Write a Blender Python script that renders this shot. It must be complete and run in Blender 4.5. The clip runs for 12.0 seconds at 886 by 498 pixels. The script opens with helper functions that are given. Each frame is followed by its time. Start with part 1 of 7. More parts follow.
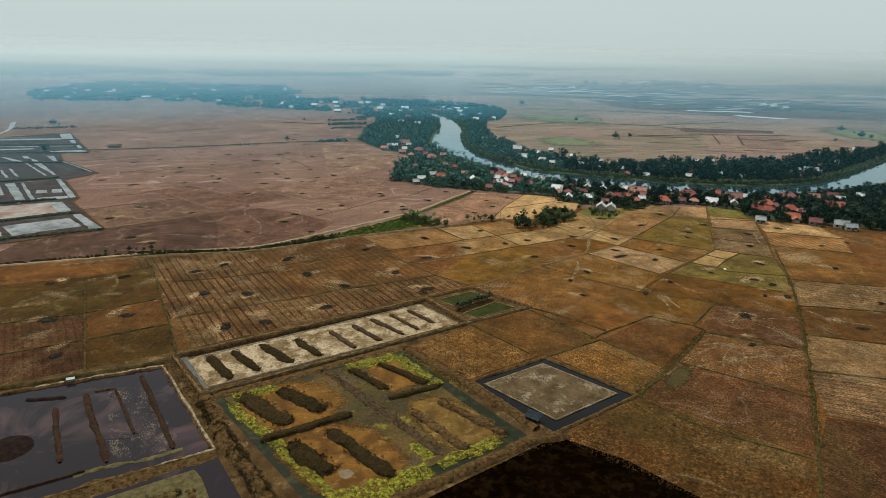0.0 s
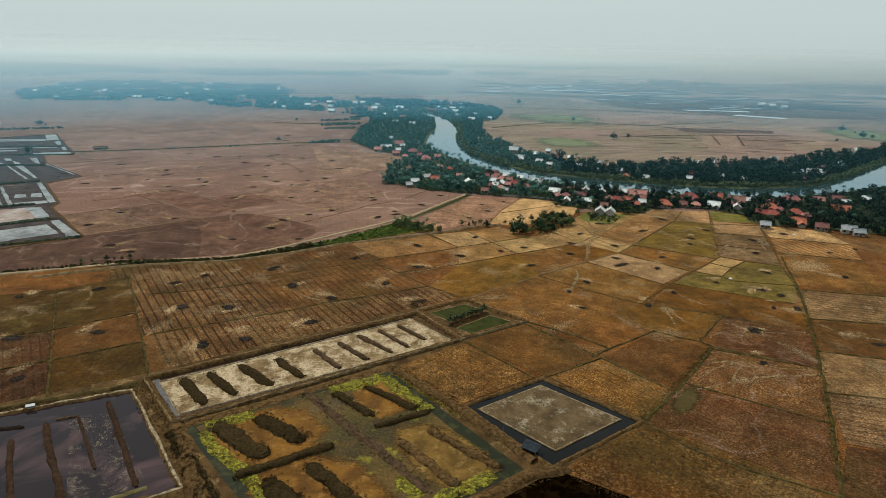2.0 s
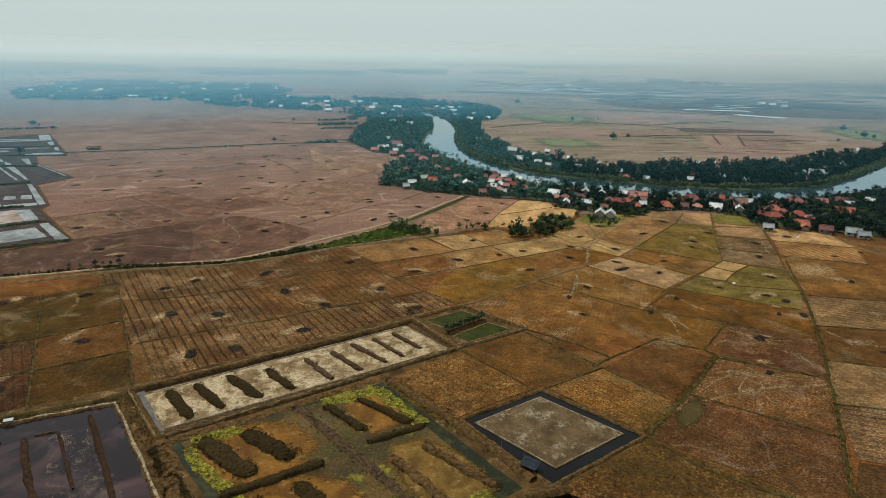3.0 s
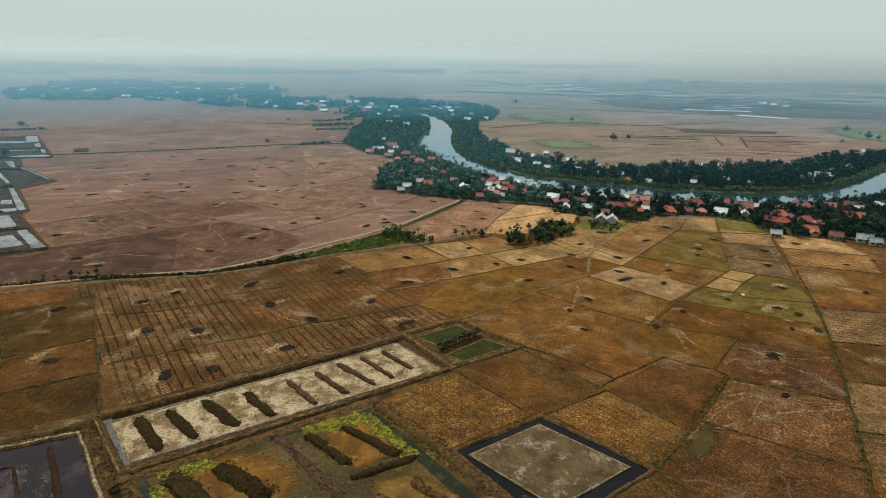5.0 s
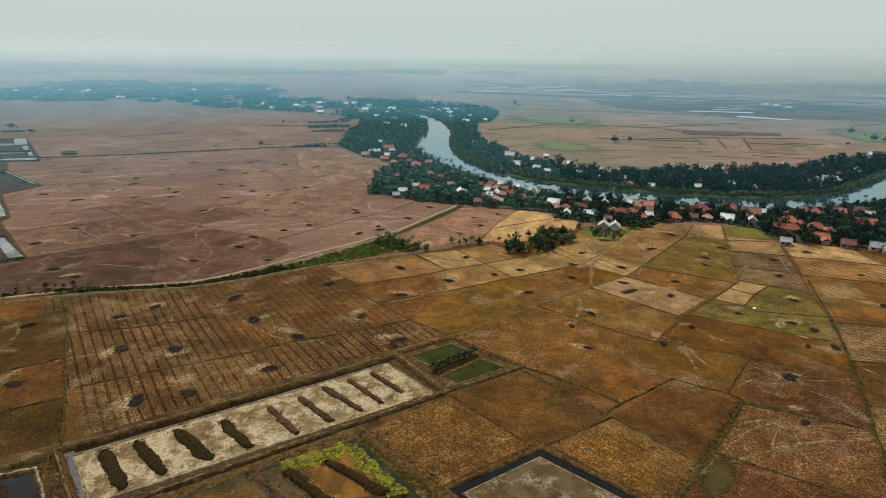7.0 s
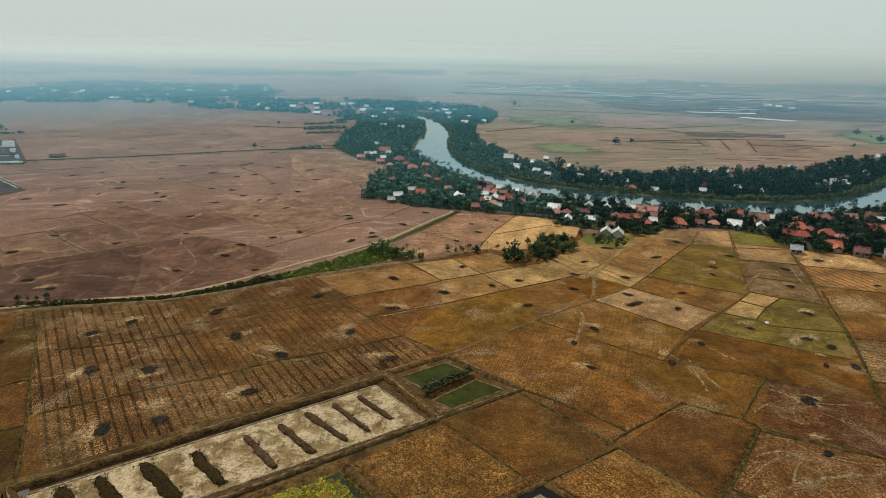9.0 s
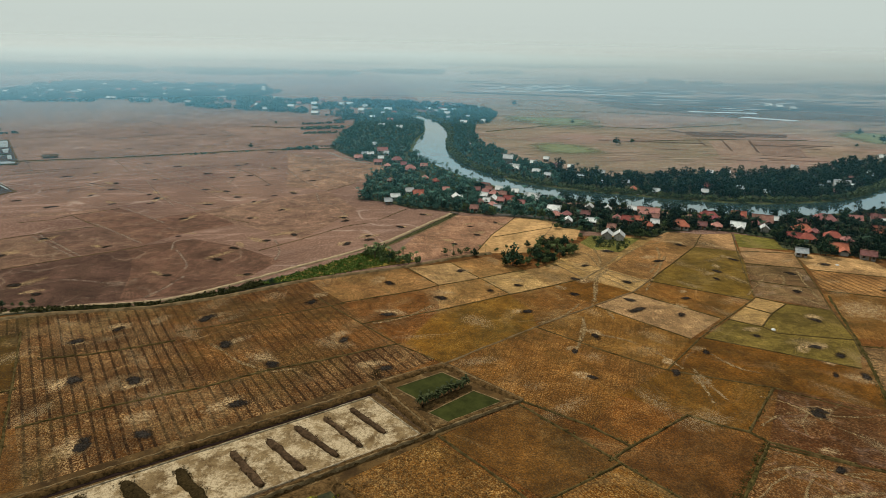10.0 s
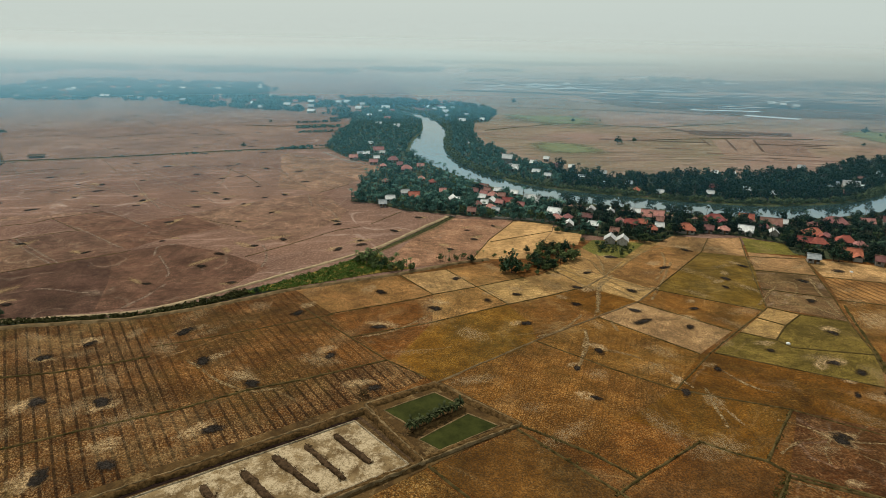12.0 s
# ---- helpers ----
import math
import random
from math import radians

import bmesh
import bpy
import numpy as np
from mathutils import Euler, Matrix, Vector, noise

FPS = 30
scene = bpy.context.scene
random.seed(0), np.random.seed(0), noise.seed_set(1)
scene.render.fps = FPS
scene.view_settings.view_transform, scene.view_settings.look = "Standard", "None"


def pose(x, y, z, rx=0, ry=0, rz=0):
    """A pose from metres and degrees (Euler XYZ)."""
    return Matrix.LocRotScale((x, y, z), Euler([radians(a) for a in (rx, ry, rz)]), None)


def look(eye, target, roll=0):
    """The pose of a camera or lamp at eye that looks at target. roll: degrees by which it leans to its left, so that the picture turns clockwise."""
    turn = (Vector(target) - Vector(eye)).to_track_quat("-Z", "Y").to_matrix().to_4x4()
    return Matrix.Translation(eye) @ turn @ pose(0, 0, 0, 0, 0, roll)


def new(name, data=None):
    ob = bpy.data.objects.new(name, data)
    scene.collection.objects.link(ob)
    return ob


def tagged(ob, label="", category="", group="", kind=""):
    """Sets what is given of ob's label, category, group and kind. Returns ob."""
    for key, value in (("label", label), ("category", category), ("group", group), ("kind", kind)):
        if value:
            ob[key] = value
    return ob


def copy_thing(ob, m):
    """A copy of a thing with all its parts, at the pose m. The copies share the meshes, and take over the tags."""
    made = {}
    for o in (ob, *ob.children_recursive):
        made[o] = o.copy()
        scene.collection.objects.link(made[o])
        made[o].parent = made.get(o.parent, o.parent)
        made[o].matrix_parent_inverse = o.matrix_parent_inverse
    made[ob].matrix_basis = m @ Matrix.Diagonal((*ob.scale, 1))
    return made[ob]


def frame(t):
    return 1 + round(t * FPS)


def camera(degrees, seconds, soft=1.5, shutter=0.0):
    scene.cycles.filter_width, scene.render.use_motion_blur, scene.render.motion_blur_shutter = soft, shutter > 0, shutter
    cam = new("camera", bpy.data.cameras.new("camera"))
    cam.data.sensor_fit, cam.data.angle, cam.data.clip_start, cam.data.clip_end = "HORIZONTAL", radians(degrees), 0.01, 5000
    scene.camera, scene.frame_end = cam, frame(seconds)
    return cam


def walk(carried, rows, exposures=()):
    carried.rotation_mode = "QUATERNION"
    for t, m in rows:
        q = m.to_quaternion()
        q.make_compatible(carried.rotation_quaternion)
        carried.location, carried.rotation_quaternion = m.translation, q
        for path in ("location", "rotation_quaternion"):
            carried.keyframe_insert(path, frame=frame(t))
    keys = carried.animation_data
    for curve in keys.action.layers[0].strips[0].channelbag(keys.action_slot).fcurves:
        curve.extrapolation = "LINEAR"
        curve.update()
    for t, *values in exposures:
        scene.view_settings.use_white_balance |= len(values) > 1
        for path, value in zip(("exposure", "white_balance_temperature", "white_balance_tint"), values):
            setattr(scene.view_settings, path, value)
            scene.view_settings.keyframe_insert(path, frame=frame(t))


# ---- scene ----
cam = camera(72.02, 12.0, soft=0.8)
LEAN = 1.12
# seconds, x, y, z, pitch, yaw
ROWS = [
    (0, 0.00, 0.00, 100.00, -18.437, -0.026),
    (1, 0.91, 7.18, 100.15, -18.482, -0.205),
    (2, 1.85, 14.36, 100.24, -18.553, -0.340),
    (3, 2.80, 21.54, 100.28, -18.632, -0.458),
    (4, 3.78, 28.71, 100.28, -18.669, -0.537),
    (5, 4.79, 35.87, 100.22, -18.682, -0.588),
    (6, 5.81, 43.04, 100.11, -18.668, -0.627),
    (7, 6.86, 50.20, 99.95, -18.632, -0.616),
    (8, 7.93, 57.35, 99.74, -18.602, -0.625),
    (9, 9.03, 64.50, 99.48, -18.600, -0.633),
    (10, 10.14, 71.65, 99.16, -18.646, -0.671),
    (11, 11.28, 78.79, 98.80, -18.718, -0.702),
    (12, 12.44, 85.93, 98.39, -18.848, -0.679),
]
walk(cam, [(t, pose(x, y, z, 90 + pitch, 0, yaw) @ pose(0, 0, 0, 0, 0, LEAN)) for t, x, y, z, pitch, yaw in ROWS],
     [(0.0, -0.02, 6200, 7), (6.0, -0.02, 6330, 7.5), (12.0, -0.03, 6620, 7)])

# ---- daylight: a hazy, bright sky and a high sun ----
SUN_UP, SUN_FROM = 56.0, -28.0     # degrees above the horizon; compass degrees from +y to +x
world = bpy.data.worlds.new("hazy_sky")
scene.world = world
world.use_nodes = True
wn, wl = world.node_tree.nodes, world.node_tree.links
sky = wn.new("ShaderNodeTexSky")
sky.sky_type, sky.sun_disc = "NISHITA", False
sky.sun_elevation, sky.sun_rotation = radians(SUN_UP), radians(SUN_FROM)
sky.dust_density, sky.air_density, sky.ozone_density = 6.0, 1.0, 1.0
milk = wn.new("ShaderNodeMix")
milk.data_type = "RGBA"
milk.inputs[0].default_value = 0.88
milk.inputs[7].default_value = (6.3, 7.1, 6.85, 1)
wl.new(sky.outputs[0], milk.inputs[6])
wl.new(milk.outputs[2], wn["Background"].inputs[0])
wn["Background"].inputs[1].default_value = 0.10
sun = new("sun", bpy.data.lights.new("sun", "SUN"))
sun.data.energy, sun.data.angle, sun.data.color = 3.55, radians(1.0), (1.0, 0.93, 0.82)
sd = Vector((math.sin(radians(SUN_FROM)) * math.cos(radians(SUN_UP)), math.cos(radians(SUN_FROM)) * math.cos(radians(SUN_UP)), math.sin(radians(SUN_UP))))
sun.matrix_world = look(sd * 500, (0, 0, 0))


# ---- materials ----
class Mat:
    """A small builder for node materials in world coordinates."""

    def __init__(self, name, rough=0.9, metal=0.0, spec=0.2):
        self.m = bpy.data.materials.new(name)
        self.m.use_nodes = True
        self.n, self.l = self.m.node_tree.nodes, self.m.node_tree.links
        self.b = self.n["Principled BSDF"]
        self.b.inputs["Roughness"].default_value = rough
        self.b.inputs["Metallic"].default_value = metal
        self.b.inputs["Specular IOR Level"].default_value = spec
        self.co = self.n.new("ShaderNodeTexCoord").outputs["Object"]

    def put(self, sock, v):
        if hasattr(v, "links"):
            self.l.new(v, sock)
        else:
            sock.default_value = (*v, 1) if isinstance(v, tuple) and len(v) == 3 and sock.type == "RGBA" else v

    def mapped(self, turn=0.0, scale=(1, 1, 1)):
        q = self.n.new("ShaderNodeMapping")
        q.inputs["Rotation"].default_value = (0, 0, radians(turn))
        self.l.new(self.co, q.inputs[0])
        if scale == (1, 1, 1):
            return q.outputs[0]
        s = self.n.new("ShaderNodeMapping")
        s.inputs["Scale"].default_value = scale
        self.l.new(q.outputs[0], s.inputs[0])
        return s.outputs[0]

    def noise(self, scale, detail=4, rough=0.6, co=None, warp=0.0):
        q = self.n.new("ShaderNodeTexNoise")
        q.inputs["Scale"].default_value, q.inputs["Detail"].default_value, q.inputs["Roughness"].default_value = scale, detail, rough
        q.inputs["Distortion"].default_value = warp
        self.l.new(co or self.co, q.inputs["Vector"])
        return q.outputs[0]

    def bands(self, spacing, co, warp=1.5, wscale=0.15):
        q = self.n.new("ShaderNodeTexWave")
        q.inputs["Scale"].default_value = math.pi / (10 * spacing)
        q.inputs["Distortion"].default_value = warp
        q.inputs["Detail"].default_value, q.inputs["Detail Scale"].default_value = 3, wscale
        self.l.new(co, q.inputs["Vector"])
        return q.outputs[1]

    def footways(self, scale, width=0.005):
        """Thin broken meandering lines, as trodden by people and cattle."""
        off = self.mul(self.mul(self.noise(scale, 2, 0.4, warp=0.3), 0.5, "SUBTRACT"), 0.0, "ABSOLUTE")
        line = self.ramp(off, 0.0, width, 1.0, 0.0)
        return self.mul(self.mul(line, self.ramp(self.noise(0.05, 4, 0.7), 0.46, 0.56)), self.ramp(self.noise(1.4, 5, 0.8), 0.42, 0.54, 0.15, 1.0))

    def ramp(self, v, a, b, lo=0.0, hi=1.0):
        q = self.n.new("ShaderNodeMapRange")
        for i, x in enumerate((a, b, lo, hi)):
            q.inputs[i + 1].default_value = x
        self.l.new(v, q.inputs[0])
        return q.outputs[0]

    def mix(self, f, a, b, how="MIX"):
        q = self.n.new("ShaderNodeMix")
        q.data_type, q.blend_type = "RGBA", how
        self.put(q.inputs[0], f), self.put(q.inputs[6], a), self.put(q.inputs[7], b)
        return q.outputs[2]

    def mul(self, a, b, how="MULTIPLY"):
        q = self.n.new("ShaderNodeMath")
        q.operation = how
        self.put(q.inputs[0], a), self.put(q.inputs[1], b)
        return q.outputs[0]

    def vary(self, col, amount=0.3, hue=0.0):
        """Object-wise brightness."""
        r = self.n.new("ShaderNodeObjectInfo").outputs["Random"]
        q = self.n.new("ShaderNodeHueSaturation")
        self.put(q.inputs["Value"], self.ramp(r, 0, 1, 1 - amount, 1 + amount))
        if hue:
            self.put(q.inputs["Hue"], self.ramp(r, 0, 1, 0.5 - hue, 0.5 + hue))
        self.put(q.inputs["Color"], col)
        return q.outputs[0]

    def bump(self, v, depth=0.1, strength=0.6):
        q = self.n.new("ShaderNodeBump")
        q.inputs["Strength"].default_value, q.inputs["Distance"].default_value = strength, depth
        self.l.new(v, q.inputs["Height"])
        self.l.new(q.outputs[0], self.b.inputs["Normal"])

    def done(self, col, alpha=None):
        self.put(self.b.inputs["Base Color"], col)
        if alpha is not None:
            self.put(self.b.inputs["Alpha"], alpha)
        return self.m


def soil(name, dark, mid, light, straw=0.55, turn=None, spacing=2.9, rows=0.5, speck=1.0, fine=2.1, gain=1.0, blend=1.0, paths=0.0, lift=1.0):
    """Dry field: two soil tones, straw litter, and stubble rows where turn is given."""
    cast = (0.92, 0.555, 0.225) if gain == 1.0 else (0.8, 0.665, 0.475)
    pale = (0.82, 0.67, 0.43) if gain == 1.0 else cast
    dark, mid, light = (tuple(a * s * gain * lift for a, s in zip(c, t)) for c, t in ((dark, cast), (mid, cast), (light, pale)))
    light = tuple(1.45 * c for c in light)
    k = Mat(name, 0.95, spec=0.05 if speck else 0.0)
    col = k.mix(k.ramp(k.noise(0.035, 5, 0.6, warp=0.6), 0.36, 0.64), dark, mid)
    patch = k.ramp(k.noise(0.09, 5, 0.65, warp=1.0), 0.46, 0.66)
    grain = k.mapped(turn, (1.15, 0.75, 1)) if turn is not None else None
    litter = k.ramp(k.noise(fine, 3, 0.7, co=grain), 0.47, 0.61)
    if turn is not None:
        w = k.bands(spacing, k.mapped(turn), 0.9, 0.2)
        w = k.mul(k.ramp(w, 0.8, 0.95), k.ramp(k.noise(0.2, 4, 0.7), 0.3, 0.45))
        col = k.mix(k.mul(w, rows), col, tuple(0.4 * c for c in dark))
        straw_on = k.mul(litter, k.ramp(w, 0.0, 0.6, 1.0, 1.0 - 0.7 * rows))
    else:
        straw_on = litter
    col = k.mix(k.mul(k.ramp(patch, 0, 1, 0.4, 1.0), k.mul(straw_on, min(1.0, straw * 1.3))), col, light)
    if blend:
        weedy = k.mul(k.ramp(k.noise(0.021, 6, 0.7, warp=0.7), 0.47, 0.62), k.ramp(k.noise(0.5, 5, 0.8), 0.3, 0.6, 0.35, 1.0))
        col = k.mix(k.mul(weedy, 0.62 * blend), col, (0.05, 0.037, 0.009))
        dry = k.mul(k.ramp(k.noise(0.033, 6, 0.7, warp=0.9, co=k.mapped(40)), 0.52, 0.66), k.ramp(k.noise(1.1, 5, 0.8), 0.42, 0.58, 0.1, 1.0))
        col = k.mix(k.mul(dry, 0.55 * blend), col, (0.29, 0.185, 0.08))
        col = k.mix(k.mul(k.footways(0.009, 0.003), 0.45 * blend), col, (0.34, 0.23, 0.11))
    if paths:
        col = k.mix(k.mul(k.footways(0.045, 0.022), paths), col, (0.32, 0.225, 0.16))
    blotch = k.ramp(k.noise(0.07, 6, 0.7, warp=0.4), 0.34, 0.66, 0.6, 1.3)
    col = k.mix(1.0 if blend else 0.4, col, blotch, "MULTIPLY")
    small = k.ramp(k.noise(0.35, 5, 0.75), 0.36, 0.62, 0.68, 1.18)
    col = k.mix(1.0 if blend else 0.4, col, small, "MULTIPLY")
    g = k.noise(1.9, 4, 0.75)
    col = k.mix(k.ramp(g, 0.4, 0.54, 0.66 * speck, 0.0), col, (0.02, 0.014, 0.008))
    col = k.vary(col, 0.14, 0.005)
    k.bump(g, 0.25, 0.7)
    return k.done(col)


TONE = {}
TONE["brown"] = soil("stubble_brown", (0.082, 0.046, 0.019), (0.138, 0.079, 0.032), (0.29, 0.185, 0.09), lift=1.13)
TONE["brownpale"] = soil("stubble_brown_dry", (0.11, 0.062, 0.026), (0.18, 0.105, 0.044), (0.34, 0.22, 0.11), straw=0.7, gain=1.42, lift=1.2)
TONE["plaintan"] = soil("plain_tan_stubble", (0.15, 0.092, 0.088), (0.205, 0.132, 0.124), (0.37, 0.28, 0.255), straw=0.8, gain=1.12, blend=0.12, paths=0.45, lift=0.96)
TONE["plainpale"] = soil("plain_flecked_pink", (0.13, 0.075, 0.068), (0.19, 0.118, 0.105), (0.44, 0.33, 0.3), straw=0.7, gain=1.05, blend=0.1, paths=0.5, lift=0.76)
TONE["plainmaroon"] = soil("plain_dark_red", (0.08, 0.044, 0.045), (0.118, 0.069, 0.07), (0.24, 0.165, 0.155), straw=0.5, gain=0.82, blend=0.1, paths=0.4, lift=0.97)
TONE["darkolive"] = soil("stubble_dark_olive", (0.052, 0.037, 0.013), (0.088, 0.06, 0.02), (0.17, 0.12, 0.045), straw=0.4, lift=0.72)
TONE["greenolive"] = soil("stubble_green_olive", (0.086, 0.078, 0.024), (0.128, 0.112, 0.036), (0.24, 0.19, 0.08), straw=0.45, lift=1.15)
TONE["orangerows"] = soil("stubble_orange_rows", (0.17, 0.095, 0.035), (0.27, 0.165, 0.07), (0.42, 0.29, 0.15), straw=0.6, turn=-15, spacing=3.4, rows=0.9, gain=1.25, blend=0.5, lift=1.25)
TONE["orange"] = soil("stubble_orange", (0.115, 0.066, 0.025), (0.17, 0.102, 0.039), (0.4, 0.28, 0.14), straw=0.6, turn=-40, spacing=2.2, rows=0.4, lift=0.92)
TONE["rust"] = soil("stubble_rust", (0.1, 0.063, 0.025), (0.165, 0.108, 0.044), (0.36, 0.24, 0.12), turn=20, spacing=1.6, rows=0.3, lift=1.08)
TONE["rustpale"] = soil("stubble_rust_pale", (0.14, 0.08, 0.066), (0.2, 0.12, 0.1), (0.4, 0.285, 0.24), straw=0.6, gain=1.7, blend=0.4, paths=0.5, lift=0.98)
TONE["tufttan"] = soil("stubble_tufted_tan", (0.095, 0.062, 0.026), (0.15, 0.1, 0.042), (0.35, 0.26, 0.14), straw=0.65, lift=1.12)
TONE["umber"] = soil("stubble_umber", (0.08, 0.051, 0.024), (0.118, 0.076, 0.036), (0.22, 0.14, 0.075), straw=0.35, blend=0.45, lift=1.0)
TONE["tan"] = soil("stubble_tan", (0.17, 0.11, 0.062), (0.25, 0.168, 0.1), (0.44, 0.32, 0.2), straw=0.6, turn=-10, spacing=2.5, rows=0.25, gain=1.4, lift=1.22)
TONE["drytan"] = soil("stubble_dry_tan", (0.15, 0.095, 0.05), (0.22, 0.145, 0.08), (0.4, 0.28, 0.17), straw=0.6, turn=-10, spacing=2.5, rows=0.25, gain=1.2, lift=0.84)
TONE["palerows"] = soil("stubble_pale_rows", (0.12, 0.075, 0.04), (0.2, 0.135, 0.075), (0.46, 0.33, 0.2), straw=0.9, turn=-72, spacing=2.6, rows=0.7, gain=1.25, blend=0.5, lift=0.78)
TONE["straw"] = soil("stubble_straw", (0.18, 0.125, 0.062), (0.255, 0.182, 0.095), (0.42, 0.32, 0.19), straw=0.6, turn=75, spacing=2.4, rows=0.3, gain=1.42, lift=1.22)
TONE["olivestraw"] = soil("stubble_olive_straw", (0.135, 0.09, 0.042), (0.195, 0.13, 0.062), (0.37, 0.28, 0.16), straw=0.6, gain=1.35, lift=1.22)
TONE["olive"] = soil("stubble_olive", (0.1, 0.068, 0.018), (0.155, 0.099, 0.026), (0.26, 0.175, 0.062), straw=0.45, lift=1.1)
TONE["green"] = soil("regrowth_green", (0.098, 0.088, 0.02), (0.152, 0.132, 0.034), (0.3, 0.24, 0.09), straw=0.6, gain=1.12, lift=1.15)
TONE["grass"] = soil("grass_plot", (0.075, 0.082, 0.018), (0.12, 0.12, 0.03), (0.22, 0.19, 0.06), straw=0.3, gain=1.35, lift=1.1)
TONE["pale"] = soil("stubble_pale", (0.165, 0.108, 0.064), (0.235, 0.162, 0.1), (0.43, 0.32, 0.22), straw=0.8, gain=1.1, lift=1.22)
TONE["mottled"] = soil("stubble_mottled", (0.085, 0.05, 0.03), (0.145, 0.088, 0.055), (0.42, 0.31, 0.21), straw=0.55, gain=1.2, paths=1.0, lift=0.78)
TONE["ochre"] = soil("ripe_ochre", (0.31, 0.22, 0.12), (0.39, 0.288, 0.165), (0.48, 0.365, 0.22), straw=0.4, turn=60, spacing=3, rows=0.2, speck=0.5, gain=1.38, blend=0.3, lift=1.12)
TONE["striped"] = soil("stubble_rows", (0.056, 0.03, 0.013), (0.104, 0.06, 0.027), (0.35, 0.255, 0.17), straw=0.75, turn=-34, spacing=3.1, rows=1.0, lift=0.93)
TONE["stripedbrown"] = soil("stubble_rows_brown", (0.066, 0.04, 0.014), (0.125, 0.075, 0.028), (0.35, 0.24, 0.14), straw=0.6, turn=-34, spacing=3.1, rows=0.6, lift=1.04)
TONE["redstubble"] = soil("stubble_red", (0.074, 0.043, 0.027), (0.114, 0.067, 0.042), (0.33, 0.225, 0.145), straw=0.55, turn=-40, spacing=1.8, rows=0.3, blend=0.6, paths=0.4, lift=0.98)
TONE["tuft"] = soil("tufted_fallow", (0.075, 0.044, 0.018), (0.14, 0.082, 0.034), (0.31, 0.2, 0.1), straw=0.6, fine=1.0, lift=0.72)
TONE["plainred"] = soil("plain_dull_red", (0.1, 0.053, 0.05), (0.148, 0.083, 0.079), (0.3, 0.205, 0.182), straw=0.6, gain=0.88, blend=0.12, paths=0.5)
TONE["darkred"] = soil("stubble_dark_red", (0.106, 0.055, 0.052), (0.16, 0.089, 0.083), (0.32, 0.218, 0.19), straw=0.6, gain=0.95, blend=0.15, paths=0.5)
TONE["farplot"] = soil("far_pink_plot", (0.24, 0.178, 0.18), (0.31, 0.244, 0.25), (0.4, 0.325, 0.33), straw=0.4, gain=0.98, blend=0.0)
TONE["fardark"] = soil("far_dark_strip", (0.09, 0.062, 0.058), (0.125, 0.088, 0.083), (0.2, 0.145, 0.13), straw=0.3, gain=1.05, blend=0.0)
TONE["maroon"] = soil("stubble_maroon_rows", (0.06, 0.034, 0.026), (0.095, 0.054, 0.04), (0.26, 0.17, 0.12), straw=0.55, turn=-34, spacing=2.6, rows=0.5, lift=0.72)
TONE["garden"] = soil("garden_green", (0.04, 0.055, 0.015), (0.1, 0.115, 0.03), (0.3, 0.29, 0.12), straw=0.5, gain=1.3, blend=0.0)
TONE["burnt"] = soil("burnt_field", (0.0015, 0.0012, 0.001), (0.004, 0.003, 0.002), (0.03, 0.02, 0.012), straw=0.2, fine=0.3, speck=0.0, blend=0.0)


def ground_material():
    k = Mat("dry_plain", 0.97, spec=0.03)
    col = k.mix(k.ramp(k.noise(0.004, 5, 0.55, warp=0.5), 0.38, 0.62), (0.116, 0.06, 0.041), (0.182, 0.106, 0.073))
    plots = k.n.new("ShaderNodeTexVoronoi")
    plots.inputs["Scale"].default_value = 1.0
    k.l.new(k.mapped(-28, (0.011, 0.017, 1)), plots.inputs["Vector"])
    tone = k.n.new("ShaderNodeSeparateColor")
    k.l.new(plots.outputs["Color"], tone.inputs[0])
    col = k.mix(k.ramp(tone.outputs[0], 0, 1, 0.0, 0.5), col, (0.0925, 0.0512, 0.0393))
    long_ = k.noise(1.0, 5, 0.65, co=k.mapped(-28, (0.03, 0.08, 1)))
    col = k.mix(k.ramp(long_, 0.54, 0.7, 0, 0.5), col, (0.3, 0.19, 0.147))
    col = k.mix(k.ramp(k.noise(0.02, 5, 0.7, warp=1.2), 0.54, 0.7, 0, 0.5), col, (0.082, 0.038, 0.025))
    streak = k.noise(1.0, 5, 0.7, co=k.mapped(-8, (0.02, 0.11, 1)))
    col = k.mix(k.mul(k.ramp(streak, 0.56, 0.64), k.ramp(k.noise(0.5, 4, 0.7), 0.4, 0.55, 0.15, 0.55)), col, (0.33, 0.216, 0.172))
    col = k.mix(k.mul(k.footways(0.011, 0.006), 0.75), col, (0.379, 0.288, 0.239))
    col = k.mix(1.0, col, k.ramp(k.noise(0.025, 6, 0.7, warp=0.5), 0.34, 0.66, 0.75, 1.22), "MULTIPLY")
    fine = k.noise(0.8, 5, 0.8)
    col = k.mix(k.ramp(fine, 0.5, 0.58, 0, 0.5), col, (0.312, 0.197, 0.147))
    col = k.mix(k.ramp(k.noise(1.5, 5, 0.8), 0.38, 0.5, 0.5, 0), col, (0.021, 0.0117, 0.00835))
    k.bump(fine, 0.2, 0.6)
    return k.done(col)


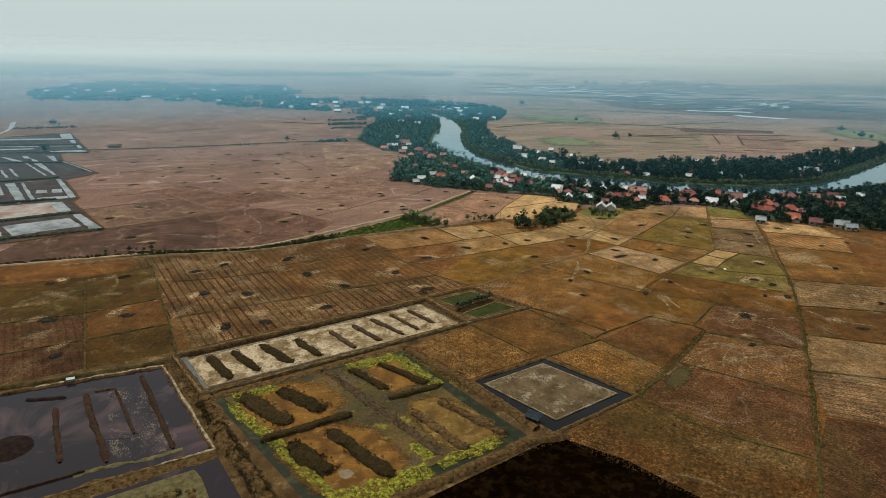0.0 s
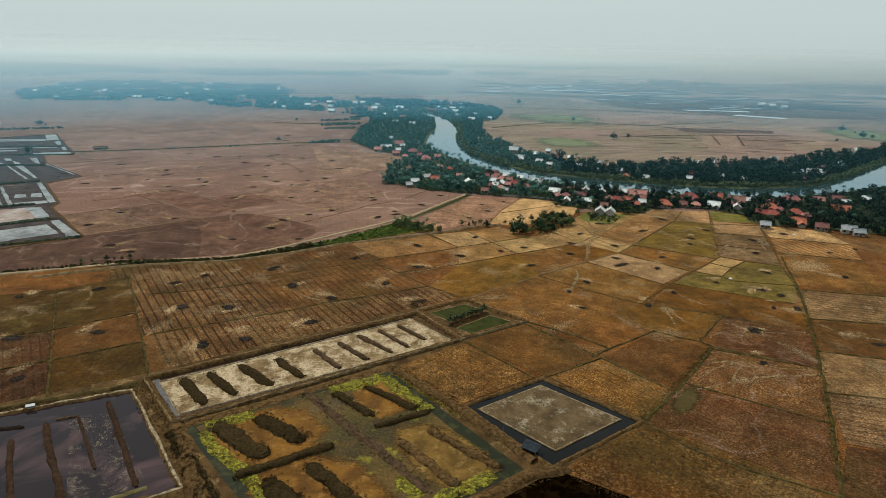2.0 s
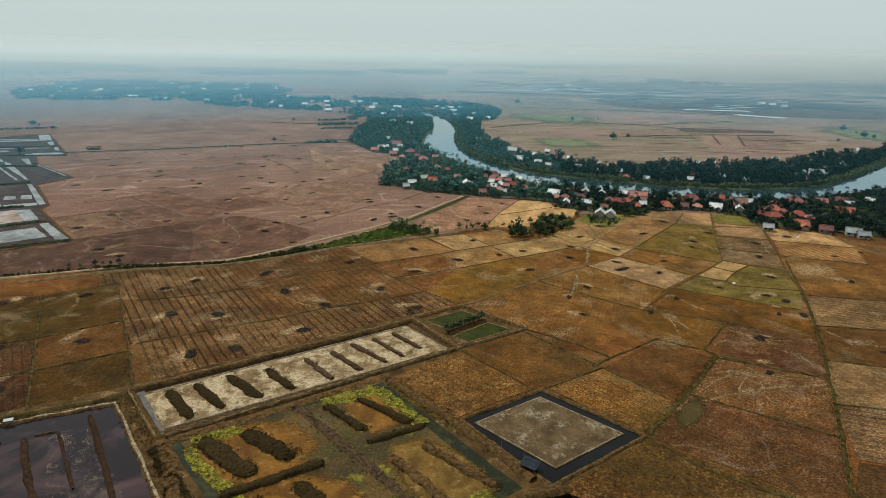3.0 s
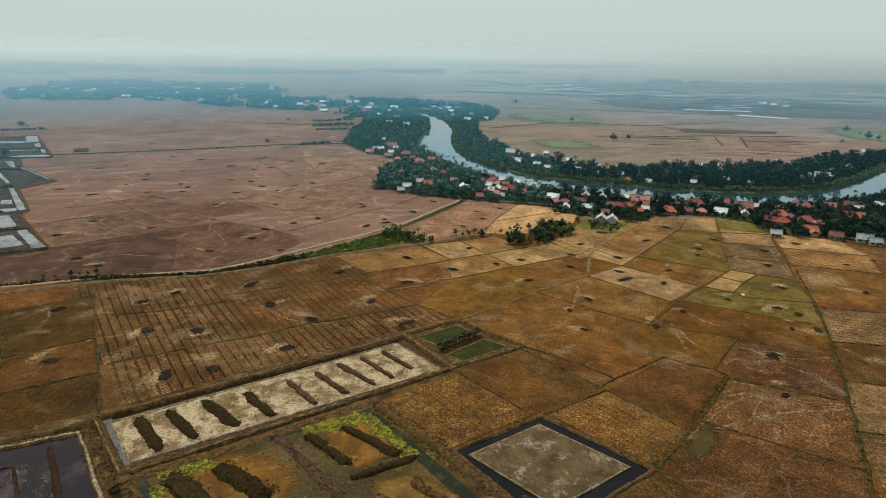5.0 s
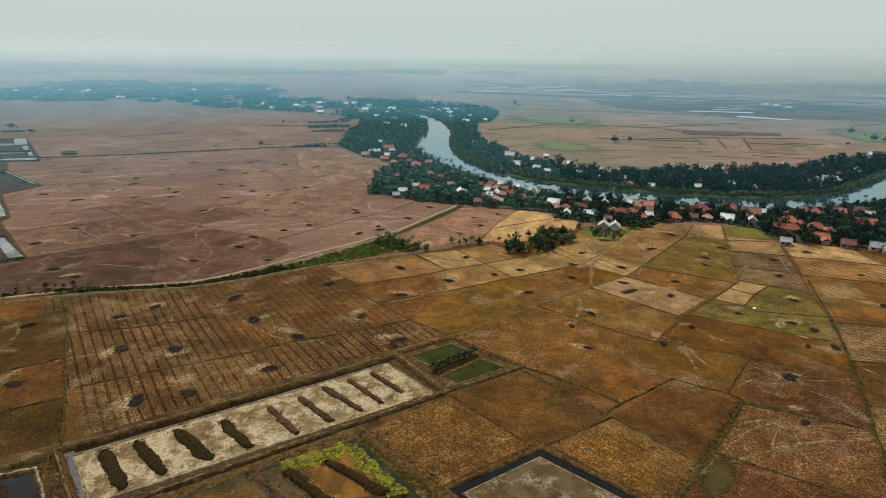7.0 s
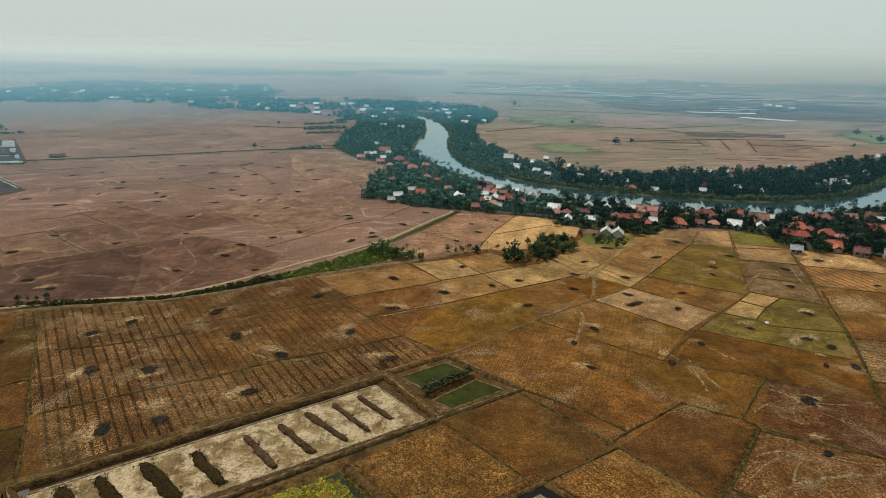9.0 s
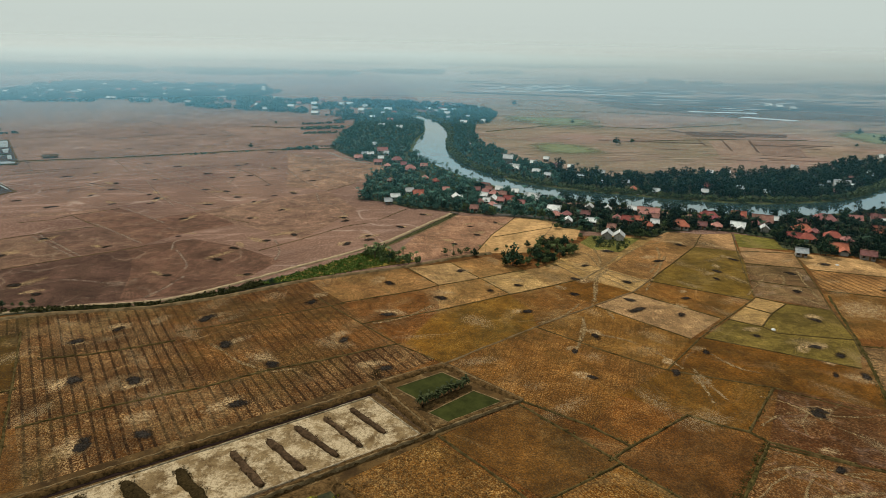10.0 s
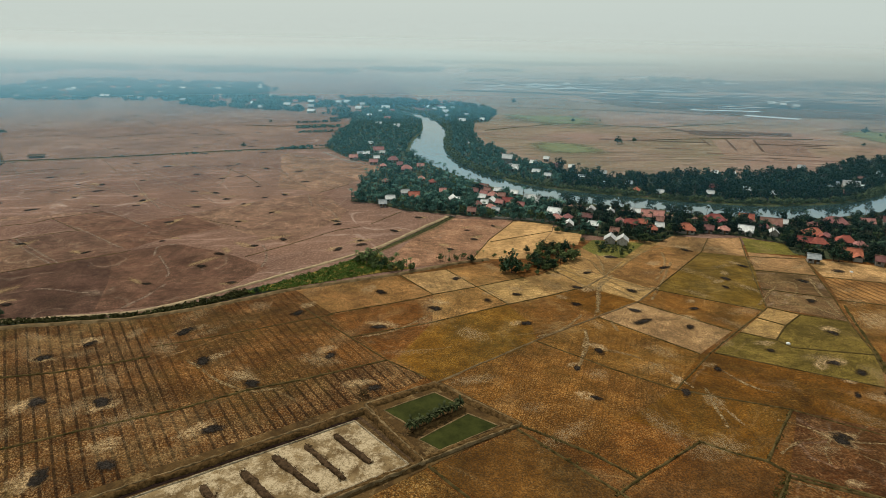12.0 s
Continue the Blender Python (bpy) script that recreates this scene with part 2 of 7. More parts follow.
def far_plain_material():
    """Tan and green rice land with long thin strips along the bunds."""
    k = Mat("green_tan_plain", 0.97, spec=0.03)
    col = k.mix(k.ramp(k.noise(0.0035, 5, 0.6, warp=0.8), 0.42, 0.6), (0.175, 0.118, 0.086), (0.24, 0.148, 0.118))
    green = k.mul(k.ramp(k.noise(0.0042, 4, 0.6, warp=0.7, co=k.mapped(35)), 0.47, 0.58), k.ramp(k.noise(1.0, 5, 0.7, co=k.mapped(-8, (0.02, 0.09, 1))), 0.35, 0.6, 0.35, 1.0))
    col = k.mix(k.mul(green, 0.45), col, (0.13, 0.13, 0.06))
    plots = k.n.new("ShaderNodeTexVoronoi")
    plots.inputs["Scale"].default_value = 1.0
    k.l.new(k.mapped(-12, (0.012, 0.035, 1)), plots.inputs["Vector"])
    tone = k.n.new("ShaderNodeSeparateColor")
    k.l.new(plots.outputs["Color"], tone.inputs[0])
    col = k.mix(k.ramp(tone.outputs[0], 0.5, 1, 0.0, 0.4), col, (0.3, 0.21, 0.15))
    col = k.mix(k.ramp(tone.outputs[1], 0.7, 1, 0.0, 0.5), col, (0.11, 0.075, 0.05))
    strip = k.noise(1.0, 5, 0.7, co=k.mapped(-12, (0.02, 0.13, 1)))
    col = k.mix(k.ramp(strip, 0.54, 0.64, 0, 0.6), col, (0.34, 0.25, 0.19))
    col = k.mix(k.ramp(k.noise(1.0, 4, 0.7, co=k.mapped(-10, (0.022, 0.16, 1))), 0.56, 0.64, 0, 0.75), col, (0.07, 0.055, 0.036))
    col = k.mix(k.ramp(k.noise(0.3, 6, 0.8), 0.4, 0.6, 0.35, 0), col, (0.06, 0.042, 0.022))
    return k.done(col)


def plain(name, a, b, scale=0.8, rough=0.95, spec=0.03, vary=0.12, bump=0.05, metal=0.0):
    a, b = (tuple(0.76 * x for x in c) for c in (a, b))
    k = Mat(name, rough, metal, spec)
    col = k.mix(k.ramp(k.noise(scale, 5, 0.7), 0.35, 0.65), a, b)
    if vary:
        col = k.vary(col, vary)
    if bump:
        k.bump(k.noise(scale * 3, 4, 0.7), bump, 0.5)
    return k.done(col)


def water_material(name, deep, silt, amount=0.3, scale=0.02, rough=0.06, spec=0.5, ior=1.5):
    k = Mat(name, rough, spec=spec)
    col = k.mix(k.ramp(k.noise(scale, 5, 0.6, warp=1.0), 0.5, 0.72, 0, amount), deep, silt)
    k.b.inputs["IOR"].default_value = ior
    k.bump(k.noise(0.8, 4, 0.6), 0.01, 0.05)
    return k.done(col)


def weed_mat_material():
    """Ragged floating weed with gaps."""
    k = Mat("yellow_weed_mat", 0.9, spec=0.1)
    col = k.mix(k.ramp(k.noise(0.35, 5, 0.7), 0.4, 0.62), (0.045, 0.04, 0.01), (0.13, 0.115, 0.012))
    col = k.mix(k.ramp(k.noise(1.6, 4, 0.75), 0.5, 0.58), col, (0.27, 0.24, 0.018))
    col = k.mix(k.ramp(k.noise(2.4, 4, 0.75), 0.38, 0.48, 0.8, 0.0), col, (0.03, 0.03, 0.008))
    return k.done(col, k.ramp(k.noise(0.7, 6, 0.85), 0.43, 0.49))


def track_material(name="track_trodden_straw", least=0.1, dark=(0.15, 0.095, 0.042), pale=(0.29, 0.2, 0.1)):
    """Trodden straw: broken pale specks along a footway."""
    k = Mat(name, 0.95, spec=0.03)
    col = k.mix(k.ramp(k.noise(0.8, 5, 0.7), 0.4, 0.6), dark, pale)
    alpha = k.mul(k.ramp(k.noise(0.25, 5, 0.7), 0.36, 0.52), k.ramp(k.noise(1.3, 5, 0.8), 0.42, 0.56, least, 0.9))
    return k.done(col, alpha)


TRACK = track_material()
TRACK_WORN = track_material("track_worn_straw", 0.25)
TRACK_PLAIN = track_material("track_plain_earth", 0.15, (0.15, 0.1, 0.07), (0.27, 0.195, 0.145))
WEED_MAT = weed_mat_material()
GROUND, FAR_PLAIN = ground_material(), far_plain_material()
DIKE = plain("dike_earth", (0.032, 0.018, 0.006), (0.16, 0.092, 0.036), 0.9, bump=0.35)
DIKE_PALE = plain("dike_pale_mud", (0.09, 0.06, 0.03), (0.42, 0.34, 0.23), 0.9, bump=0.35)
BUND = plain("bund_dark_grass", (0.03, 0.022, 0.007), (0.13, 0.09, 0.034), 0.4, bump=0.2)
BUND_TUFT = plain("bund_grass_tufts", (0.03, 0.028, 0.007), (0.13, 0.11, 0.034), 0.12, bump=0)
UNDERGROWTH = plain("shaded_undergrowth", (0.024, 0.032, 0.016), (0.082, 0.088, 0.045), 0.25, bump=0)
BANK_GREEN = plain("river_bank_grass", (0.03, 0.04, 0.016), (0.1, 0.105, 0.045), 0.3, bump=0)
BUND_GREEN = plain("bund_green_grass", (0.022, 0.018, 0.005), (0.1, 0.075, 0.024), 0.5, bump=0.2)
PATH = plain("path_pale_earth", (0.28, 0.2, 0.115), (0.48, 0.36, 0.22), 0.4)
PATH_DULL = plain("path_dull_earth", (0.09, 0.058, 0.026), (0.24, 0.165, 0.085), 0.4)
RIVER = water_material("river_water", (0.022, 0.046, 0.051), (0.032, 0.058, 0.062), 0.6, 0.01, 0.04, spec=1.0, ior=3.2)
POND = water_material("pond_water_dark", (0.014, 0.009, 0.011), (0.075, 0.042, 0.042), 1.0, 0.045, spec=0.13)
POND_DEEP = water_material("pond_water_deep", (0.007, 0.007, 0.007), (0.013, 0.012, 0.012), 0.6, 0.08, rough=0.12, spec=0.07)
CANAL = water_material("canal_water", (0.016, 0.018, 0.009), (0.055, 0.052, 0.018), 0.9, 0.16, rough=0.3, spec=0.03)
ALGAE = plain("algae_green_water", (0.02, 0.024, 0.005), (0.046, 0.05, 0.011), 0.2, rough=0.9, spec=0.05, vary=0, bump=0)


def brine_material():
    k = Mat("shallow_brine_pan", 0.3, spec=0.2)
    col = k.mix(k.ramp(k.noise(0.1, 6, 0.8, warp=0.3), 0.42, 0.56), (0.05, 0.045, 0.042), (0.21, 0.215, 0.21))
    return k.done(col)


SALT_WATER = brine_material()
PALE_WATER = plain("bright_far_water", (0.36, 0.38, 0.4), (0.6, 0.62, 0.62), 0.02, rough=0.3, vary=0.1, bump=0)
PAN_PINK = plain("drying_pinkish_pan", (0.2, 0.11, 0.065), (0.4, 0.36, 0.33), 0.07, rough=0.5, bump=0)
PAN_MUD = plain("pan_dark_mud", (0.03, 0.022, 0.021), (0.085, 0.066, 0.06), 0.12)
CANAL_GRASS = plain("canal_rank_grass", (0.03, 0.034, 0.012), (0.095, 0.09, 0.034), 0.6, rough=0.8, bump=0)
SHRUB = plain("shrub_yellow_green", (0.045, 0.066, 0.03), (0.125, 0.145, 0.06), 0.5, rough=0.7, bump=0)
SCRUB_BROWN = plain("scrub_brown_leaves", (0.045, 0.026, 0.012), (0.115, 0.07, 0.032), 0.6, bump=0)
SCRUB_OLIVE = plain("scrub_olive_brown_leaves", (0.03, 0.02, 0.008), (0.1, 0.068, 0.028), 0.6, bump=0)
SCRUB_GREEN = plain("scrub_green_brown_leaves", (0.026, 0.024, 0.008), (0.085, 0.074, 0.024), 0.6, bump=0)
SCRUB = plain("scrub_dark_leaves", (0.016, 0.011, 0.004), (0.058, 0.038, 0.015), 0.6, bump=0)
MUD_DARK = plain("bank_dark_mud", (0.03, 0.018, 0.01), (0.115, 0.07, 0.038), 0.9, bump=0.2)
MUD_BANK = plain("bank_brown_mud", (0.02, 0.011, 0.007), (0.062, 0.034, 0.02), 0.9, bump=0.2)
MUD_WET = plain("wet_black_mud", (0.01, 0.006, 0.005), (0.03, 0.017, 0.013), 0.6, bump=0.2)
POND_SCUM = plain("pale_olive_pond_scum", (0.06, 0.048, 0.02), (0.15, 0.12, 0.052), 0.6, vary=0, bump=0)
SCRUB_BED = plain("scrub_bed_dark", (0.014, 0.009, 0.003), (0.055, 0.036, 0.014), 1.6, bump=0.3)
SCRUB_YELLOW = plain("yellow_green_weed", (0.08, 0.07, 0.009), (0.38, 0.33, 0.02), 0.45, bump=0)
WEED_GREEN = plain("bright_green_weed", (0.044, 0.094, 0.018), (0.14, 0.195, 0.045), 0.25, bump=0)
LEAF = plain("leaves_dark_green", (0.016, 0.036, 0.02), (0.05, 0.086, 0.046), 0.5, rough=0.7, vary=0.35, bump=0)
# paler and bluer than the other leaves: distance haze put into the colour
LEAF_HAZY = plain("leaves_haze_tinted", (0.034, 0.084, 0.066), (0.1, 0.182, 0.132), 0.5, rough=0.7, vary=0.3, bump=0)
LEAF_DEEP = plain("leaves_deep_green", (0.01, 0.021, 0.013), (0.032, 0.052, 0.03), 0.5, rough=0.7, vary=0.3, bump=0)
LEAF_LIGHT = plain("leaves_olive_green", (0.05, 0.078, 0.03), (0.135, 0.168, 0.066), 0.5, rough=0.7, vary=0.3, bump=0)
FROND = plain("palm_fronds", (0.02, 0.042, 0.026), (0.06, 0.098, 0.055), 0.6, rough=0.6, vary=0.3, bump=0)
BANANA = plain("banana_leaves", (0.02, 0.027, 0.01), (0.075, 0.085, 0.034), 0.8, rough=0.6, vary=0.3, bump=0)
BARK = plain("bark", (0.07, 0.05, 0.035), (0.15, 0.11, 0.08), 2.0)
DEAD = plain("dead_branches", (0.1, 0.08, 0.06), (0.2, 0.17, 0.13), 2.0)


# ---- mesh helpers ----
def mesh_np(name, verts, faces, mats, index=None, smooth=False):
    """faces: array (n, 3 or 4)."""
    verts, faces = np.asarray(verts, np.float32), np.asarray(faces, np.int32)
    me = bpy.data.meshes.new(name)
    k = faces.shape[1]
    me.vertices.add(len(verts)), me.loops.add(faces.size), me.polygons.add(len(faces))
    me.vertices.foreach_set("co", verts.ravel())
    me.loops.foreach_set("vertex_index", faces.ravel())
    me.polygons.foreach_set("loop_start", np.arange(0, faces.size, k, dtype=np.int32))
    for m in mats if isinstance(mats, (list, tuple)) else [mats]:
        me.materials.append(m)
    if index is not None:
        me.polygons.foreach_set("material_index", np.asarray(index, np.int32))
    if smooth:
        me.polygons.foreach_set("use_smooth", np.ones(len(faces), bool))
    me.update(calc_edges=True)
    me.validate()
    return me


def part(name, bm, material, parent=None, label=""):
    me = bpy.data.meshes.new(name)
    bm.to_mesh(me)
    bm.free()
    me.materials.append(material)
    ob = new(name, me)
    if parent is not None:
        ob.parent = parent
    return tagged(ob, label)


def polygon(name, pts, z, material, skirt=0.0):
    """A flat piece of land or water with a short skirt down to the ground."""
    bm = bmesh.new()
    area = sum(a[0] * b[1] - b[0] * a[1] for a, b in zip(pts, pts[1:] + pts[:1]))
    ring = list(pts) if area > 0 else list(reversed(pts))
    top = [bm.verts.new((x, y, z)) for x, y in ring]
    bm.faces.new(top)
    if skirt:
        low = [bm.verts.new((x, y, z - skirt)) for x, y in ring]
        for i in range(len(top)):
            j = (i + 1) % len(top)
            bm.faces.new((low[i], low[j], top[j], top[i]))
    return part(name, bm, material)


def resample(pts, step):
    out = []
    for a, b in zip(pts, pts[1:]):
        a, b = Vector(a), Vector(b)
        n = max(1, int((b - a).length / step))
        out += [a.lerp(b, i / n) for i in range(n)]
    return out + [Vector(pts[-1])]


def soften(pts, rounds=2, closed=False):
    pts = [Vector(p) for p in pts]
    for _ in range(rounds):
        out = [] if closed else [pts[0]]
        for a, b in zip(pts, pts[1:] + (pts[:1] if closed else [])):
            out += [a.lerp(b, 0.25), a.lerp(b, 0.75)]
        pts = out if closed else out + [pts[-1]]
    return [(p.x, p.y) for p in pts]


def ridge_mesh(pts, width, height, jitter=0.25, step=2.0, z=0.0, flat=0.45, taper=0.0):
    """A bank of earth along a line, with a flat worn top and uneven sides; taper: metres over which its ends round off."""
    line = resample(pts, step)
    ends = [0.0]
    for a, b in zip(line, line[1:]):
        ends.append(ends[-1] + (b - a).length)
    verts, faces = [], []
    for i, p in enumerate(line):
        t = (line[min(i + 1, len(line) - 1)] - line[max(i - 1, 0)]).normalized()
        nrm = Vector((-t.y, t.x))
        k = 1.0
        if taper:
            e = min(1.0, (min(ends[i], ends[-1] - ends[i]) + 0.15) / taper)
            k = math.sqrt(max(0.0, 1 - (1 - e) ** 2))
        bend = nrm * jitter * width * 0.4 * noise.noise((p.x * 0.11, p.y * 0.11, 9.7))
        for s, hgt in ((-0.5, -0.05), (-flat / 2, 1.0), (flat / 2, 1.0), (0.5, -0.05)):
            hh = height * (0.4 + 0.6 * k) * (1 + jitter * noise.noise((p.x * 0.7, p.y * 0.7, 5 * s))) if hgt > 0 else -0.05
            rag = 1 + jitter * (1.1 * noise.noise((p.x * 0.25, p.y * 0.25, 3.1 + s)) + 0.7 * noise.noise((p.x * 0.9, p.y * 0.9, 7.3 * s)))
            q = p + nrm * (s * width * k * rag) + bend
            verts.append((q.x, q.y, z + hh))
        if i:
            o = 4 * (i - 1)
            faces += [(o + j, o + j + 1, o + j + 5, o + j + 4) for j in range(3)]
    n = len(verts)
    faces += [(0, 1, 2, 3), (n - 1, n - 2, n - 3, n - 4)]
    return verts, faces


def ridge(name, pts, width, height, material, **kw):
    v, f = ridge_mesh(pts, width, height, **kw)
    f = [tuple(reversed(q)) for q in f]
    return new(name, mesh_np(name, v, f, material))


LEVEL = [0.03]


def field(tone, pts):
    LEVEL[0] += 0.0015
    ob = polygon("field", pts, LEVEL[0], TONE[tone], 0.1)
    return tagged(ob, kind="structure", category="field", label=FIELD_WORDS[tone])


FIELD_WORDS = {
    "brown": "harvested rice field with dry brown stubble", "brownpale": "dry brown field with pale straw litter", "tufttan": "tan field with tufts of dry grass", "orange": "small orange-brown stubble field in rows", "darkolive": "dark olive-brown field with weeds growing back", "greenolive": "olive-green field of drying weeds", "orangerows": "orange-tan field with dark furrow rows", "plaintan": "tan dry field on the open plain", "rust": "harvested rice field with rust-brown stubble in rows",
    "rustpale": "reddish dry field with pale straw litter", "umber": "dark brown harvested rice field",
    "tan": "pale tan field of dry cut straw", "drytan": "dull tan field of dry cut straw", "palerows": "tan field with pale straw rows", "straw": "small straw-coloured harvested rice plot",
    "olivestraw": "yellowish olive field of drying stubble", "olive": "olive-brown field with weeds growing back",
    "green": "yellow-green field with fresh regrowth", "grass": "green grassy plot beside the village",
    "pale": "pale greyish dry field with straw litter", "mottled": "mottled dry field with pale cart tracks",
    "ochre": "smooth golden ochre field beside the village", "striped": "brown stubble field with long dark furrow rows",
    "stripedbrown": "brown stubble field with faint furrow rows", "redstubble": "reddish-brown stubble field flecked with pale straw",
    "tuft": "rough fallow field with brown grass tufts",
    "farplot": "pale pinkish dry plot beyond the river", "fardark": "dark fallow strip beyond the river",
    "maroon": "dark reddish field with stubble in rows",
    "garden": "small green garden plot beside the village",
    "burnt": "black burnt stubble field",
}


BUND_LINES = []


def bund(pts, width=0.8, height=0.3):
    if max(p[1] for p in pts) > 268:
        width, height = 0.6, 0.2
    else:
        BUND_LINES.append(pts)
    return tagged(ridge("bund", pts, width, height, BUND, z=0.1, step=1.2, jitter=0.5), "low earth bund overgrown with dark dry grass", "bund", kind="structure")


def pale_bund(pts):
    return tagged(ridge("bund", pts, 0.8, 0.2, PATH_DULL, z=0.1, step=1.2, jitter=0.6), "low trodden bund with a pale straw-strewn top", "bund", kind="structure")


def plain_bund(pts):
    return tagged(ridge("bund", pts, 0.6, 0.18, BUND, jitter=0.9, step=3), "faint low bund across the dry plain", "bund", kind="structure")


def plain_track(pts):
    return tagged(ridge("track", soften(pts), 1.2, 0.03, TRACK_PLAIN, jitter=0.7, z=0.07, flat=0.9), "faint pale foot track across the dry plain", "track", kind="structure")


def far_track(pts):
    return tagged(ridge("track", pts, 1.6, 0.05, PATH_DULL, jitter=0.6, z=0.06, flat=0.8, step=3), "pale trodden track beside the long bund", "track", kind="structure")


def green_bund(pts):
    return tagged(ridge("bund", pts, 1.1, 0.16, BUND_GREEN, jitter=0.7, step=1.0, z=0.1), "wide field bund overgrown with green grass", "bund", kind="structure")


def low_bund(pts):
    return tagged(ridge("bund", pts, 2.2, 0.6, BUND_GREEN, jitter=0.5), "long low bund across the dry plain", "bund", kind="structure")


def dirt_path(pts):
    return tagged(ridge("dirt_path", soften(pts), 2.0, 0.45, PATH, jitter=0.4, flat=0.7), "pale dirt path along the irrigation canal", "path", kind="structure")


def dike_path(pts):
    return tagged(ridge("dike", soften(pts), 2.6, 0.7, PATH_DULL, jitter=0.4), "earth dike along the irrigation canal", "dike", kind="structure")


def track(pts):
    return tagged(ridge("track", soften(pts), 1.15, 0.03, TRACK, jitter=0.6, z=0.155, flat=0.9), "faint pale foot track across the field", "track", kind="structure")


def worn_track(pts):
    return tagged(ridge("track", soften(pts), 1.2, 0.03, TRACK_WORN, jitter=0.7, z=0.16, flat=0.9), "well-trodden pale straw track across the field", "track", kind="structure")


def narrow_track(pts):
    return tagged(ridge("track", soften(pts), 0.7, 0.03, TRACK, jitter=0.7, z=0.15, flat=0.9, step=1.0), "thin pale trodden trail across the stubble", "track", kind="structure")


# ---- ground ----
bm = bmesh.new()
bmesh.ops.create_circle(bm, cap_ends=True, radius=4950, segments=96)
tagged(part("ground", bm, GROUND), "flat dry reddish-brown plain of harvested rice fields", "ground", kind="structure")
tagged(polygon("plain", [(20, 960), (30, 640), (130, 540), (240, 530), (420, 600), (560, 640), (3300, 1900), (3300, 3600), (300, 4700), (-300, 3000), (-60, 1400)], 0.02, FAR_PLAIN),
       "wide hazy plain of tan and green rice fields", "plain", kind="structure")
tagged(polygon("near_ground", [(-500, 150), (-290, 224), (-215, 257), (-152, 280), (-118, 286), (-97, 290), (-46, 320), (-5, 338), (20, 354), (39, 362), (60, 392), (98, 392), (140, 404), (195, 378), (262, 352), (420, 332), (460, -300), (-500, -300)], 0.028, TONE["brown"]),
       "brown stubble ground between the near fields", "ground", kind="structure")
for name, tone, pts, words in (
        ("dark_plot", "plainmaroon", [(-218, 301), (-204.7, 311), (-184.5, 326), (-160.9, 344.2), (-143, 356.7), (-134, 345), (-124, 322), (-115.5, 294.5), (-143, 287), (-182, 271.5), (-216, 258)], "very dark red-brown bare plot beside the canal"),
        ("red_plot", "plainred", [(-143, 356.7), (-134.6, 364.7), (-116.9, 375.2), (-90, 364), (-63.5, 344.8), (-74.5, 317), (-91.5, 302), (-115.5, 294.5), (-124, 322), (-134, 345)], "dull red-brown dry plot beside the canal"),
        ("pale_plot", "plainpale", [(-184.5, 326), (-160.9, 344.2), (-201.2, 376.5), (-240, 352), (-210, 318)], "pinkish plot flecked with pale straw"),
        ("pale_plot", "plainpale", [(-160.9, 344.2), (-143, 356.7), (-137, 366), (-176.1, 395.5), (-201.2, 376.5)], "pinkish plot flecked with pale straw"),
        ("red_plot", "darkred", [(-176.1, 395.5), (-137, 366), (-126.3, 384.1), (-103.6, 403.7), (-132.1, 429.9), (-152.1, 412), (-183.4, 433), (-203.2, 415.9)], "smooth dull red-brown plot on the plain"),
        ("tan_plot", "plaintan", [(-103.6, 403.7), (-132.1, 429.9), (-98, 463.2), (-66, 489), (-40, 440), (-60.7, 378.1)], "tan dry plot on the open plain"),
        ("tan_plot", "plaintan", [(-208.7, 425.2), (-195.6, 431), (-191, 423.8), (-204.6, 418.2)], "narrow strip of pale straw on the plain"),
        ("tan_plot", "plaintan", [(-242.5, 479.3), (-219.5, 499.7), (-212.5, 489.8), (-235.4, 467.3)], "narrow strip of pale straw on the plain"),
        ("tan_plot", "plaintan", [(-233, 417.7), (-208.9, 422.7), (-204.5, 417), (-227.8, 409.9)], "narrow strip of pale straw on the plain"),
        ("tan_plot", "plaintan", [(-66, 489), (-50.7, 514.3), (-29, 578), (-62, 596), (-130, 639), (-111, 562), (-98, 500)], "tan dry plot beside the wood")):
    LEVEL[0] += 0.0015
    tagged(polygon(name, pts, LEVEL[0], TONE[tone]), words, "field", kind="structure")
LEVEL[0] = 0.03
for line in ([(-226, 360), (-206.8, 374.3), (-187.2, 388.8), (-176.1, 395.5)], [(-205, 312), (-184.5, 326), (-160.9, 344.2), (-143, 356.7), (-134.6, 364.7)], [(-223.6, 399.1), (-209.3, 405.4), (-203.2, 415.9), (-183.4, 433)], [(-203.2, 415.9), (-175.1, 393.5)], [(-256.6, 475.1), (-225.1, 499.2), (-219.4, 503.3)], [(-122.6, 421.9), (-110.3, 414.4), (-96.7, 406.3)], [(-66.4, 488.8), (-50.7, 514.3)], [(-24.3, 416), (-9.1, 442.6)], [(-315.1, 534.3), (-262.8, 553.9)], [(-77.8, 358.2), (-60.7, 378.1), (-41.5, 402.9), (-30, 410)]):
    plain_bund(line)
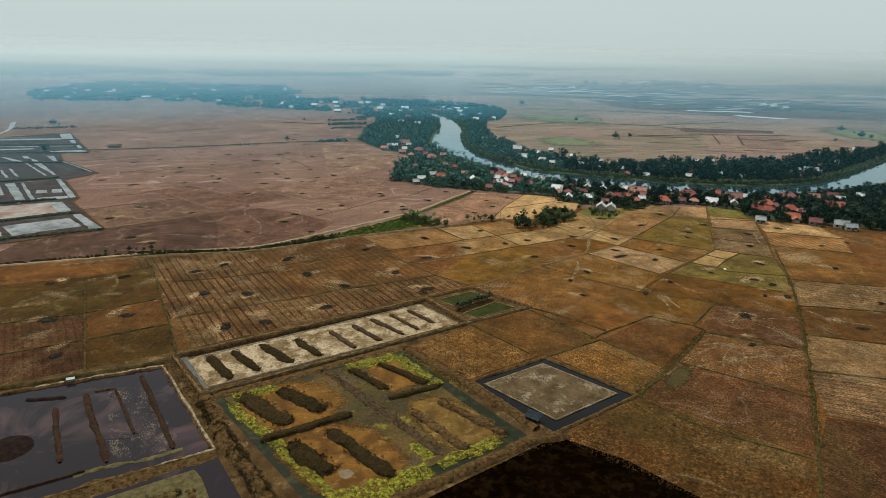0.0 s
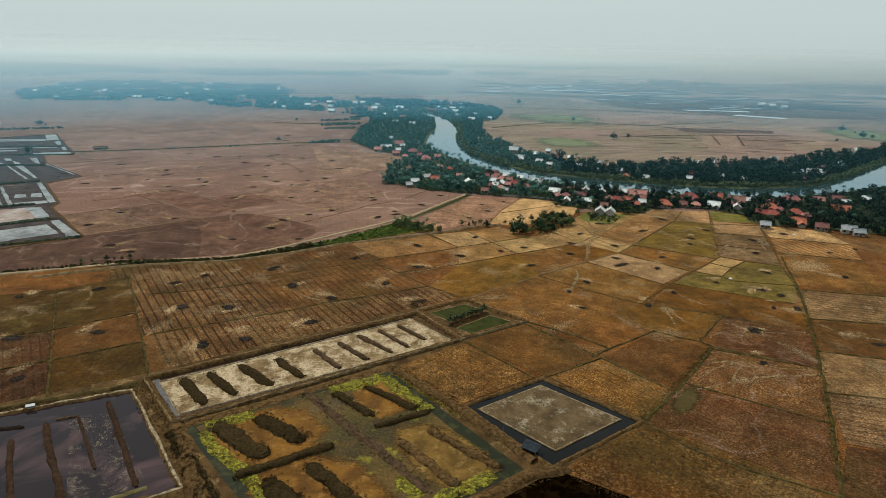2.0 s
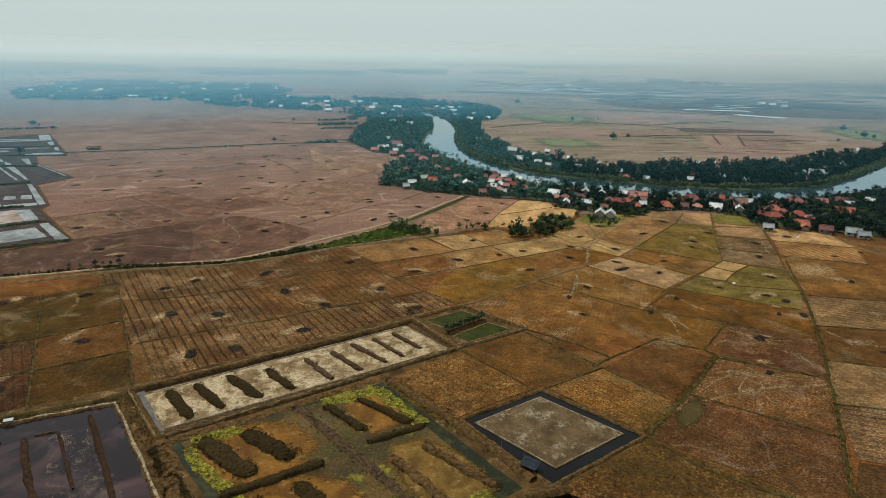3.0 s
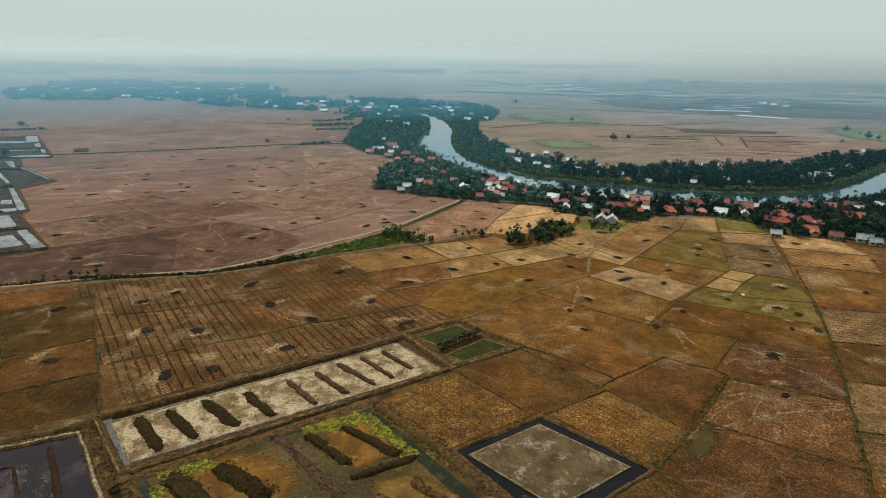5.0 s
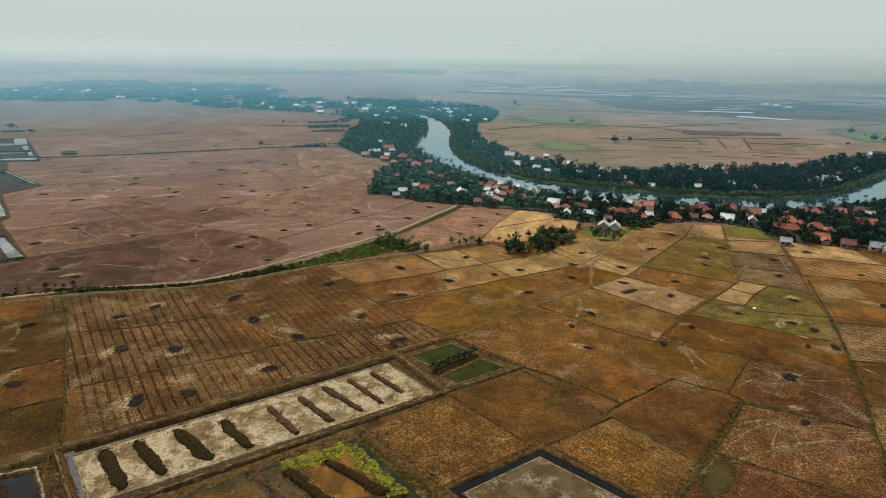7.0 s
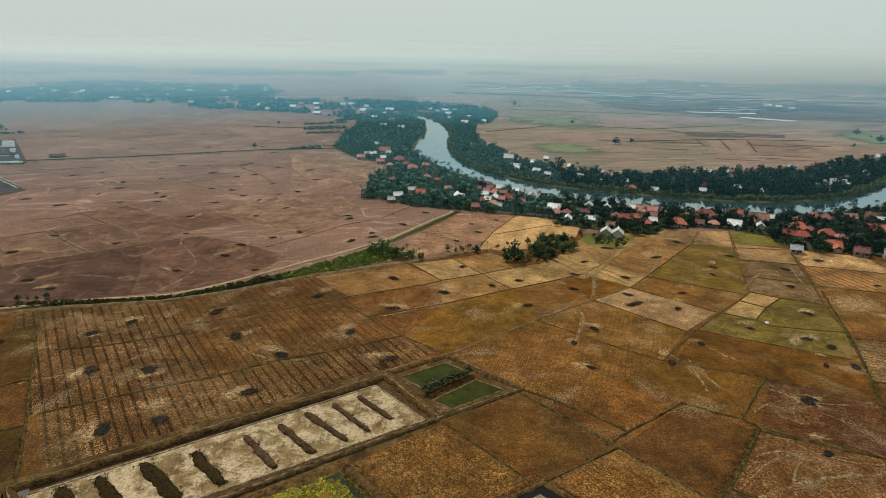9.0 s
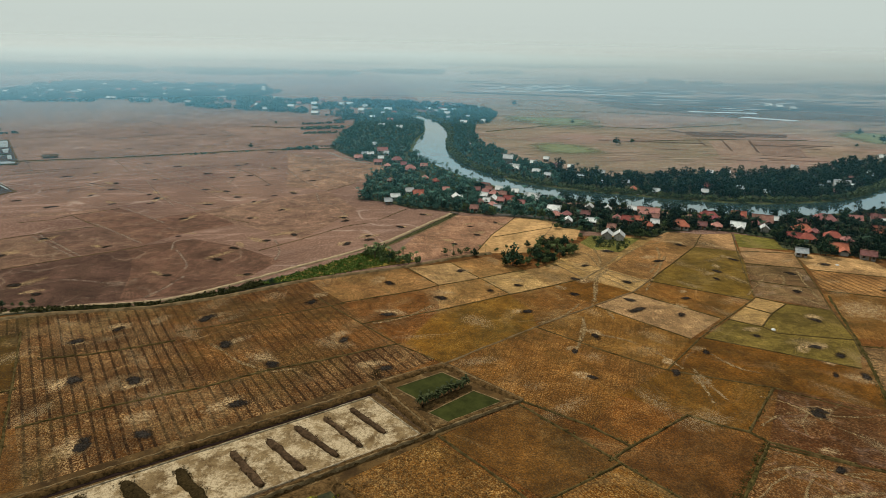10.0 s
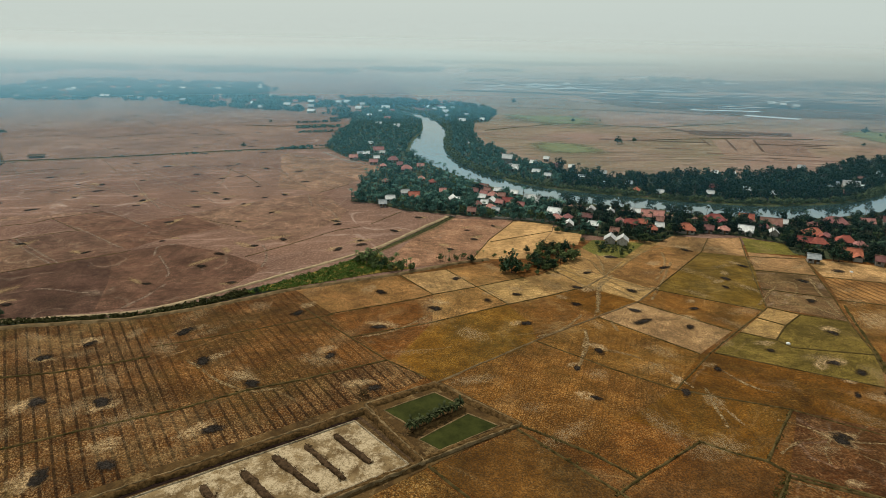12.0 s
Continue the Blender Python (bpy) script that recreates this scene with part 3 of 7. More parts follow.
for line in ([(-187.2, 404.4), (-172.2, 393.6), (-140.3, 367.8)], [(-201.2, 376.5), (-181.4, 360.7), (-160.9, 344.2)], [(-199.6, 379.5), (-178, 361.6), (-158.5, 345.8)], [(-180.1, 433.2), (-153.7, 411.9), (-143.7, 403.6)], [(-153.7, 411.9), (-132.1, 429.9), (-117.3, 445.1), (-98, 463.2)], [(-132.1, 429.9), (-153.6, 449.5), (-185.2, 472.3), (-213.3, 491.5)], [(-239.8, 565), (-184.2, 513.3), (-149.3, 479.6), (-127, 458.4)], [(-237, 571), (-177.5, 513), (-146.5, 484)], [(-120.7, 357.8), (-125.9, 373), (-114.2, 375.4)], [(-118.1, 357.9), (-103.7, 335.8), (-104.1, 331)]):
    plain_track(line)
for line in ([(-150.9, 315.5), (-142.2, 316.5), (-128.3, 312.2), (-122.5, 314.2)], [(-106.9, 298.3), (-103.3, 307.3), (-100.6, 322.5)], [(-111.2, 562.5), (-93.2, 522.3), (-73.7, 496.6)], [(-129.8, 639), (-91.6, 600.8), (-62, 595.8)], [(-66.1, 344.7), (-68.6, 364.4), (-74.4, 375.6)], [(-139.5, 500.4), (-147, 548.4), (-153.3, 582.4)], [(-64.9, 451.2), (-72.4, 480.2)], [(-45.2, 426.5), (-51.6, 445.2), (-64.5, 458.2)]):
    plain_track(line)

# ---- fields, bunds and paths ----
field("greenolive", [(105.5, 325), (146, 375.5), (166.5, 369.5), (161.5, 351.5), (142.5, 304.5)])
field("pale", [(74.5, 296.5), (94, 311), (121, 286.5), (102, 268.5)])
field("brown", [(94, 311), (105.5, 325), (142.5, 304.5), (136, 298), (121, 286.5)])
field("straw", [(145, 307.5), (154.5, 301.5), (143.5, 291.5), (136, 298)])
field("straw", [(136, 298), (143.5, 291.5), (133.5, 279.5), (123.5, 285.5)])
field("green", [(154.5, 301.5), (170, 295.5), (162.5, 270), (137, 275), (133.5, 279.5), (143.5, 291.5)])
field("green", [(123.5, 285.5), (133.5, 279.5), (137, 275), (124, 261.5), (107, 269.5)])
field("green", [(137, 275), (162.5, 270), (159, 261.5), (151, 248.5), (124, 261.5)])
field("tan", [(170, 376.5), (194.5, 368.5), (186.5, 345), (161, 350.5)])
field("mottled", [(161, 350.5), (186.5, 345), (178, 319), (152.5, 327.5)])
field("mottled", [(152.5, 327.5), (178, 319), (170, 296.5), (145, 308.5)])
field("grass", [(178.5, 401), (197, 391.5), (194.5, 372.5), (170, 376.5)])
field("tan", [(194.5, 368.5), (228, 358), (227.5, 332), (188.5, 343)])
field("orangerows", [(188.5, 343), (227.5, 332), (217, 306.5), (179, 316.5)])
field("rust", [(179, 316.5), (217, 306.5), (198, 263.5), (163, 271.5)])
field("tan", [(146, 375.5), (159, 398.5), (177.5, 401), (166.5, 369.5)])
field("olivestraw", [(55.5, 335.5), (73.5, 356.5), (98.5, 392.5), (130, 392), (146, 375.5), (105.5, 325), (94.5, 312), (76.5, 327)])
field("tan", [(141.5, 403), (159, 398.5), (146, 375.5), (126.5, 386)])
field("brownpale", [(105.5, 325), (89.5, 341), (126.5, 386), (146, 375.5)])
field("straw", [(94.5, 312), (105.5, 325), (89.5, 341), (74.5, 349), (80, 327.5)])
field("olivestraw", [(74.5, 349), (89.5, 341), (112, 377.5), (96.5, 390.5), (75.5, 367)])
field("garden", [(86.5, 379.5), (95.5, 393), (121.5, 388.5), (103.5, 364.5), (91, 368)])
field("rust", [(74.5, 296.5), (102, 268.5), (85.5, 246), (48, 276)])
field("olive", [(85.5, 246), (102, 268.5), (107, 269.5), (124, 261.5), (151, 248.5), (157, 239.5), (142.5, 220.5), (115, 236)])
field("rust", [(13, 248), (48, 276), (85.5, 246), (53, 215), (35.5, 227)])
field("olive", [(85.5, 246), (115, 236), (96.5, 213), (73, 219.5), (66, 230.5)])
field("brown", [(66, 230.5), (82.5, 220.5), (62, 206), (53, 215)])
field("brown", [(-17, 277), (11.5, 290), (41, 307), (60, 317), (75, 297.5), (48, 276), (13, 248), (-2, 261.5)])
field("olive", [(11.5, 290), (41, 307), (48, 290.5), (48, 276), (13, 248), (0, 261.5)])
field("brownpale", [(11.5, 316), (30.5, 325.5), (41, 308), (11.5, 290)])
field("tan", [(-3, 337), (17, 345), (30.5, 325.5), (11.5, 316)])
field("brownpale", [(17, 345), (36.5, 355), (51, 336.5), (30.5, 325.5)])
field("straw", [(30.5, 325.5), (51, 336.5), (60, 317), (41, 307.5)])
field("olivestraw", [(51, 336.5), (67.5, 344.5), (76.5, 327), (60, 317)])
field("olive", [(76.5, 327), (94.5, 312), (75, 297.5), (60, 317)])
field("rustpale", [(-14, 342), (-4, 378), (16, 430), (56, 427), (72, 428), (60, 390), (46, 362), (38, 361), (20, 354)])
field("ochre", [(29.5, 359), (40, 389.5), (57.5, 427), (79.5, 421), (76, 407), (67.5, 387), (58.5, 362)])
field("ochre", [(76, 406), (79.5, 418), (91.5, 402), (85.5, 384), (67.5, 386)])
field("striped", [(-150, 277.5), (-97, 289.5), (-82.5, 268), (-58, 232.5), (-95, 214), (-111, 206)])
field("stripedbrown", [(-97, 289.5), (-46, 319.5), (-26, 295.5), (-55, 280.5), (-82, 268)])
field("stripedbrown", [(-82, 268), (-55, 280.5), (-26, 295.5), (-3, 261.5), (-27, 249), (-58, 232.5)])
field("brownpale", [(-46, 319.5), (-5.5, 337), (11.5, 316), (-26, 295.5)])
field("brown", [(-26, 295.5), (11.5, 316), (11.5, 290), (-2, 261.5)])
field("striped", [(-58, 232.5), (-27, 249), (-3, 261.5), (10, 251), (-8, 235), (-60.5, 198), (-84.5, 188), (-101.5, 211)])
field("darkolive", [(-210.5, 231.5), (-158, 250.5), (-135.5, 266.5), (-114.5, 230.5), (-137.5, 214), (-180, 194)])
field("maroon", [(-179.5, 193), (-136.5, 213), (-125.5, 192), (-161.5, 171)])
field("umber", [(-136.5, 213), (-113.5, 227.5), (-101, 205.5), (-124.5, 191)])
field("maroon", [(-161.5, 171), (-125, 191), (-111, 167.5), (-146, 151.5)])
field("darkolive", [(-124.5, 191), (-101, 205.5), (-88, 180.5), (-89.5, 174.5), (-111, 167.5)])
field("umber", [(12, 209), (34.5, 224.5), (57.5, 199), (36, 186)])
field("tufttan", [(-13.5, 191.5), (10.5, 208), (32.5, 186), (8, 169)])
field("orange", [(36, 185), (57.5, 198.5), (74.5, 179), (60.5, 163)])
field("umber", [(57.5, 199), (81.5, 219), (98.5, 207), (80, 183.5), (74.5, 179)])
field("redstubble", [(80.5, 183.5), (113.5, 163), (98.5, 133.5), (61, 162)])
field("redstubble", [(98.5, 207), (129.5, 194), (113.5, 163), (80.5, 183.5)])
field("redstubble", [(116.5, 235.5), (143.5, 223.5), (129.5, 194.5), (99, 207.5)])
field("palerows", [(161, 264.5), (200.5, 257.5), (229.5, 251), (205, 221), (181, 229), (149, 234)])
field("umber", [(149, 234), (181, 229), (205, 221), (188, 194.5), (161.5, 200), (136, 207)])
field("drytan", [(136, 206.5), (161, 199.5), (189, 190.5), (177.5, 168), (144.5, 175.5), (122.5, 179.5)])
field("palerows", [(122.5, 179), (144, 174.5), (176.5, 167), (159.5, 140.5), (127, 149.5), (112.5, 153.5)])
field("maroon", [(112, 152.5), (126.5, 148.5), (160, 139.5), (155.5, 117), (83.5, 105), (100.5, 136.5)])
field("tuft", [(34.5, 142), (60.5, 161.5), (98, 133), (83, 105), (70, 109.5), (62, 118), (48, 131.5)])
field("burnt", [(32, 141), (48, 131.5), (62, 118), (70, 109.5), (54.5, 97), (-24.5, 96.5), (-9.5, 111.5), (-2, 116.5)])
bund([(48, 276), (69, 258), (85.5, 246), (115, 236), (134, 224)])
bund([(74.5, 296.5), (102, 268.5)])
bund([(94, 311), (121, 286.5)])
bund([(177.5, 401), (164.5, 365.5), (144.5, 307.5), (135, 298), (121.5, 285), (106, 269.5), (85.5, 246)])
bund([(136, 298), (143.5, 291.5)])
bund([(154.5, 301.5), (143.5, 291.5), (133.5, 279.5), (136.5, 274), (162, 269.5)])
bund([(123.5, 285.5), (133.5, 279.5)])
bund([(145, 308.5), (154.5, 301.5), (170, 295.5)])
bund([(194.5, 368.5), (187, 346), (178, 317.5), (170, 296), (163, 271.5), (157, 257)])
bund([(166.5, 369.5), (193.5, 367)])
bund([(161, 350.5), (186, 344.5)])
bund([(152.5, 327.5), (177.5, 318.5)])
bund([(188.5, 343), (227.5, 332)])
bund([(179, 316.5), (216.5, 305.5)])
bund([(105.5, 325), (146, 375.5), (159, 398.5)])
bund([(105.5, 325), (142.5, 304.5)])
bund([(107, 269.5), (124, 261.5), (151, 248.5)])
bund([(35.5, 227), (53, 215), (62, 206)])
bund([(115, 236), (96.5, 213)])
bund([(82.5, 220.5), (89.5, 216), (96.5, 213), (99.5, 208.5), (117, 200)])
bund([(99.5, 208.5), (92, 199)])
bund([(82.5, 220.5), (62, 206), (54.5, 200)])
bund([(40.5, 386.5), (76, 407)])
bund([(29.5, 359), (40, 389.5), (57.5, 427)])
bund([(-17, 277), (11.5, 290), (41, 307), (60, 317), (76.5, 327)])
bund([(17, 345), (41, 308)])
bund([(11.5, 316), (30.5, 325.5), (51, 336.5)])
bund([(-3, 337), (11.5, 316)])
bund([(-28, 295.5), (3.5, 310.5), (11.5, 316)])
bund([(-118, 247.5), (-103, 251), (-79.5, 261.5)])
bund([(-101, 210.5), (-95, 214), (-79, 222.5), (-58, 232.5), (-43.5, 242), (-27, 249), (-3, 261.5)])
bund([(-81.5, 268), (-55, 280.5), (-26, 295.5)])
bund([(-37.5, 300), (-3, 261.5), (10, 251)])
green_bund([(98.5, 207), (80, 183.5), (60.5, 162.5)])
bund([(98.5, 207), (129.5, 194)])
bund([(80.5, 183.5), (113.5, 163)])
bund([(60.5, 162.5), (68.5, 151), (80.5, 142), (98, 133)])
bund([(35, 225), (57.5, 199), (74.5, 179)])
bund([(11.5, 209.5), (32.5, 185.5)])
bund([(36, 185.5), (57.5, 199)])
bund([(-158, 250.5), (-111, 167.5)])
bund([(-180, 194), (-137, 213.5), (-113.5, 229.5)])
bund([(-161.5, 171), (-124.5, 191.5), (-101, 205.5)])
bund([(-135.5, 266.5), (-101, 205.5), (-87.5, 180.5)])
bund([(149, 234), (181, 229)])
bund([(136, 207), (161.5, 200)])
bund([(122.5, 179.5), (144.5, 175)])
bund([(161, 264.5), (200.5, 257.5)])
green_bund([(178, 311), (160.5, 262.5), (148, 233), (134, 203), (122.5, 179.5), (114, 162.5), (101, 137.5), (89, 115.5)])
low_bund([(-341, 572.6), (-264.3, 600.2), (-163.3, 647.8), (-72.2, 670.2)])
far_track([(-339, 576), (-263, 604), (-162.5, 651.5), (-72, 674)])
far_track([(-338, 569), (-264, 596.5), (-163, 644), (-72, 666.5)])
pale_bund([(13, 248), (48, 277), (75, 297.5), (94.5, 312), (105.5, 325)])
pale_bund([(7, 242), (12, 247.5)])
pale_bund([(67.5, 344.5), (76.5, 327), (89.5, 341)])
pale_bund([(-15, 368), (-8, 379), (0, 390.5), (13.2, 410.7), (22.5, 430.7)])
dirt_path([(-205, 262), (-182, 270.5), (-160, 278), (-144.5, 284.5), (-127, 289.3), (-109, 292.5), (-97.5, 296), (-83, 306.8), (-67.5, 322.3), (-51, 339), (-32.5, 357), (-18.7, 372), (-11.3, 383), (-3.3, 396.5), (10, 419.4), (19.9, 435)])
dike_path([(-176, 263.5), (-157.5, 272.5), (-140, 280.5), (-117, 285), (-97, 289.5), (-87, 294.5), (-69, 304), (-46, 319.5), (-28.5, 327.5), (-5.5, 337), (20, 352.5), (37.5, 359.5)])
track([(72.5, 295.5), (78.5, 309.5), (82.5, 327.5), (92, 341)])
track([(82.5, 348), (88, 334), (95.5, 322), (106.5, 327)])
track([(97, 348.5), (113.5, 373), (131, 383)])
track([(65.5, 279.5), (61, 263.5), (58, 256)])
track([(95, 247), (93.5, 238), (93, 227)])
track([(48.5, 279), (60, 286), (68.5, 298.5)])
track([(41.5, 308), (35.5, 319.5), (31.5, 328.5)])
track([(68.5, 271.5), (83.5, 264), (91.5, 247)])
track([(109.5, 335), (122, 357), (125.5, 373.5)])
track([(79, 284.5), (78.5, 294)])
track([(-13, 277.5), (-1.5, 282), (10.5, 296.5)])
track([(-67, 260), (-44.5, 240.5), (-32.5, 244)])
track([(116, 244.5), (109, 247.5), (105, 257.5)])
track([(80, 178.5), (103, 188), (127.5, 190)])
# trodden trails that meet at the burnt heaps of the red stubble fields
for hub, ends in (((118.5, 223), ((108, 231), (101.5, 216), (127, 211), (132, 228), (141, 222), (112, 212))), ((108, 198), ((86, 187), (92, 196), (99, 205.5), (118, 196), (127, 193), (106, 186), (94, 180)))):
    for end in ends:
        bow = ((hub[0] + end[0]) / 2 + 0.12 * (end[1] - hub[1]), (hub[1] + end[1]) / 2 - 0.12 * (end[0] - hub[0]))
        narrow_track([hub, bow, end])
for line in ([(68.6, 349.6), (80.6, 335.2), (88.6, 325.4), (93.9, 315.4)], [(91.6, 370.1), (89.7, 341.8), (80.2, 333.7)], [(100.9, 358.8), (86.5, 337.7), (79.5, 319.5), (75.4, 300.4)], [(86.9, 339.3), (95.9, 332.9), (104.6, 323.2)], [(125.1, 360), (112.4, 335.1), (100.3, 313.7)], [(154, 338.4), (160.9, 333.5), (172.5, 337.7), (166, 323), (155.9, 315.9)], [(142.6, 310), (152.9, 322.5), (161.2, 331.3)], [(182.4, 346), (175.2, 323.4), (171.3, 304)], [(147.6, 309.2), (159.2, 312.8), (165.7, 306.8), (169.7, 299.2)], [(76.1, 366.6), (86.9, 362.6), (87.5, 341.7)], [(67, 286.1), (65.3, 273.5), (61.2, 264.3)]):
    worn_track(line)
track([(149, 230), (153.5, 220.5), (171, 214)])
field("farplot", [(316, 762), (369, 779), (329, 667), (285.5, 662)])
field("farplot", [(372.5, 780), (421, 776), (372.5, 665), (331.5, 667)])
field("fardark", [(285.5, 1375), (737, 1362), (824, 1122), (720, 976), (470, 1012), (316.5, 1124)])
field("fardark", [(140, 1732), (1536, 2178), (1187, 1674), (279, 1474)])
field("fardark", [(319.5, 839), (440, 827), (425, 798), (308.5, 808)])
low_bund([(-113.5, 838), (-169.5, 810), (-215, 815)])
low_bund([(67.5, 806), (171, 885), (283, 858), (432, 928)])
low_bund([(109, 1082), (296.5, 1051), (470, 1012)])
low_bund([(235.5, 750), (320, 772), (437, 778)])
low_bund([(232.5, 1222), (364, 1113), (576, 1076)])

# ---- river ----
LEFT_BANK = soften([(-160, 1130), (-80, 1045), (-29, 963), (-9, 875), (-6, 794), (-15, 716), (-16, 651), (-2, 605), (27, 547), (45, 515), (80, 476), (134, 458), (170, 443), (218, 436), (254, 441), (308, 462), (356, 486), (450, 560), (560, 640), (760, 700)])
RIGHT_BANK = soften([(-140, 1160), (-60, 1060), (-16, 985), (10, 915), (26, 829), (26, 746), (22, 676), (32, 603), (53, 558), (72, 529), (94, 511), (121, 500), (176, 480), (226, 471), (269, 477), (302, 490), (348, 525), (440, 610), (550, 690), (760, 760)])
tagged(polygon("river", LEFT_BANK + RIGHT_BANK[::-1], 0.14, RIVER), "calm grey-green river winding between wooded banks", "river", kind="structure")
for bank in (LEFT_BANK, RIGHT_BANK):
    tagged(ridge("river_bank", bank, 4.0, 0.7, BANK_GREEN, jitter=0.5, step=5), "low overgrown river bank", "river bank", kind="structure")


# ---- plants ----
rng = np.random.default_rng(7)


def leaf_cloud(blobs, count, size, gen):
    """Bent leaf clumps spread through overlapping ellipsoids: arrays of vertices and quads."""
    w = np.array([b[3] * b[3] * b[4] for b in blobs])
    pick = gen.choice(len(blobs), count, p=w / w.sum())
    d = gen.normal(size=(count, 3)) * (1, 1, 0.9)
    d /= np.linalg.norm(d, axis=1)[:, None]
    r = gen.uniform(0.55, 1.08, count) ** 0.6
    b = np.array(blobs)[pick]
    c = b[:, :3] + d * r[:, None] * b[:, [3, 3, 4]]
    n = d * 0.9 + gen.normal(size=(count, 3)) * 0.6 + (0, 0, 0.35)
    n /= np.linalg.norm(n, axis=1)[:, None]
    u = np.cross(n, gen.normal(size=(count, 3)))
    u /= np.linalg.norm(u, axis=1)[:, None]
    v = np.cross(n, u)
    s = (size * gen.uniform(0.6, 1.35, count))[:, None]
    drop = n * s * 0.35
    q = np.stack([c - u * s - drop, c - v * s * 0.75, c + u * s - drop, c + v * s * 0.75 + drop * 0.3], 1)
    return q.reshape(-1, 3), np.arange(4 * count).reshape(-1, 4)


def stem(a, b, ra, rb, sides=5):
    a, b = np.array(a, float), np.array(b, float)
    t = (b - a) / np.linalg.norm(b - a)
    u = np.cross(t, (0.3, 1, 0.1))
    u /= np.linalg.norm(u)
    v = np.cross(t, u)
    ang = np.arange(sides) * 2 * math.pi / sides
    ring = np.cos(ang)[:, None] * u + np.sin(ang)[:, None] * v
    verts = np.concatenate([a + ring * ra, b + ring * rb])
    faces = [(i, (i + 1) % sides, sides + (i + 1) % sides, sides + i) for i in range(sides)]
    return verts, np.array(faces)


def joined(pieces):
    vs, fs, o = [], [], 0
    for v, f in pieces:
        vs.append(v), fs.append(np.asarray(f) + o)
        o += len(v)
    return np.concatenate(vs), np.concatenate(fs)


def broadleaf(gen, high, wide, count=360, size=0.6):
    """Trunk with limbs, and a crown of uneven leaf masses with gaps between them."""
    th = high * gen.uniform(0.2, 0.32)
    bits, blobs = [stem((0, 0, -0.2), (0.1, 0.05, th), 0.03 * high, 0.02 * high)], []
    for i in range(int(gen.integers(6, 10))):
        a, r = i * 2.4 + gen.uniform(0, 1), wide * gen.uniform(0.08, 0.42)
        top = gen.uniform(0.4, 0.88) * high * (1.0 - 0.3 * r / wide)
        e = (r * math.cos(a), r * math.sin(a), top)
        bits.append(stem((0.1, 0.05, th * 0.9), e, 0.016 * high, 0.006 * high, 4))
        blobs.append((*e, wide * gen.uniform(0.11, 0.25), high * gen.uniform(0.08, 0.19)))
    lean = gen.uniform(-0.12, 0.12, 2) * wide
    blobs += [(lean[0], lean[1], 0.8 * high, wide * 0.2, high * 0.18), (-lean[0], -lean[1], 0.46 * high, wide * 0.3, high * 0.2)]
    return joined(bits), leaf_cloud(blobs, count, size, gen)


def palm(gen, high):
    """Coconut palm: a leaning tapered trunk and a crown of drooping fronds."""
    lean = gen.uniform(-1.2, 1.2, 2)
    pts = [np.array((lean[0] * s * s, lean[1] * s * s, -0.2 + (high + 0.2) * s)) for s in (0, 0.33, 0.66, 1.0)]
    trunk = joined([stem(a, b, 0.26 - 0.05 * i, 0.21 - 0.05 * i) for i, (a, b) in enumerate(zip(pts, pts[1:]))])
    vs, fs, top = [], [], pts[-1]
    for i in range(24):
        a, up, ln = i * 2.399, gen.uniform(-0.6, 1.3), gen.uniform(2.1, 3.1)
        out = np.array((math.cos(a), math.sin(a), 0))
        side = np.array((-math.sin(a), math.cos(a), 0))
        prev = len(vs)
        for j, s in enumerate((0, 0.3, 0.65, 1.0)):
            c = top + out * ln * s * math.cos(up * (1 - s)) + (0, 0, ln * (up * s - (0.55 + 0.5 * up) * s * s))
            w = (0.1, 0.3, 0.26, 0.04)[j]
            vs += [c - side * w - (0, 0, 0.35 * w), c, c + side * w - (0, 0, 0.35 * w)]
            if j:
                o = prev + 3 * (j - 1)
                fs += [(o, o + 1, o + 4, o + 3), (o + 1, o + 2, o + 5, o + 4)]
    return trunk, (np.array(vs), np.array(fs))


def bush(gen, high, wide, count=70, size=0.45):
    blobs = [(gen.uniform(-0.3, 0.3) * wide, gen.uniform(-0.3, 0.3) * wide, high * 0.45, wide * 0.32, high * 0.45) for _ in range(4)]
    return leaf_cloud(blobs, count, size, gen)


def inside(p, poly):
    x, y, hit = p[0], p[1], False
    for (ax, ay), (bx, by) in zip(poly, poly[1:] + poly[:1]):
        if (ay > y) != (by > y) and x < (bx - ax) * (y - ay) / (by - ay) + ax:
            hit = not hit
    return hit


def scatter(poly, count, gap, gen, avoid=(), clear=6.0, gaps=0.0):
    """Random places in a polygon, no two closer than gap, off the houses."""
    xs, ys = [p[0] for p in poly], [p[1] for p in poly]
    out, cells = [], {}
    for _ in range(count * 14):
        p = (gen.uniform(min(xs), max(xs)), gen.uniform(min(ys), max(ys)))
        if len(out) >= count:
            break
        key = (int(p[0] // gap), int(p[1] // gap))
        near = [q for i in (-1, 0, 1) for j in (-1, 0, 1) for q in cells.get((key[0] + i, key[1] + j), ())]
        if any((p[0] - q[0]) ** 2 + (p[1] - q[1]) ** 2 < gap * gap for q in near) or not inside(p, poly):
            continue
        if gaps and noise.noise((p[0] / gaps, p[1] / gaps, 4.0)) < -0.06:
            continue
        if any((p[0] - a[0]) ** 2 + (p[1] - a[1]) ** 2 < clear * clear for a in avoid):
            continue
        cells.setdefault(key, []).append(p)
        out.append(p)
    return out


def tree_thing(name, trunk, crown, leaf, words, category, parts=("trunk", "crown")):
    top = new(name)
    for n, (v, f), m in ((parts[0], trunk, BARK), (parts[1], crown, leaf)):
        ob = new(n, mesh_np(n, v, f, m))
        ob.parent = top
    return tagged(top, words, category)


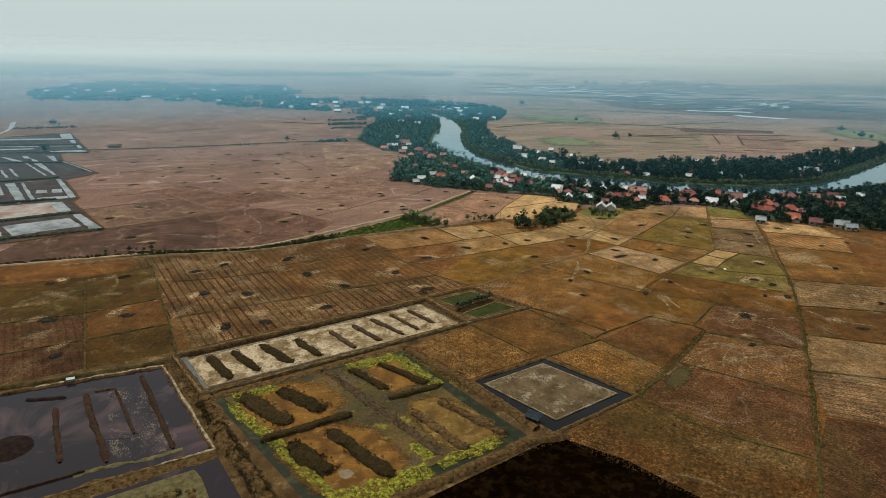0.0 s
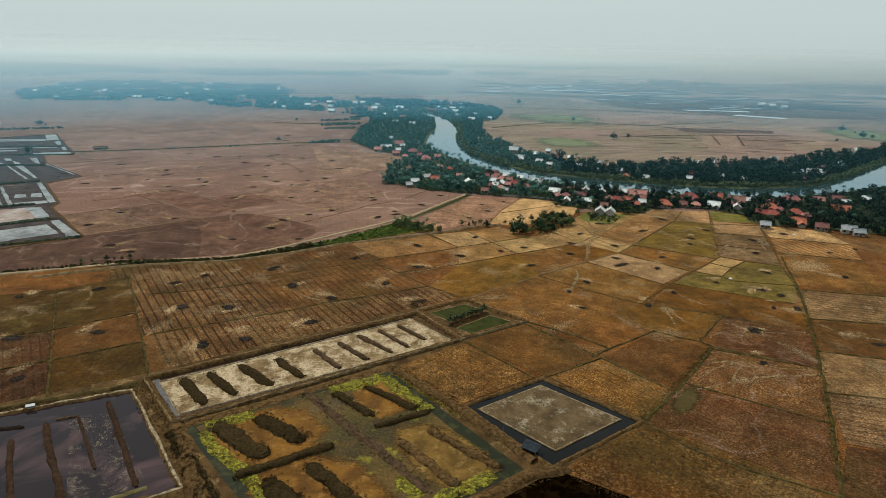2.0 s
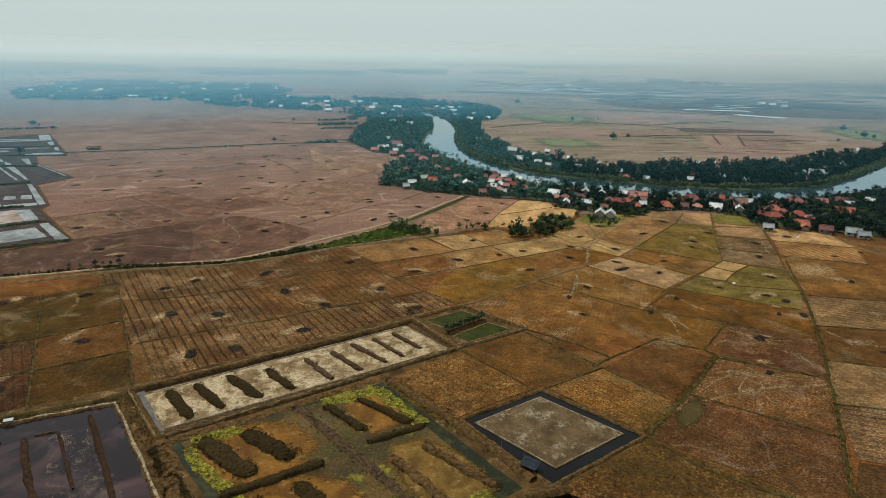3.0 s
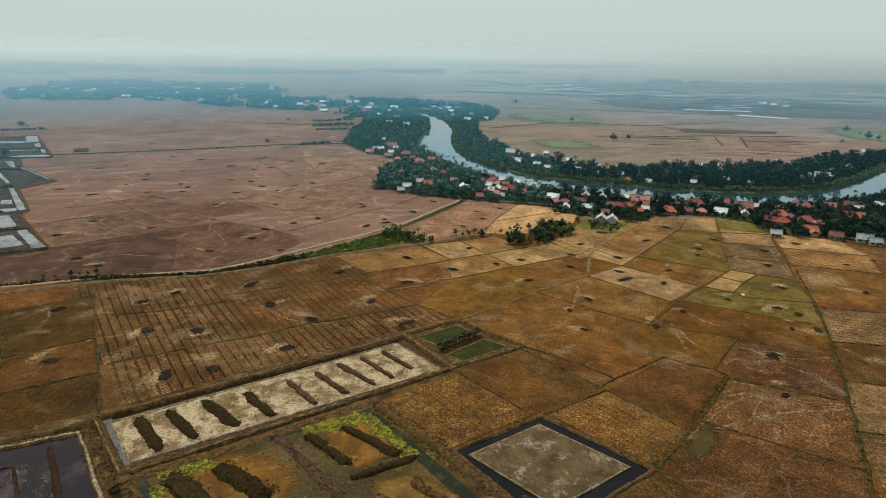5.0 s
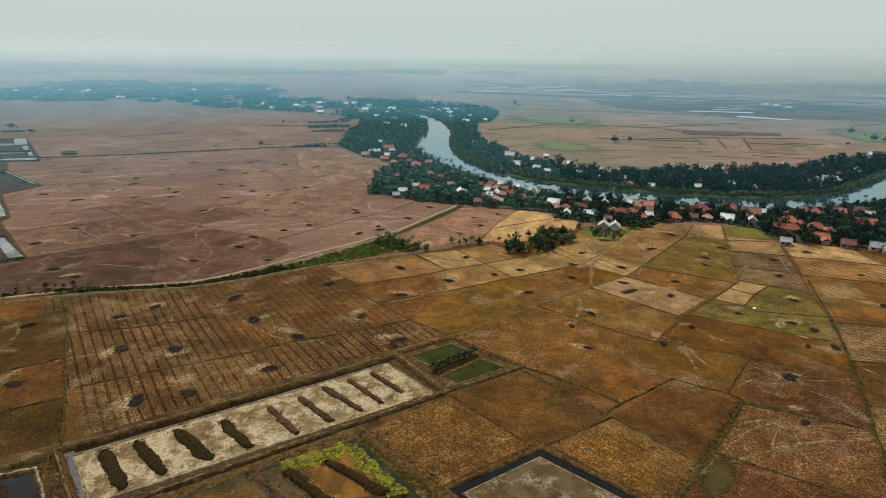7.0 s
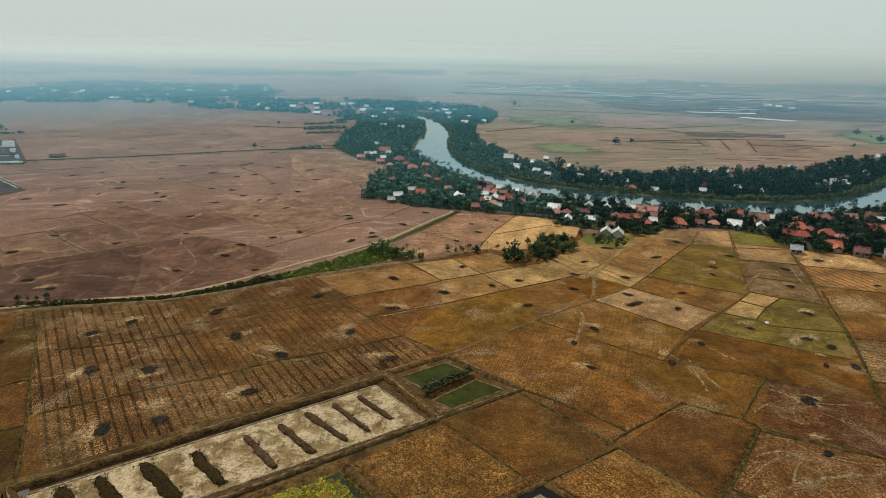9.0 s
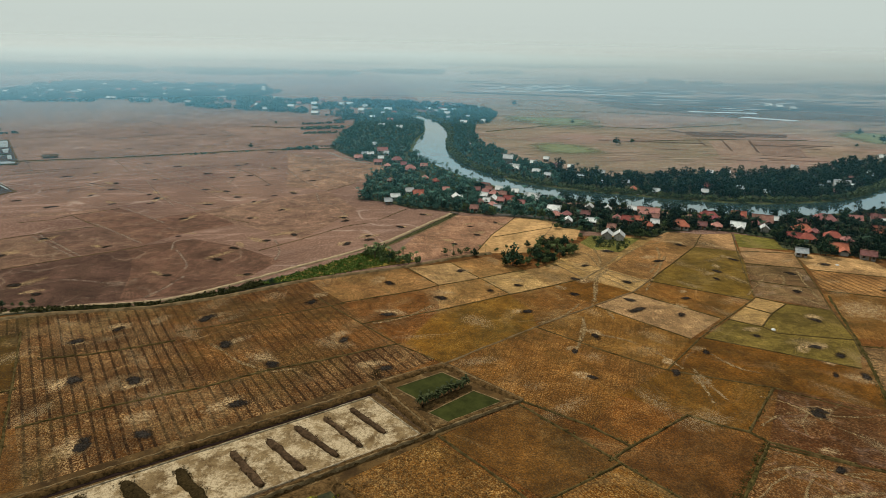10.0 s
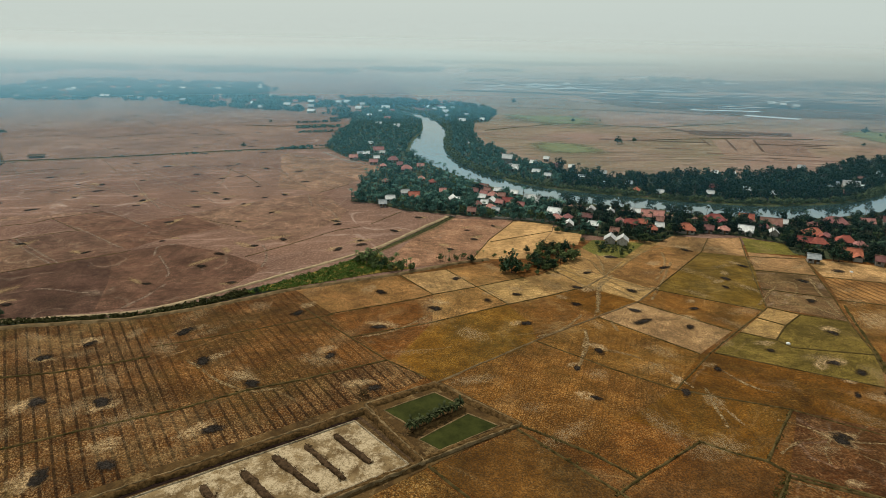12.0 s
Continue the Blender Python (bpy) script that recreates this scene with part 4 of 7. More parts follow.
def woods(name, places, kinds, words, category, gen, low=0.75, high=1.25, leaf=LEAF):
    """Many trees joined into one mesh."""
    vs, fs, ix, o = [], [], [], 0
    for x, y in places:
        trunk, crown = kinds[int(gen.integers(len(kinds)))]
        s, a = gen.uniform(low, high), gen.uniform(0, 6.3)
        rot = np.array(((math.cos(a), -math.sin(a), 0), (math.sin(a), math.cos(a), 0), (0, 0, 1))) * s
        for (v, f), m in ((trunk, 0), (crown, 1)):
            if v is None:
                continue
            vs.append(v @ rot.T + (x, y, 0))
            fs.append(f + o)
            ix.append(np.full(len(f), m))
            o += len(v)
    me = mesh_np(name, np.concatenate(vs), np.concatenate(fs), [BARK, leaf], np.concatenate(ix))
    return tagged(new(name, me), words, category, kind="stuff")

# ---- ponds in the foreground ----
def ring_of(pts, width, height, material, words, category="dike", name="dike"):
    return tagged(ridge(name, list(pts) + [pts[0]], width, height, material, jitter=0.45, step=1.2), words, category, kind="structure")


def bar(name, a, b, width, height, material, words, category="mud bank", tufts=0, leaf=None, gen=rng):
    """A narrow bank inside a pond, with scrub on it as a part."""
    ob = tagged(ridge(name, [a, b], width, height, material, jitter=0.4, step=0.8, z=0.15, flat=0.6, taper=width * 0.8), words, category)
    if tufts:
        pieces = []
        for _ in range(3 * tufts):
            s, w = gen.uniform(-0.01, 1.01), gen.normal(0, 0.24) * width
            d = Vector((b[0] - a[0], b[1] - a[1])).normalized()
            v, f = bush(gen, gen.uniform(0.15, 0.5), gen.uniform(0.6, 1.4), 22, 0.11)
            pieces.append((v + (a[0] + (b[0] - a[0]) * s - d.y * w, a[1] + (b[1] - a[1]) * s + d.x * w, height * 0.7), f))
        v, f = joined(pieces)
        sc = new("scrub", mesh_np("scrub", v, f, leaf or SCRUB))
        sc.parent = ob
        sc["kind"] = "stuff"
    return ob


def weeds(name, poly, count, gen, words, leaf, high=0.6, wide=1.6, leaves=10, size=0.3):
    pieces = []
    for x, y in scatter(poly, count, 0.5, gen):
        v, f = bush(gen, high * gen.uniform(0.5, 1.4), wide * gen.uniform(0.6, 1.3), leaves, size)
        pieces.append((v + (x, y, 0.15), f))
    v, f = joined(pieces)
    return tagged(new(name, mesh_np(name, v, f, leaf)), words, "weeds", kind="stuff")


def strip_between(a, b, width):
    d = Vector((b[0] - a[0], b[1] - a[1])).normalized()
    n = Vector((-d.y, d.x)) * width / 2
    return [(a[0] + n.x, a[1] + n.y), (b[0] + n.x, b[1] + n.y), (b[0] - n.x, b[1] - n.y), (a[0] - n.x, a[1] - n.y)]


def lerp2(a, b, t):
    return (a[0] + (b[0] - a[0]) * t, a[1] + (b[1] - a[1]) * t)


def dried_mud(name, dark, mid, pale, cover):
    """Dried pond mud: brown ground, whitish crust in patches, broken up finely."""
    k = Mat(name, 0.95, spec=0.05)
    col = k.mix(k.ramp(k.noise(0.16, 5, 0.7, warp=0.2), 0.38, 0.6), dark, mid)
    crust = k.mul(k.ramp(k.noise(0.13, 6, 0.8, warp=0.2), cover, cover + 0.1), k.ramp(k.noise(1.3, 5, 0.8), 0.38, 0.52, 0.25, 1.0))
    col = k.mix(crust, col, pale)
    g = k.noise(2.0, 5, 0.8)
    col = k.mix(k.ramp(g, 0.36, 0.48, 0.65, 0), col, (0.03, 0.02, 0.01))
    k.bump(g, 0.15, 0.7)
    return k.done(col)


SALT_FLOOR = dried_mud("drained_pond_floor", (0.1, 0.062, 0.028), (0.2, 0.136, 0.068), (0.4, 0.31, 0.195), 0.45)
MUD_ISLAND = dried_mud("dry_mud_island", (0.052, 0.034, 0.016), (0.105, 0.07, 0.035), (0.25, 0.2, 0.135), 0.53)
def orange_mud():
    k = Mat("orange_mud_floor", 0.9, spec=0.1)
    col = k.mix(k.ramp(k.noise(0.05, 5, 0.6, warp=0.6), 0.42, 0.58), (0.034, 0.026, 0.01), (0.085, 0.05, 0.014))
    col = k.mix(k.ramp(k.noise(0.06, 5, 0.65, warp=1.0, co=k.mapped(50)), 0.56, 0.66, 0, 0.4), col, (0.09, 0.07, 0.048))
    col = k.mix(k.ramp(k.noise(0.075, 5, 0.7, warp=0.5), 0.52, 0.6, 0, 0.7), col, (0.05, 0.042, 0.01))
    col = k.mix(k.mul(k.ramp(k.noise(0.1, 6, 0.75, co=k.mapped(-35)), 0.58, 0.65), k.ramp(k.noise(1.2, 5, 0.8), 0.42, 0.55, 0.15, 0.9)), col, (0.19, 0.165, 0.014))
    g = k.noise(2.0, 5, 0.8)
    col = k.mix(k.ramp(g, 0.52, 0.62, 0, 0.35), col, (0.2, 0.125, 0.05))
    col = k.mix(k.ramp(g, 0.36, 0.48, 0.65, 0), col, (0.02, 0.013, 0.005))
    k.bump(g, 0.2, 0.7)
    return k.done(col)


ORANGE_MUD = orange_mud()


def soft_mud(name, dark, mid, pale, ragged=0.4):
    """Mud that thins out raggedly towards the rim of its patch."""
    k = Mat(name, 0.9, spec=0.08)
    col = k.mix(k.ramp(k.noise(0.12, 5, 0.65, warp=0.4), 0.4, 0.6), dark, mid)
    col = k.mix(k.ramp(k.noise(0.3, 6, 0.75), 0.54, 0.68, 0, 0.7), col, pale)
    g = k.noise(2.0, 5, 0.8)
    col = k.mix(k.ramp(g, 0.36, 0.48, 0.5, 0), col, tuple(0.3 * c for c in dark))
    q = k.n.new("ShaderNodeAttribute")
    q.attribute_name = "cover"
    k.bump(g, 0.15, 0.6)
    return k.done(col, k.ramp(k.mul(q.outputs["Fac"], k.ramp(k.noise(ragged, 6, 0.8, co=k.mapped(-8, (1, 2.5, 1))), 0.3, 0.7, -0.4, 0.4), "ADD"), 0.2, 0.75))


def soft_patch(name, pts, z, material, words, category, inset=0.35, rounds=2):
    """A flat patch whose cover fades from its middle ring to its rim."""
    ring = [Vector(p) for p in soften(pts, rounds, True)]
    mid = sum(ring, Vector((0, 0))) / len(ring)
    inner = [p.lerp(mid, inset) for p in ring]
    n = len(ring)
    me = bpy.data.meshes.new(name)
    me.from_pydata([(p.x, p.y, z) for p in ring + inner], [], [(i, (i + 1) % n, n + (i + 1) % n, n + i) for i in range(n)] + [tuple(range(n, 2 * n))])
    me.attributes.new("cover", "FLOAT", "POINT").data.foreach_set("value", [0.0] * n + [1.0] * n)
    me.materials.append(material)
    me.update()
    if me.polygons[-1].normal.z < 0:
        me.flip_normals()
    return tagged(new(name, me), words, category, kind="structure")


ORANGE_BED = soft_mud("orange_pond_mud", (0.082, 0.037, 0.008), (0.165, 0.076, 0.013), (0.26, 0.14, 0.042))
OCHRE_BED = soft_mud("ochre_pond_mud", (0.08, 0.045, 0.011), (0.15, 0.083, 0.018), (0.26, 0.165, 0.056))

BANK_GROUND = dried_mud("bank_earth", (0.036, 0.02, 0.008), (0.09, 0.051, 0.018), (0.18, 0.115, 0.05), 0.54)
OLIVE_GRASS = plain("olive_grass", (0.035, 0.036, 0.01), (0.11, 0.1, 0.028), 0.3, bump=0)
DRY_GRASS = plain("dry_grass_tufts", (0.07, 0.042, 0.016), (0.19, 0.115, 0.05), 0.25, bump=0)
WET_GREY = plain("wet_grey_mud", (0.03, 0.026, 0.024), (0.075, 0.064, 0.058), 0.4, rough=0.45, spec=0.2, vary=0, bump=0)
WET = plain("wet_pale_mud", (0.14, 0.095, 0.05), (0.24, 0.175, 0.105), 0.5, rough=0.3, vary=0, bump=0)

tagged(polygon("bank_ground", [(-92, 183), (-9, 237), (14, 249), (37, 228), (11, 209), (-12, 190.5), (9, 169), (36, 187), (62, 162), (33, 138), (-30, 98), (-112, 95), (-170, 142)], 0.115, BANK_GROUND), "trodden dark earth and dry grass between the ponds", "ground", kind="structure")
# drained pale pond with low scrubby bars
W0, W1, W2, W3 = (-88, 180), (-6.5, 232), (9.5, 210.5), (-70, 158)
tagged(polygon("drained_pond", [(-83.7, 179.2), (-8.9, 228.2), (7.2, 209.8), (-70.6, 161.6)], 0.2, SALT_FLOOR, 0.2), "drained fish pond with pale cracked mud floor", "pond", kind="structure")
# first strip: ditch plus shade of the dike's inner slope, painted near black
for a, b, w, m in (((-86.4, 180.2), (-8.4, 230), 2.6, MUD_WET), ((-85.6, 180.2), (-70.6, 159.4), 2.9, WET_GREY), ((-71.8, 160.2), (7.2, 209.6), 1.2, MUD_DARK), ((-8, 229.6), (8.4, 210.6), 0.9, MUD_DARK)):
    LEVEL[0] += 0.0015
    tagged(polygon("ditch", strip_between(a, b, w), 0.13 + LEVEL[0] * 0.3, m), "narrow dark muddy ditch along the pond edge", "ditch", kind="structure")
ring_of([W0, W1, W2, W3], 2.4, 1.1, DIKE, "bare brown earth dike round the drained pond")
ring_of([(-83.4, 178.8), (-9.0, 227.6), (6.6, 209.9), (-70.2, 162.2)], 0.7, 0.45, DIKE_PALE, "thin pale crumbling edge of the drained pond floor", "rim", "rim")
ring_of([(-88.9, 180.3), (-6.6, 233), (10.4, 210.4), (-70.2, 157.2)], 0.8, 1.15, PATH_DULL, "pale trodden crest of the pond dike", "rim", "rim")
BARS = (((-77.3, 181), (-65.2, 167.4), 2.4), ((-70.4, 184.8), (-58.2, 172.2), 2.1), ((-62.4, 190), (-48.6, 178.2), 2.5), ((-51.4, 194.6), (-40.4, 183), 2.2), ((-40.6, 201.6), (-29.6, 189), 1.5), ((-33, 206.6), (-21.4, 194.8), 1.6), ((-27, 212.6), (-13.8, 200.2), 1.5), ((-20, 216.8), (-8.3, 204.2), 1.2), ((-13.3, 221.2), (-2.8, 210.2), 1.3))
for i, (a, b, w) in enumerate(BARS):
    bar("mud_bank", a, b, 1.45 * w, 0.6, SCRUB_BED if i < 4 else MUD_DARK, "low mud bank overgrown with dark scrub" if i < 4 else "thin crumbling mud bank with sparse brown scrub", tufts=54 if i < 4 else 32, leaf=SCRUB_OLIVE if i < 4 else SCRUB_BROWN)

# dark flooded pond
D0, D1, D2, D3 = (-89.5, 174), (-57.5, 132), (-112, 100), (-160, 142)
tagged(polygon("flooded_pond", [D0, D1, D2, D3], 0.16, POND), "dark flooded fish pond with muddy water", "pond", kind="structure")
ring_of([D0, D1, D2, D3], 1.9, 0.75, DIKE, "brown earth dike round the flooded pond")
tagged(ridge("mud_crest", [lerp2(D3, D0, 0.55), D0, D1, lerp2(D1, D2, 0.2)], 1.3, 0.85, DIKE_PALE, jitter=0.6, step=1.0), "pale bare mud crest along the pond dike", "dike", kind="structure")
ridge_d = tagged(ridge("dike", [(-88.5, 178), (-129, 160), (-175, 140)], 2.4, 0.9, BUND, jitter=0.5), "dark grassy dike behind the flooded pond", "dike", kind="structure")
for a, b, w in (((-93.5, 168), (-68.5, 132.5), 2.0), ((-98, 160.5), (-81.5, 138.5), 1.1), ((-105, 157), (-82.5, 126.5), 2.2), ((-109.5, 149.5), (-94, 126), 1.9), ((-86, 123), (-104, 112), 0.8), ((-124, 145), (-119, 139), 2.0)):
    bar("mud_bank", a, b, 0.85 * w, 0.45, MUD_BANK, "narrow bare mud bank standing in dark water")
bar("mud_bank", (-120, 153), (-109.5, 155), 1.6, 0.4, MUD_WET, "short dark mud bank standing in dark water", tufts=5, leaf=LEAF_DEEP)
bar("mud_bank", (-98, 160.5), (-103, 158.5), 0.8, 0.4, MUD_DARK, "thin mud bank joining two longer banks")


def mound(x, y, r, h, material, words):
    bm = bmesh.new()
    rings = []
    for k, (q, z) in enumerate(((1.0, 0.0), (0.8, 0.45), (0.5, 0.85), (0.2, 1.0))):
        rings.append([bm.verts.new((x + r * q * math.cos(a) * (1 + 0.22 * noise.noise((math.cos(a) + x, math.sin(a), k))), y + r * q * math.sin(a) * (1 + 0.22 * noise.noise((math.sin(a) + y, math.cos(a), k))), 0.12 + h * z)) for a in [i * math.tau / 18 for i in range(18)]])
    for lo, up in zip(rings, rings[1:]):
        for i in range(18):
            bm.faces.new((lo[i], lo[(i + 1) % 18], up[(i + 1) % 18], up[i]))
    bm.faces.new(rings[-1])
    return tagged(part("mud_mound", bm, material), words, "mound")


mound(-110, 131, 6.0, 0.7, MUD_WET, "rounded dark mud mound in the flooded pond")
tagged(ridge("pond_scum", soften([(-88, 121.5), (-80, 126), (-73, 128), (-66, 132.5)]), 1.6, 0.05, POND_SCUM, jitter=1.0, step=0.8, z=0.17, flat=0.9), "pale olive scum along the shallow pond edge", "pond scum", kind="structure")
tagged(ridge("dike", [(-57, 131), (-84, 115), (-112, 98)], 6.0, 0.55, DIKE, jitter=0.4), "low brown earth dike between two ponds", "dike", kind="structure")
tagged(ridge("dike", [(-67, 157.2), (-40, 173.5), (-13, 191.5)], 4.2, 0.5, DIKE, jitter=0.4), "low brown earth dike beside the weedy pond", "dike", kind="structure")

# pale silt showing through the shallow water
def silt_material():
    k = Mat("pale_silt", 0.6, spec=0.3)
    col = k.mix(k.ramp(k.noise(0.5, 5, 0.7), 0.4, 0.6), (0.08, 0.05, 0.036), (0.19, 0.135, 0.08))
    return k.done(col, k.mul(k.ramp(k.noise(0.2, 6, 0.85, warp=0.2), 0.5, 0.6), k.ramp(k.noise(1.2, 5, 0.8), 0.4, 0.55, 0.05, 0.5)))


tagged(polygon("silt", [(-99, 158), (-90, 163), (-66, 133), (-80, 127), (-84, 131)], 0.2, silt_material()), "pale silt patches in the shallow pond water", "silt", kind="structure")

# shed on the dike of the flooded pond
def small_shed(x, y, turn, w, d, h, roof, words, wall=None):
    top = new("shed")
    bm = bmesh.new()
    bmesh.ops.create_cube(bm, size=1, matrix=Matrix.Translation((0, 0, h / 2)) @ Matrix.Diagonal((w, d, h, 1)))
    part("wall", bm, wall or WALL_GREY, top)
    bm = bmesh.new()
    bmesh.ops.create_cube(bm, size=1, matrix=Matrix.Translation((0, 0, h + 0.15)) @ Matrix.Rotation(radians(8), 4, "X") @ Matrix.Diagonal((w * 1.3, d * 1.4, 0.12, 1)))
    part("roof", bm, roof, top)
    for s in (-1, 1):
        bm = bmesh.new()
        bmesh.ops.create_cube(bm, size=1, matrix=Matrix.Translation((s * w * 0.58, -d * 0.6, h * 0.48)) @ Matrix.Diagonal((0.12, 0.12, h * 0.96, 1)))
        part("post", bm, BARK, top)
    top.matrix_world = pose(x, y, 0.7, 0, 0, turn)
    return tagged(top, words, "shed")


WALL = plain("wall_plaster", (0.26, 0.22, 0.18), (0.46, 0.41, 0.35), 0.8, vary=0.4)
WALL_GREY = plain("wall_grey_boards", (0.16, 0.14, 0.12), (0.28, 0.25, 0.21), 1.5)


def roof_material(name, a, b, rough=0.85, metal=0.0, spacing=0.28, vary=0.22):
    k = Mat(name, rough, metal, 0.3)
    col = k.mix(k.ramp(k.noise(0.7, 5, 0.7), 0.35, 0.65), a, b)
    col = k.mix(k.ramp(k.noise(0.25, 4, 0.6), 0.5, 0.75, 0, 0.5), col, tuple(0.35 * x for x in a))
    k.bump(k.bands(spacing, k.co, 0.2), 0.06, 0.6)
    return k.done(k.vary(col, vary, 0.012))


ROOFS = {
    "red": roof_material("roof_clay_orange", (0.23, 0.056, 0.034), (0.38, 0.105, 0.066), vary=0.35),
    "pink": roof_material("roof_clay_faded", (0.25, 0.088, 0.074), (0.38, 0.165, 0.145), vary=0.4),
    "maroon": roof_material("roof_maroon", (0.2, 0.035, 0.035), (0.28, 0.06, 0.055)),
    "brown": roof_material("roof_clay_old_brown", (0.13, 0.052, 0.04), (0.24, 0.105, 0.085)),
    "white": roof_material("roof_white_sheet", (0.4, 0.4, 0.385), (0.62, 0.61, 0.585), 0.6, vary=0.35),
    "grey": roof_material("roof_grey_sheet", (0.16, 0.175, 0.185), (0.3, 0.31, 0.31), 0.5, 0.2),
}
ROOFS_WHITE = ROOFS["white"]
GLASS_DARK = plain("window_dark_glass", (0.015, 0.018, 0.02), (0.03, 0.034, 0.036), 1.0, rough=0.15, spec=0.5, vary=0, bump=0)
DOOR = plain("door_brown_wood", (0.1, 0.05, 0.025), (0.2, 0.11, 0.05), 1.0)
ROOF_WORDS = {"red": "orange clay tiled roof", "pink": "faded pinkish tiled roof", "maroon": "dark maroon roof", "brown": "old brown tiled roof", "white": "white sheet metal roof", "grey": "grey sheet metal roof"}


def box(bm, x, y, z, w, d, h):
    bmesh.ops.create_cube(bm, size=1, matrix=Matrix.Translation((x, y, z)) @ Matrix.Diagonal((w, d, h, 1)))


def house(x, y, turn, w, d, h, tone, hip=0.0, porch=False, wing=False):
    """A village house: plastered walls with gables, tiled roof with eaves and thickness, ridge cap, door, windows."""
    top = new("house")
    rise, eave = 0.4 * d, 0.65
    bm = bmesh.new()
    v = [bm.verts.new(c) for c in ((-w / 2, -d / 2, -0.1), (w / 2, -d / 2, -0.1), (w / 2, d / 2, -0.1), (-w / 2, d / 2, -0.1), (-w / 2, -d / 2, h), (w / 2, -d / 2, h), (w / 2, d / 2, h), (-w / 2, d / 2, h))]
    for a, b in ((0, 1), (1, 2), (2, 3), (3, 0)):
        bm.faces.new((v[a], v[b], v[b + 4], v[a + 4]))
    if hip == 0:
        for a, b, s in ((5, 6, 1), (7, 4, -1)):
            g = bm.verts.new((s * w / 2, 0, h + rise * 0.97))
            bm.faces.new((v[a], v[b], g))
    part("wall", bm, WALL, top)
    bm = bmesh.new()
    W, D, z0 = w / 2 + eave, d / 2 + eave, h - 0.25
    k = hip * D
    zr = h + rise + 0.1
    for dz in (0.14, 0.0):
        c = [bm.verts.new(p) for p in ((-W, -D, z0 + dz), (W, -D, z0 + dz), (W, D, z0 + dz), (-W, D, z0 + dz), (-W + k, 0, zr + dz), (W - k, 0, zr + dz))]
        bm.faces.new((c[0], c[1], c[5], c[4]))
        bm.faces.new((c[2], c[3], c[4], c[5]))
        if hip:
            bm.faces.new((c[1], c[2], c[5]))
            bm.faces.new((c[3], c[0], c[4]))
    bm.verts.ensure_lookup_table()
    for a, b in ((0, 1), (1, 2), (2, 3), (3, 0)):
        if hip or (a, b) in ((0, 1), (2, 3)):
            bm.faces.new((bm.verts[a], bm.verts[b], bm.verts[b + 6], bm.verts[a + 6]))
    roof = part("roof", bm, ROOFS[tone], top)
    bm = bmesh.new()
    box(bm, 0, 0, zr + 0.2, 2 * (W - k), 0.4, 0.22)
    part("ridge_cap", bm, ROOFS[tone], roof)
    for s in (-1, 1):
        bm = bmesh.new()
        box(bm, 0.12 * w, s * (d / 2 + 0.03), 1.0, 1.0, 0.1, 2.05)
        part("door", bm, DOOR, top)
        for f in (-0.3, 0.36):
            bm = bmesh.new()
            box(bm, f * w, s * (d / 2 + 0.03), 1.5, 1.3, 0.1, 1.2)
            win = part("window", bm, DOOR, top)
            bm = bmesh.new()
            box(bm, f * w, s * (d / 2 + 0.075), 1.5, 1.1, 0.04, 1.0)
            part("pane", bm, GLASS_DARK, win)
    if porch:
        bm = bmesh.new()
        box(bm, 0, -d / 2 - 1.3, h - 0.55, w * 0.9, 2.2, 0.14)
        part("porch_roof", bm, ROOFS[tone], top)
        for f in (-0.42, 0, 0.42):
            bm = bmesh.new()
            box(bm, f * w, -d / 2 - 2.2, (h - 0.6) / 2, 0.18, 0.18, h - 0.6)
            part("post", bm, WALL, top)
    if wing:
        ww, wd, wx, wy = 0.46 * w, 0.7 * d, 0.24 * w, -0.72 * d
        bm = bmesh.new()
        box(bm, wx, wy, h * 0.43, ww, wd, h * 0.86)
        part("wing_wall", bm, WALL, top)
        bm = bmesh.new()
        lo, hi, e = h * 0.86 - 0.2, h * 0.86 + 0.36 * ww, 0.6
        for dz in (0.14, 0.0):
            c = [bm.verts.new(p) for p in ((wx - ww / 2 - e, wy - wd / 2 - e, lo + dz), (wx, wy - wd / 2 - e, hi + dz), (wx + ww / 2 + e, wy - wd / 2 - e, lo + dz), (wx - ww / 2 - e, wy + wd * 0.75, lo + dz), (wx, wy + wd * 0.75, hi + dz), (wx + ww / 2 + e, wy + wd * 0.75, lo + dz))]
            bm.faces.new((c[0], c[1], c[4], c[3]))
            bm.faces.new((c[1], c[2], c[5], c[4]))
        bm.verts.ensure_lookup_table()
        for i, j in ((0, 1), (1, 2), (2, 5), (3, 0)):
            bm.faces.new((bm.verts[i], bm.verts[j], bm.verts[j + 6], bm.verts[i + 6]))
        part("wing_roof", bm, ROOFS[tone], top)
    top.matrix_world = pose(x, y, 0.05, 0, 0, turn)
    return tagged(top, ROOF_WORDS[tone] + " on a pale plastered village house", "house", "village houses")


TARP = plain("dark_blue_tarpaulin", (0.012, 0.016, 0.022), (0.04, 0.05, 0.06), 0.8, rough=0.6)
small_shed(-113, 163.5, 24, 1.8, 0.9, 0.6, ROOFS["grey"], "tiny pale-roofed pump shed on the pond dike")
small_shed(26.5, 148, -35, 3.4, 2.4, 1.1, TARP, "low guard shed under dark tarpaulin at the pond corner", SCRUB_BED)

# yellow weedy pond with four scrubby beds
Y0, Y1, Y2, Y3 = (-67, 156), (-13.5, 188), (24, 141), (-24, 107)
tagged(polygon("weedy_pond", [Y0, Y1, Y2, Y3], 0.12, CANAL), "shallow weedy fish pond with a dark ring canal", "pond", kind="structure")
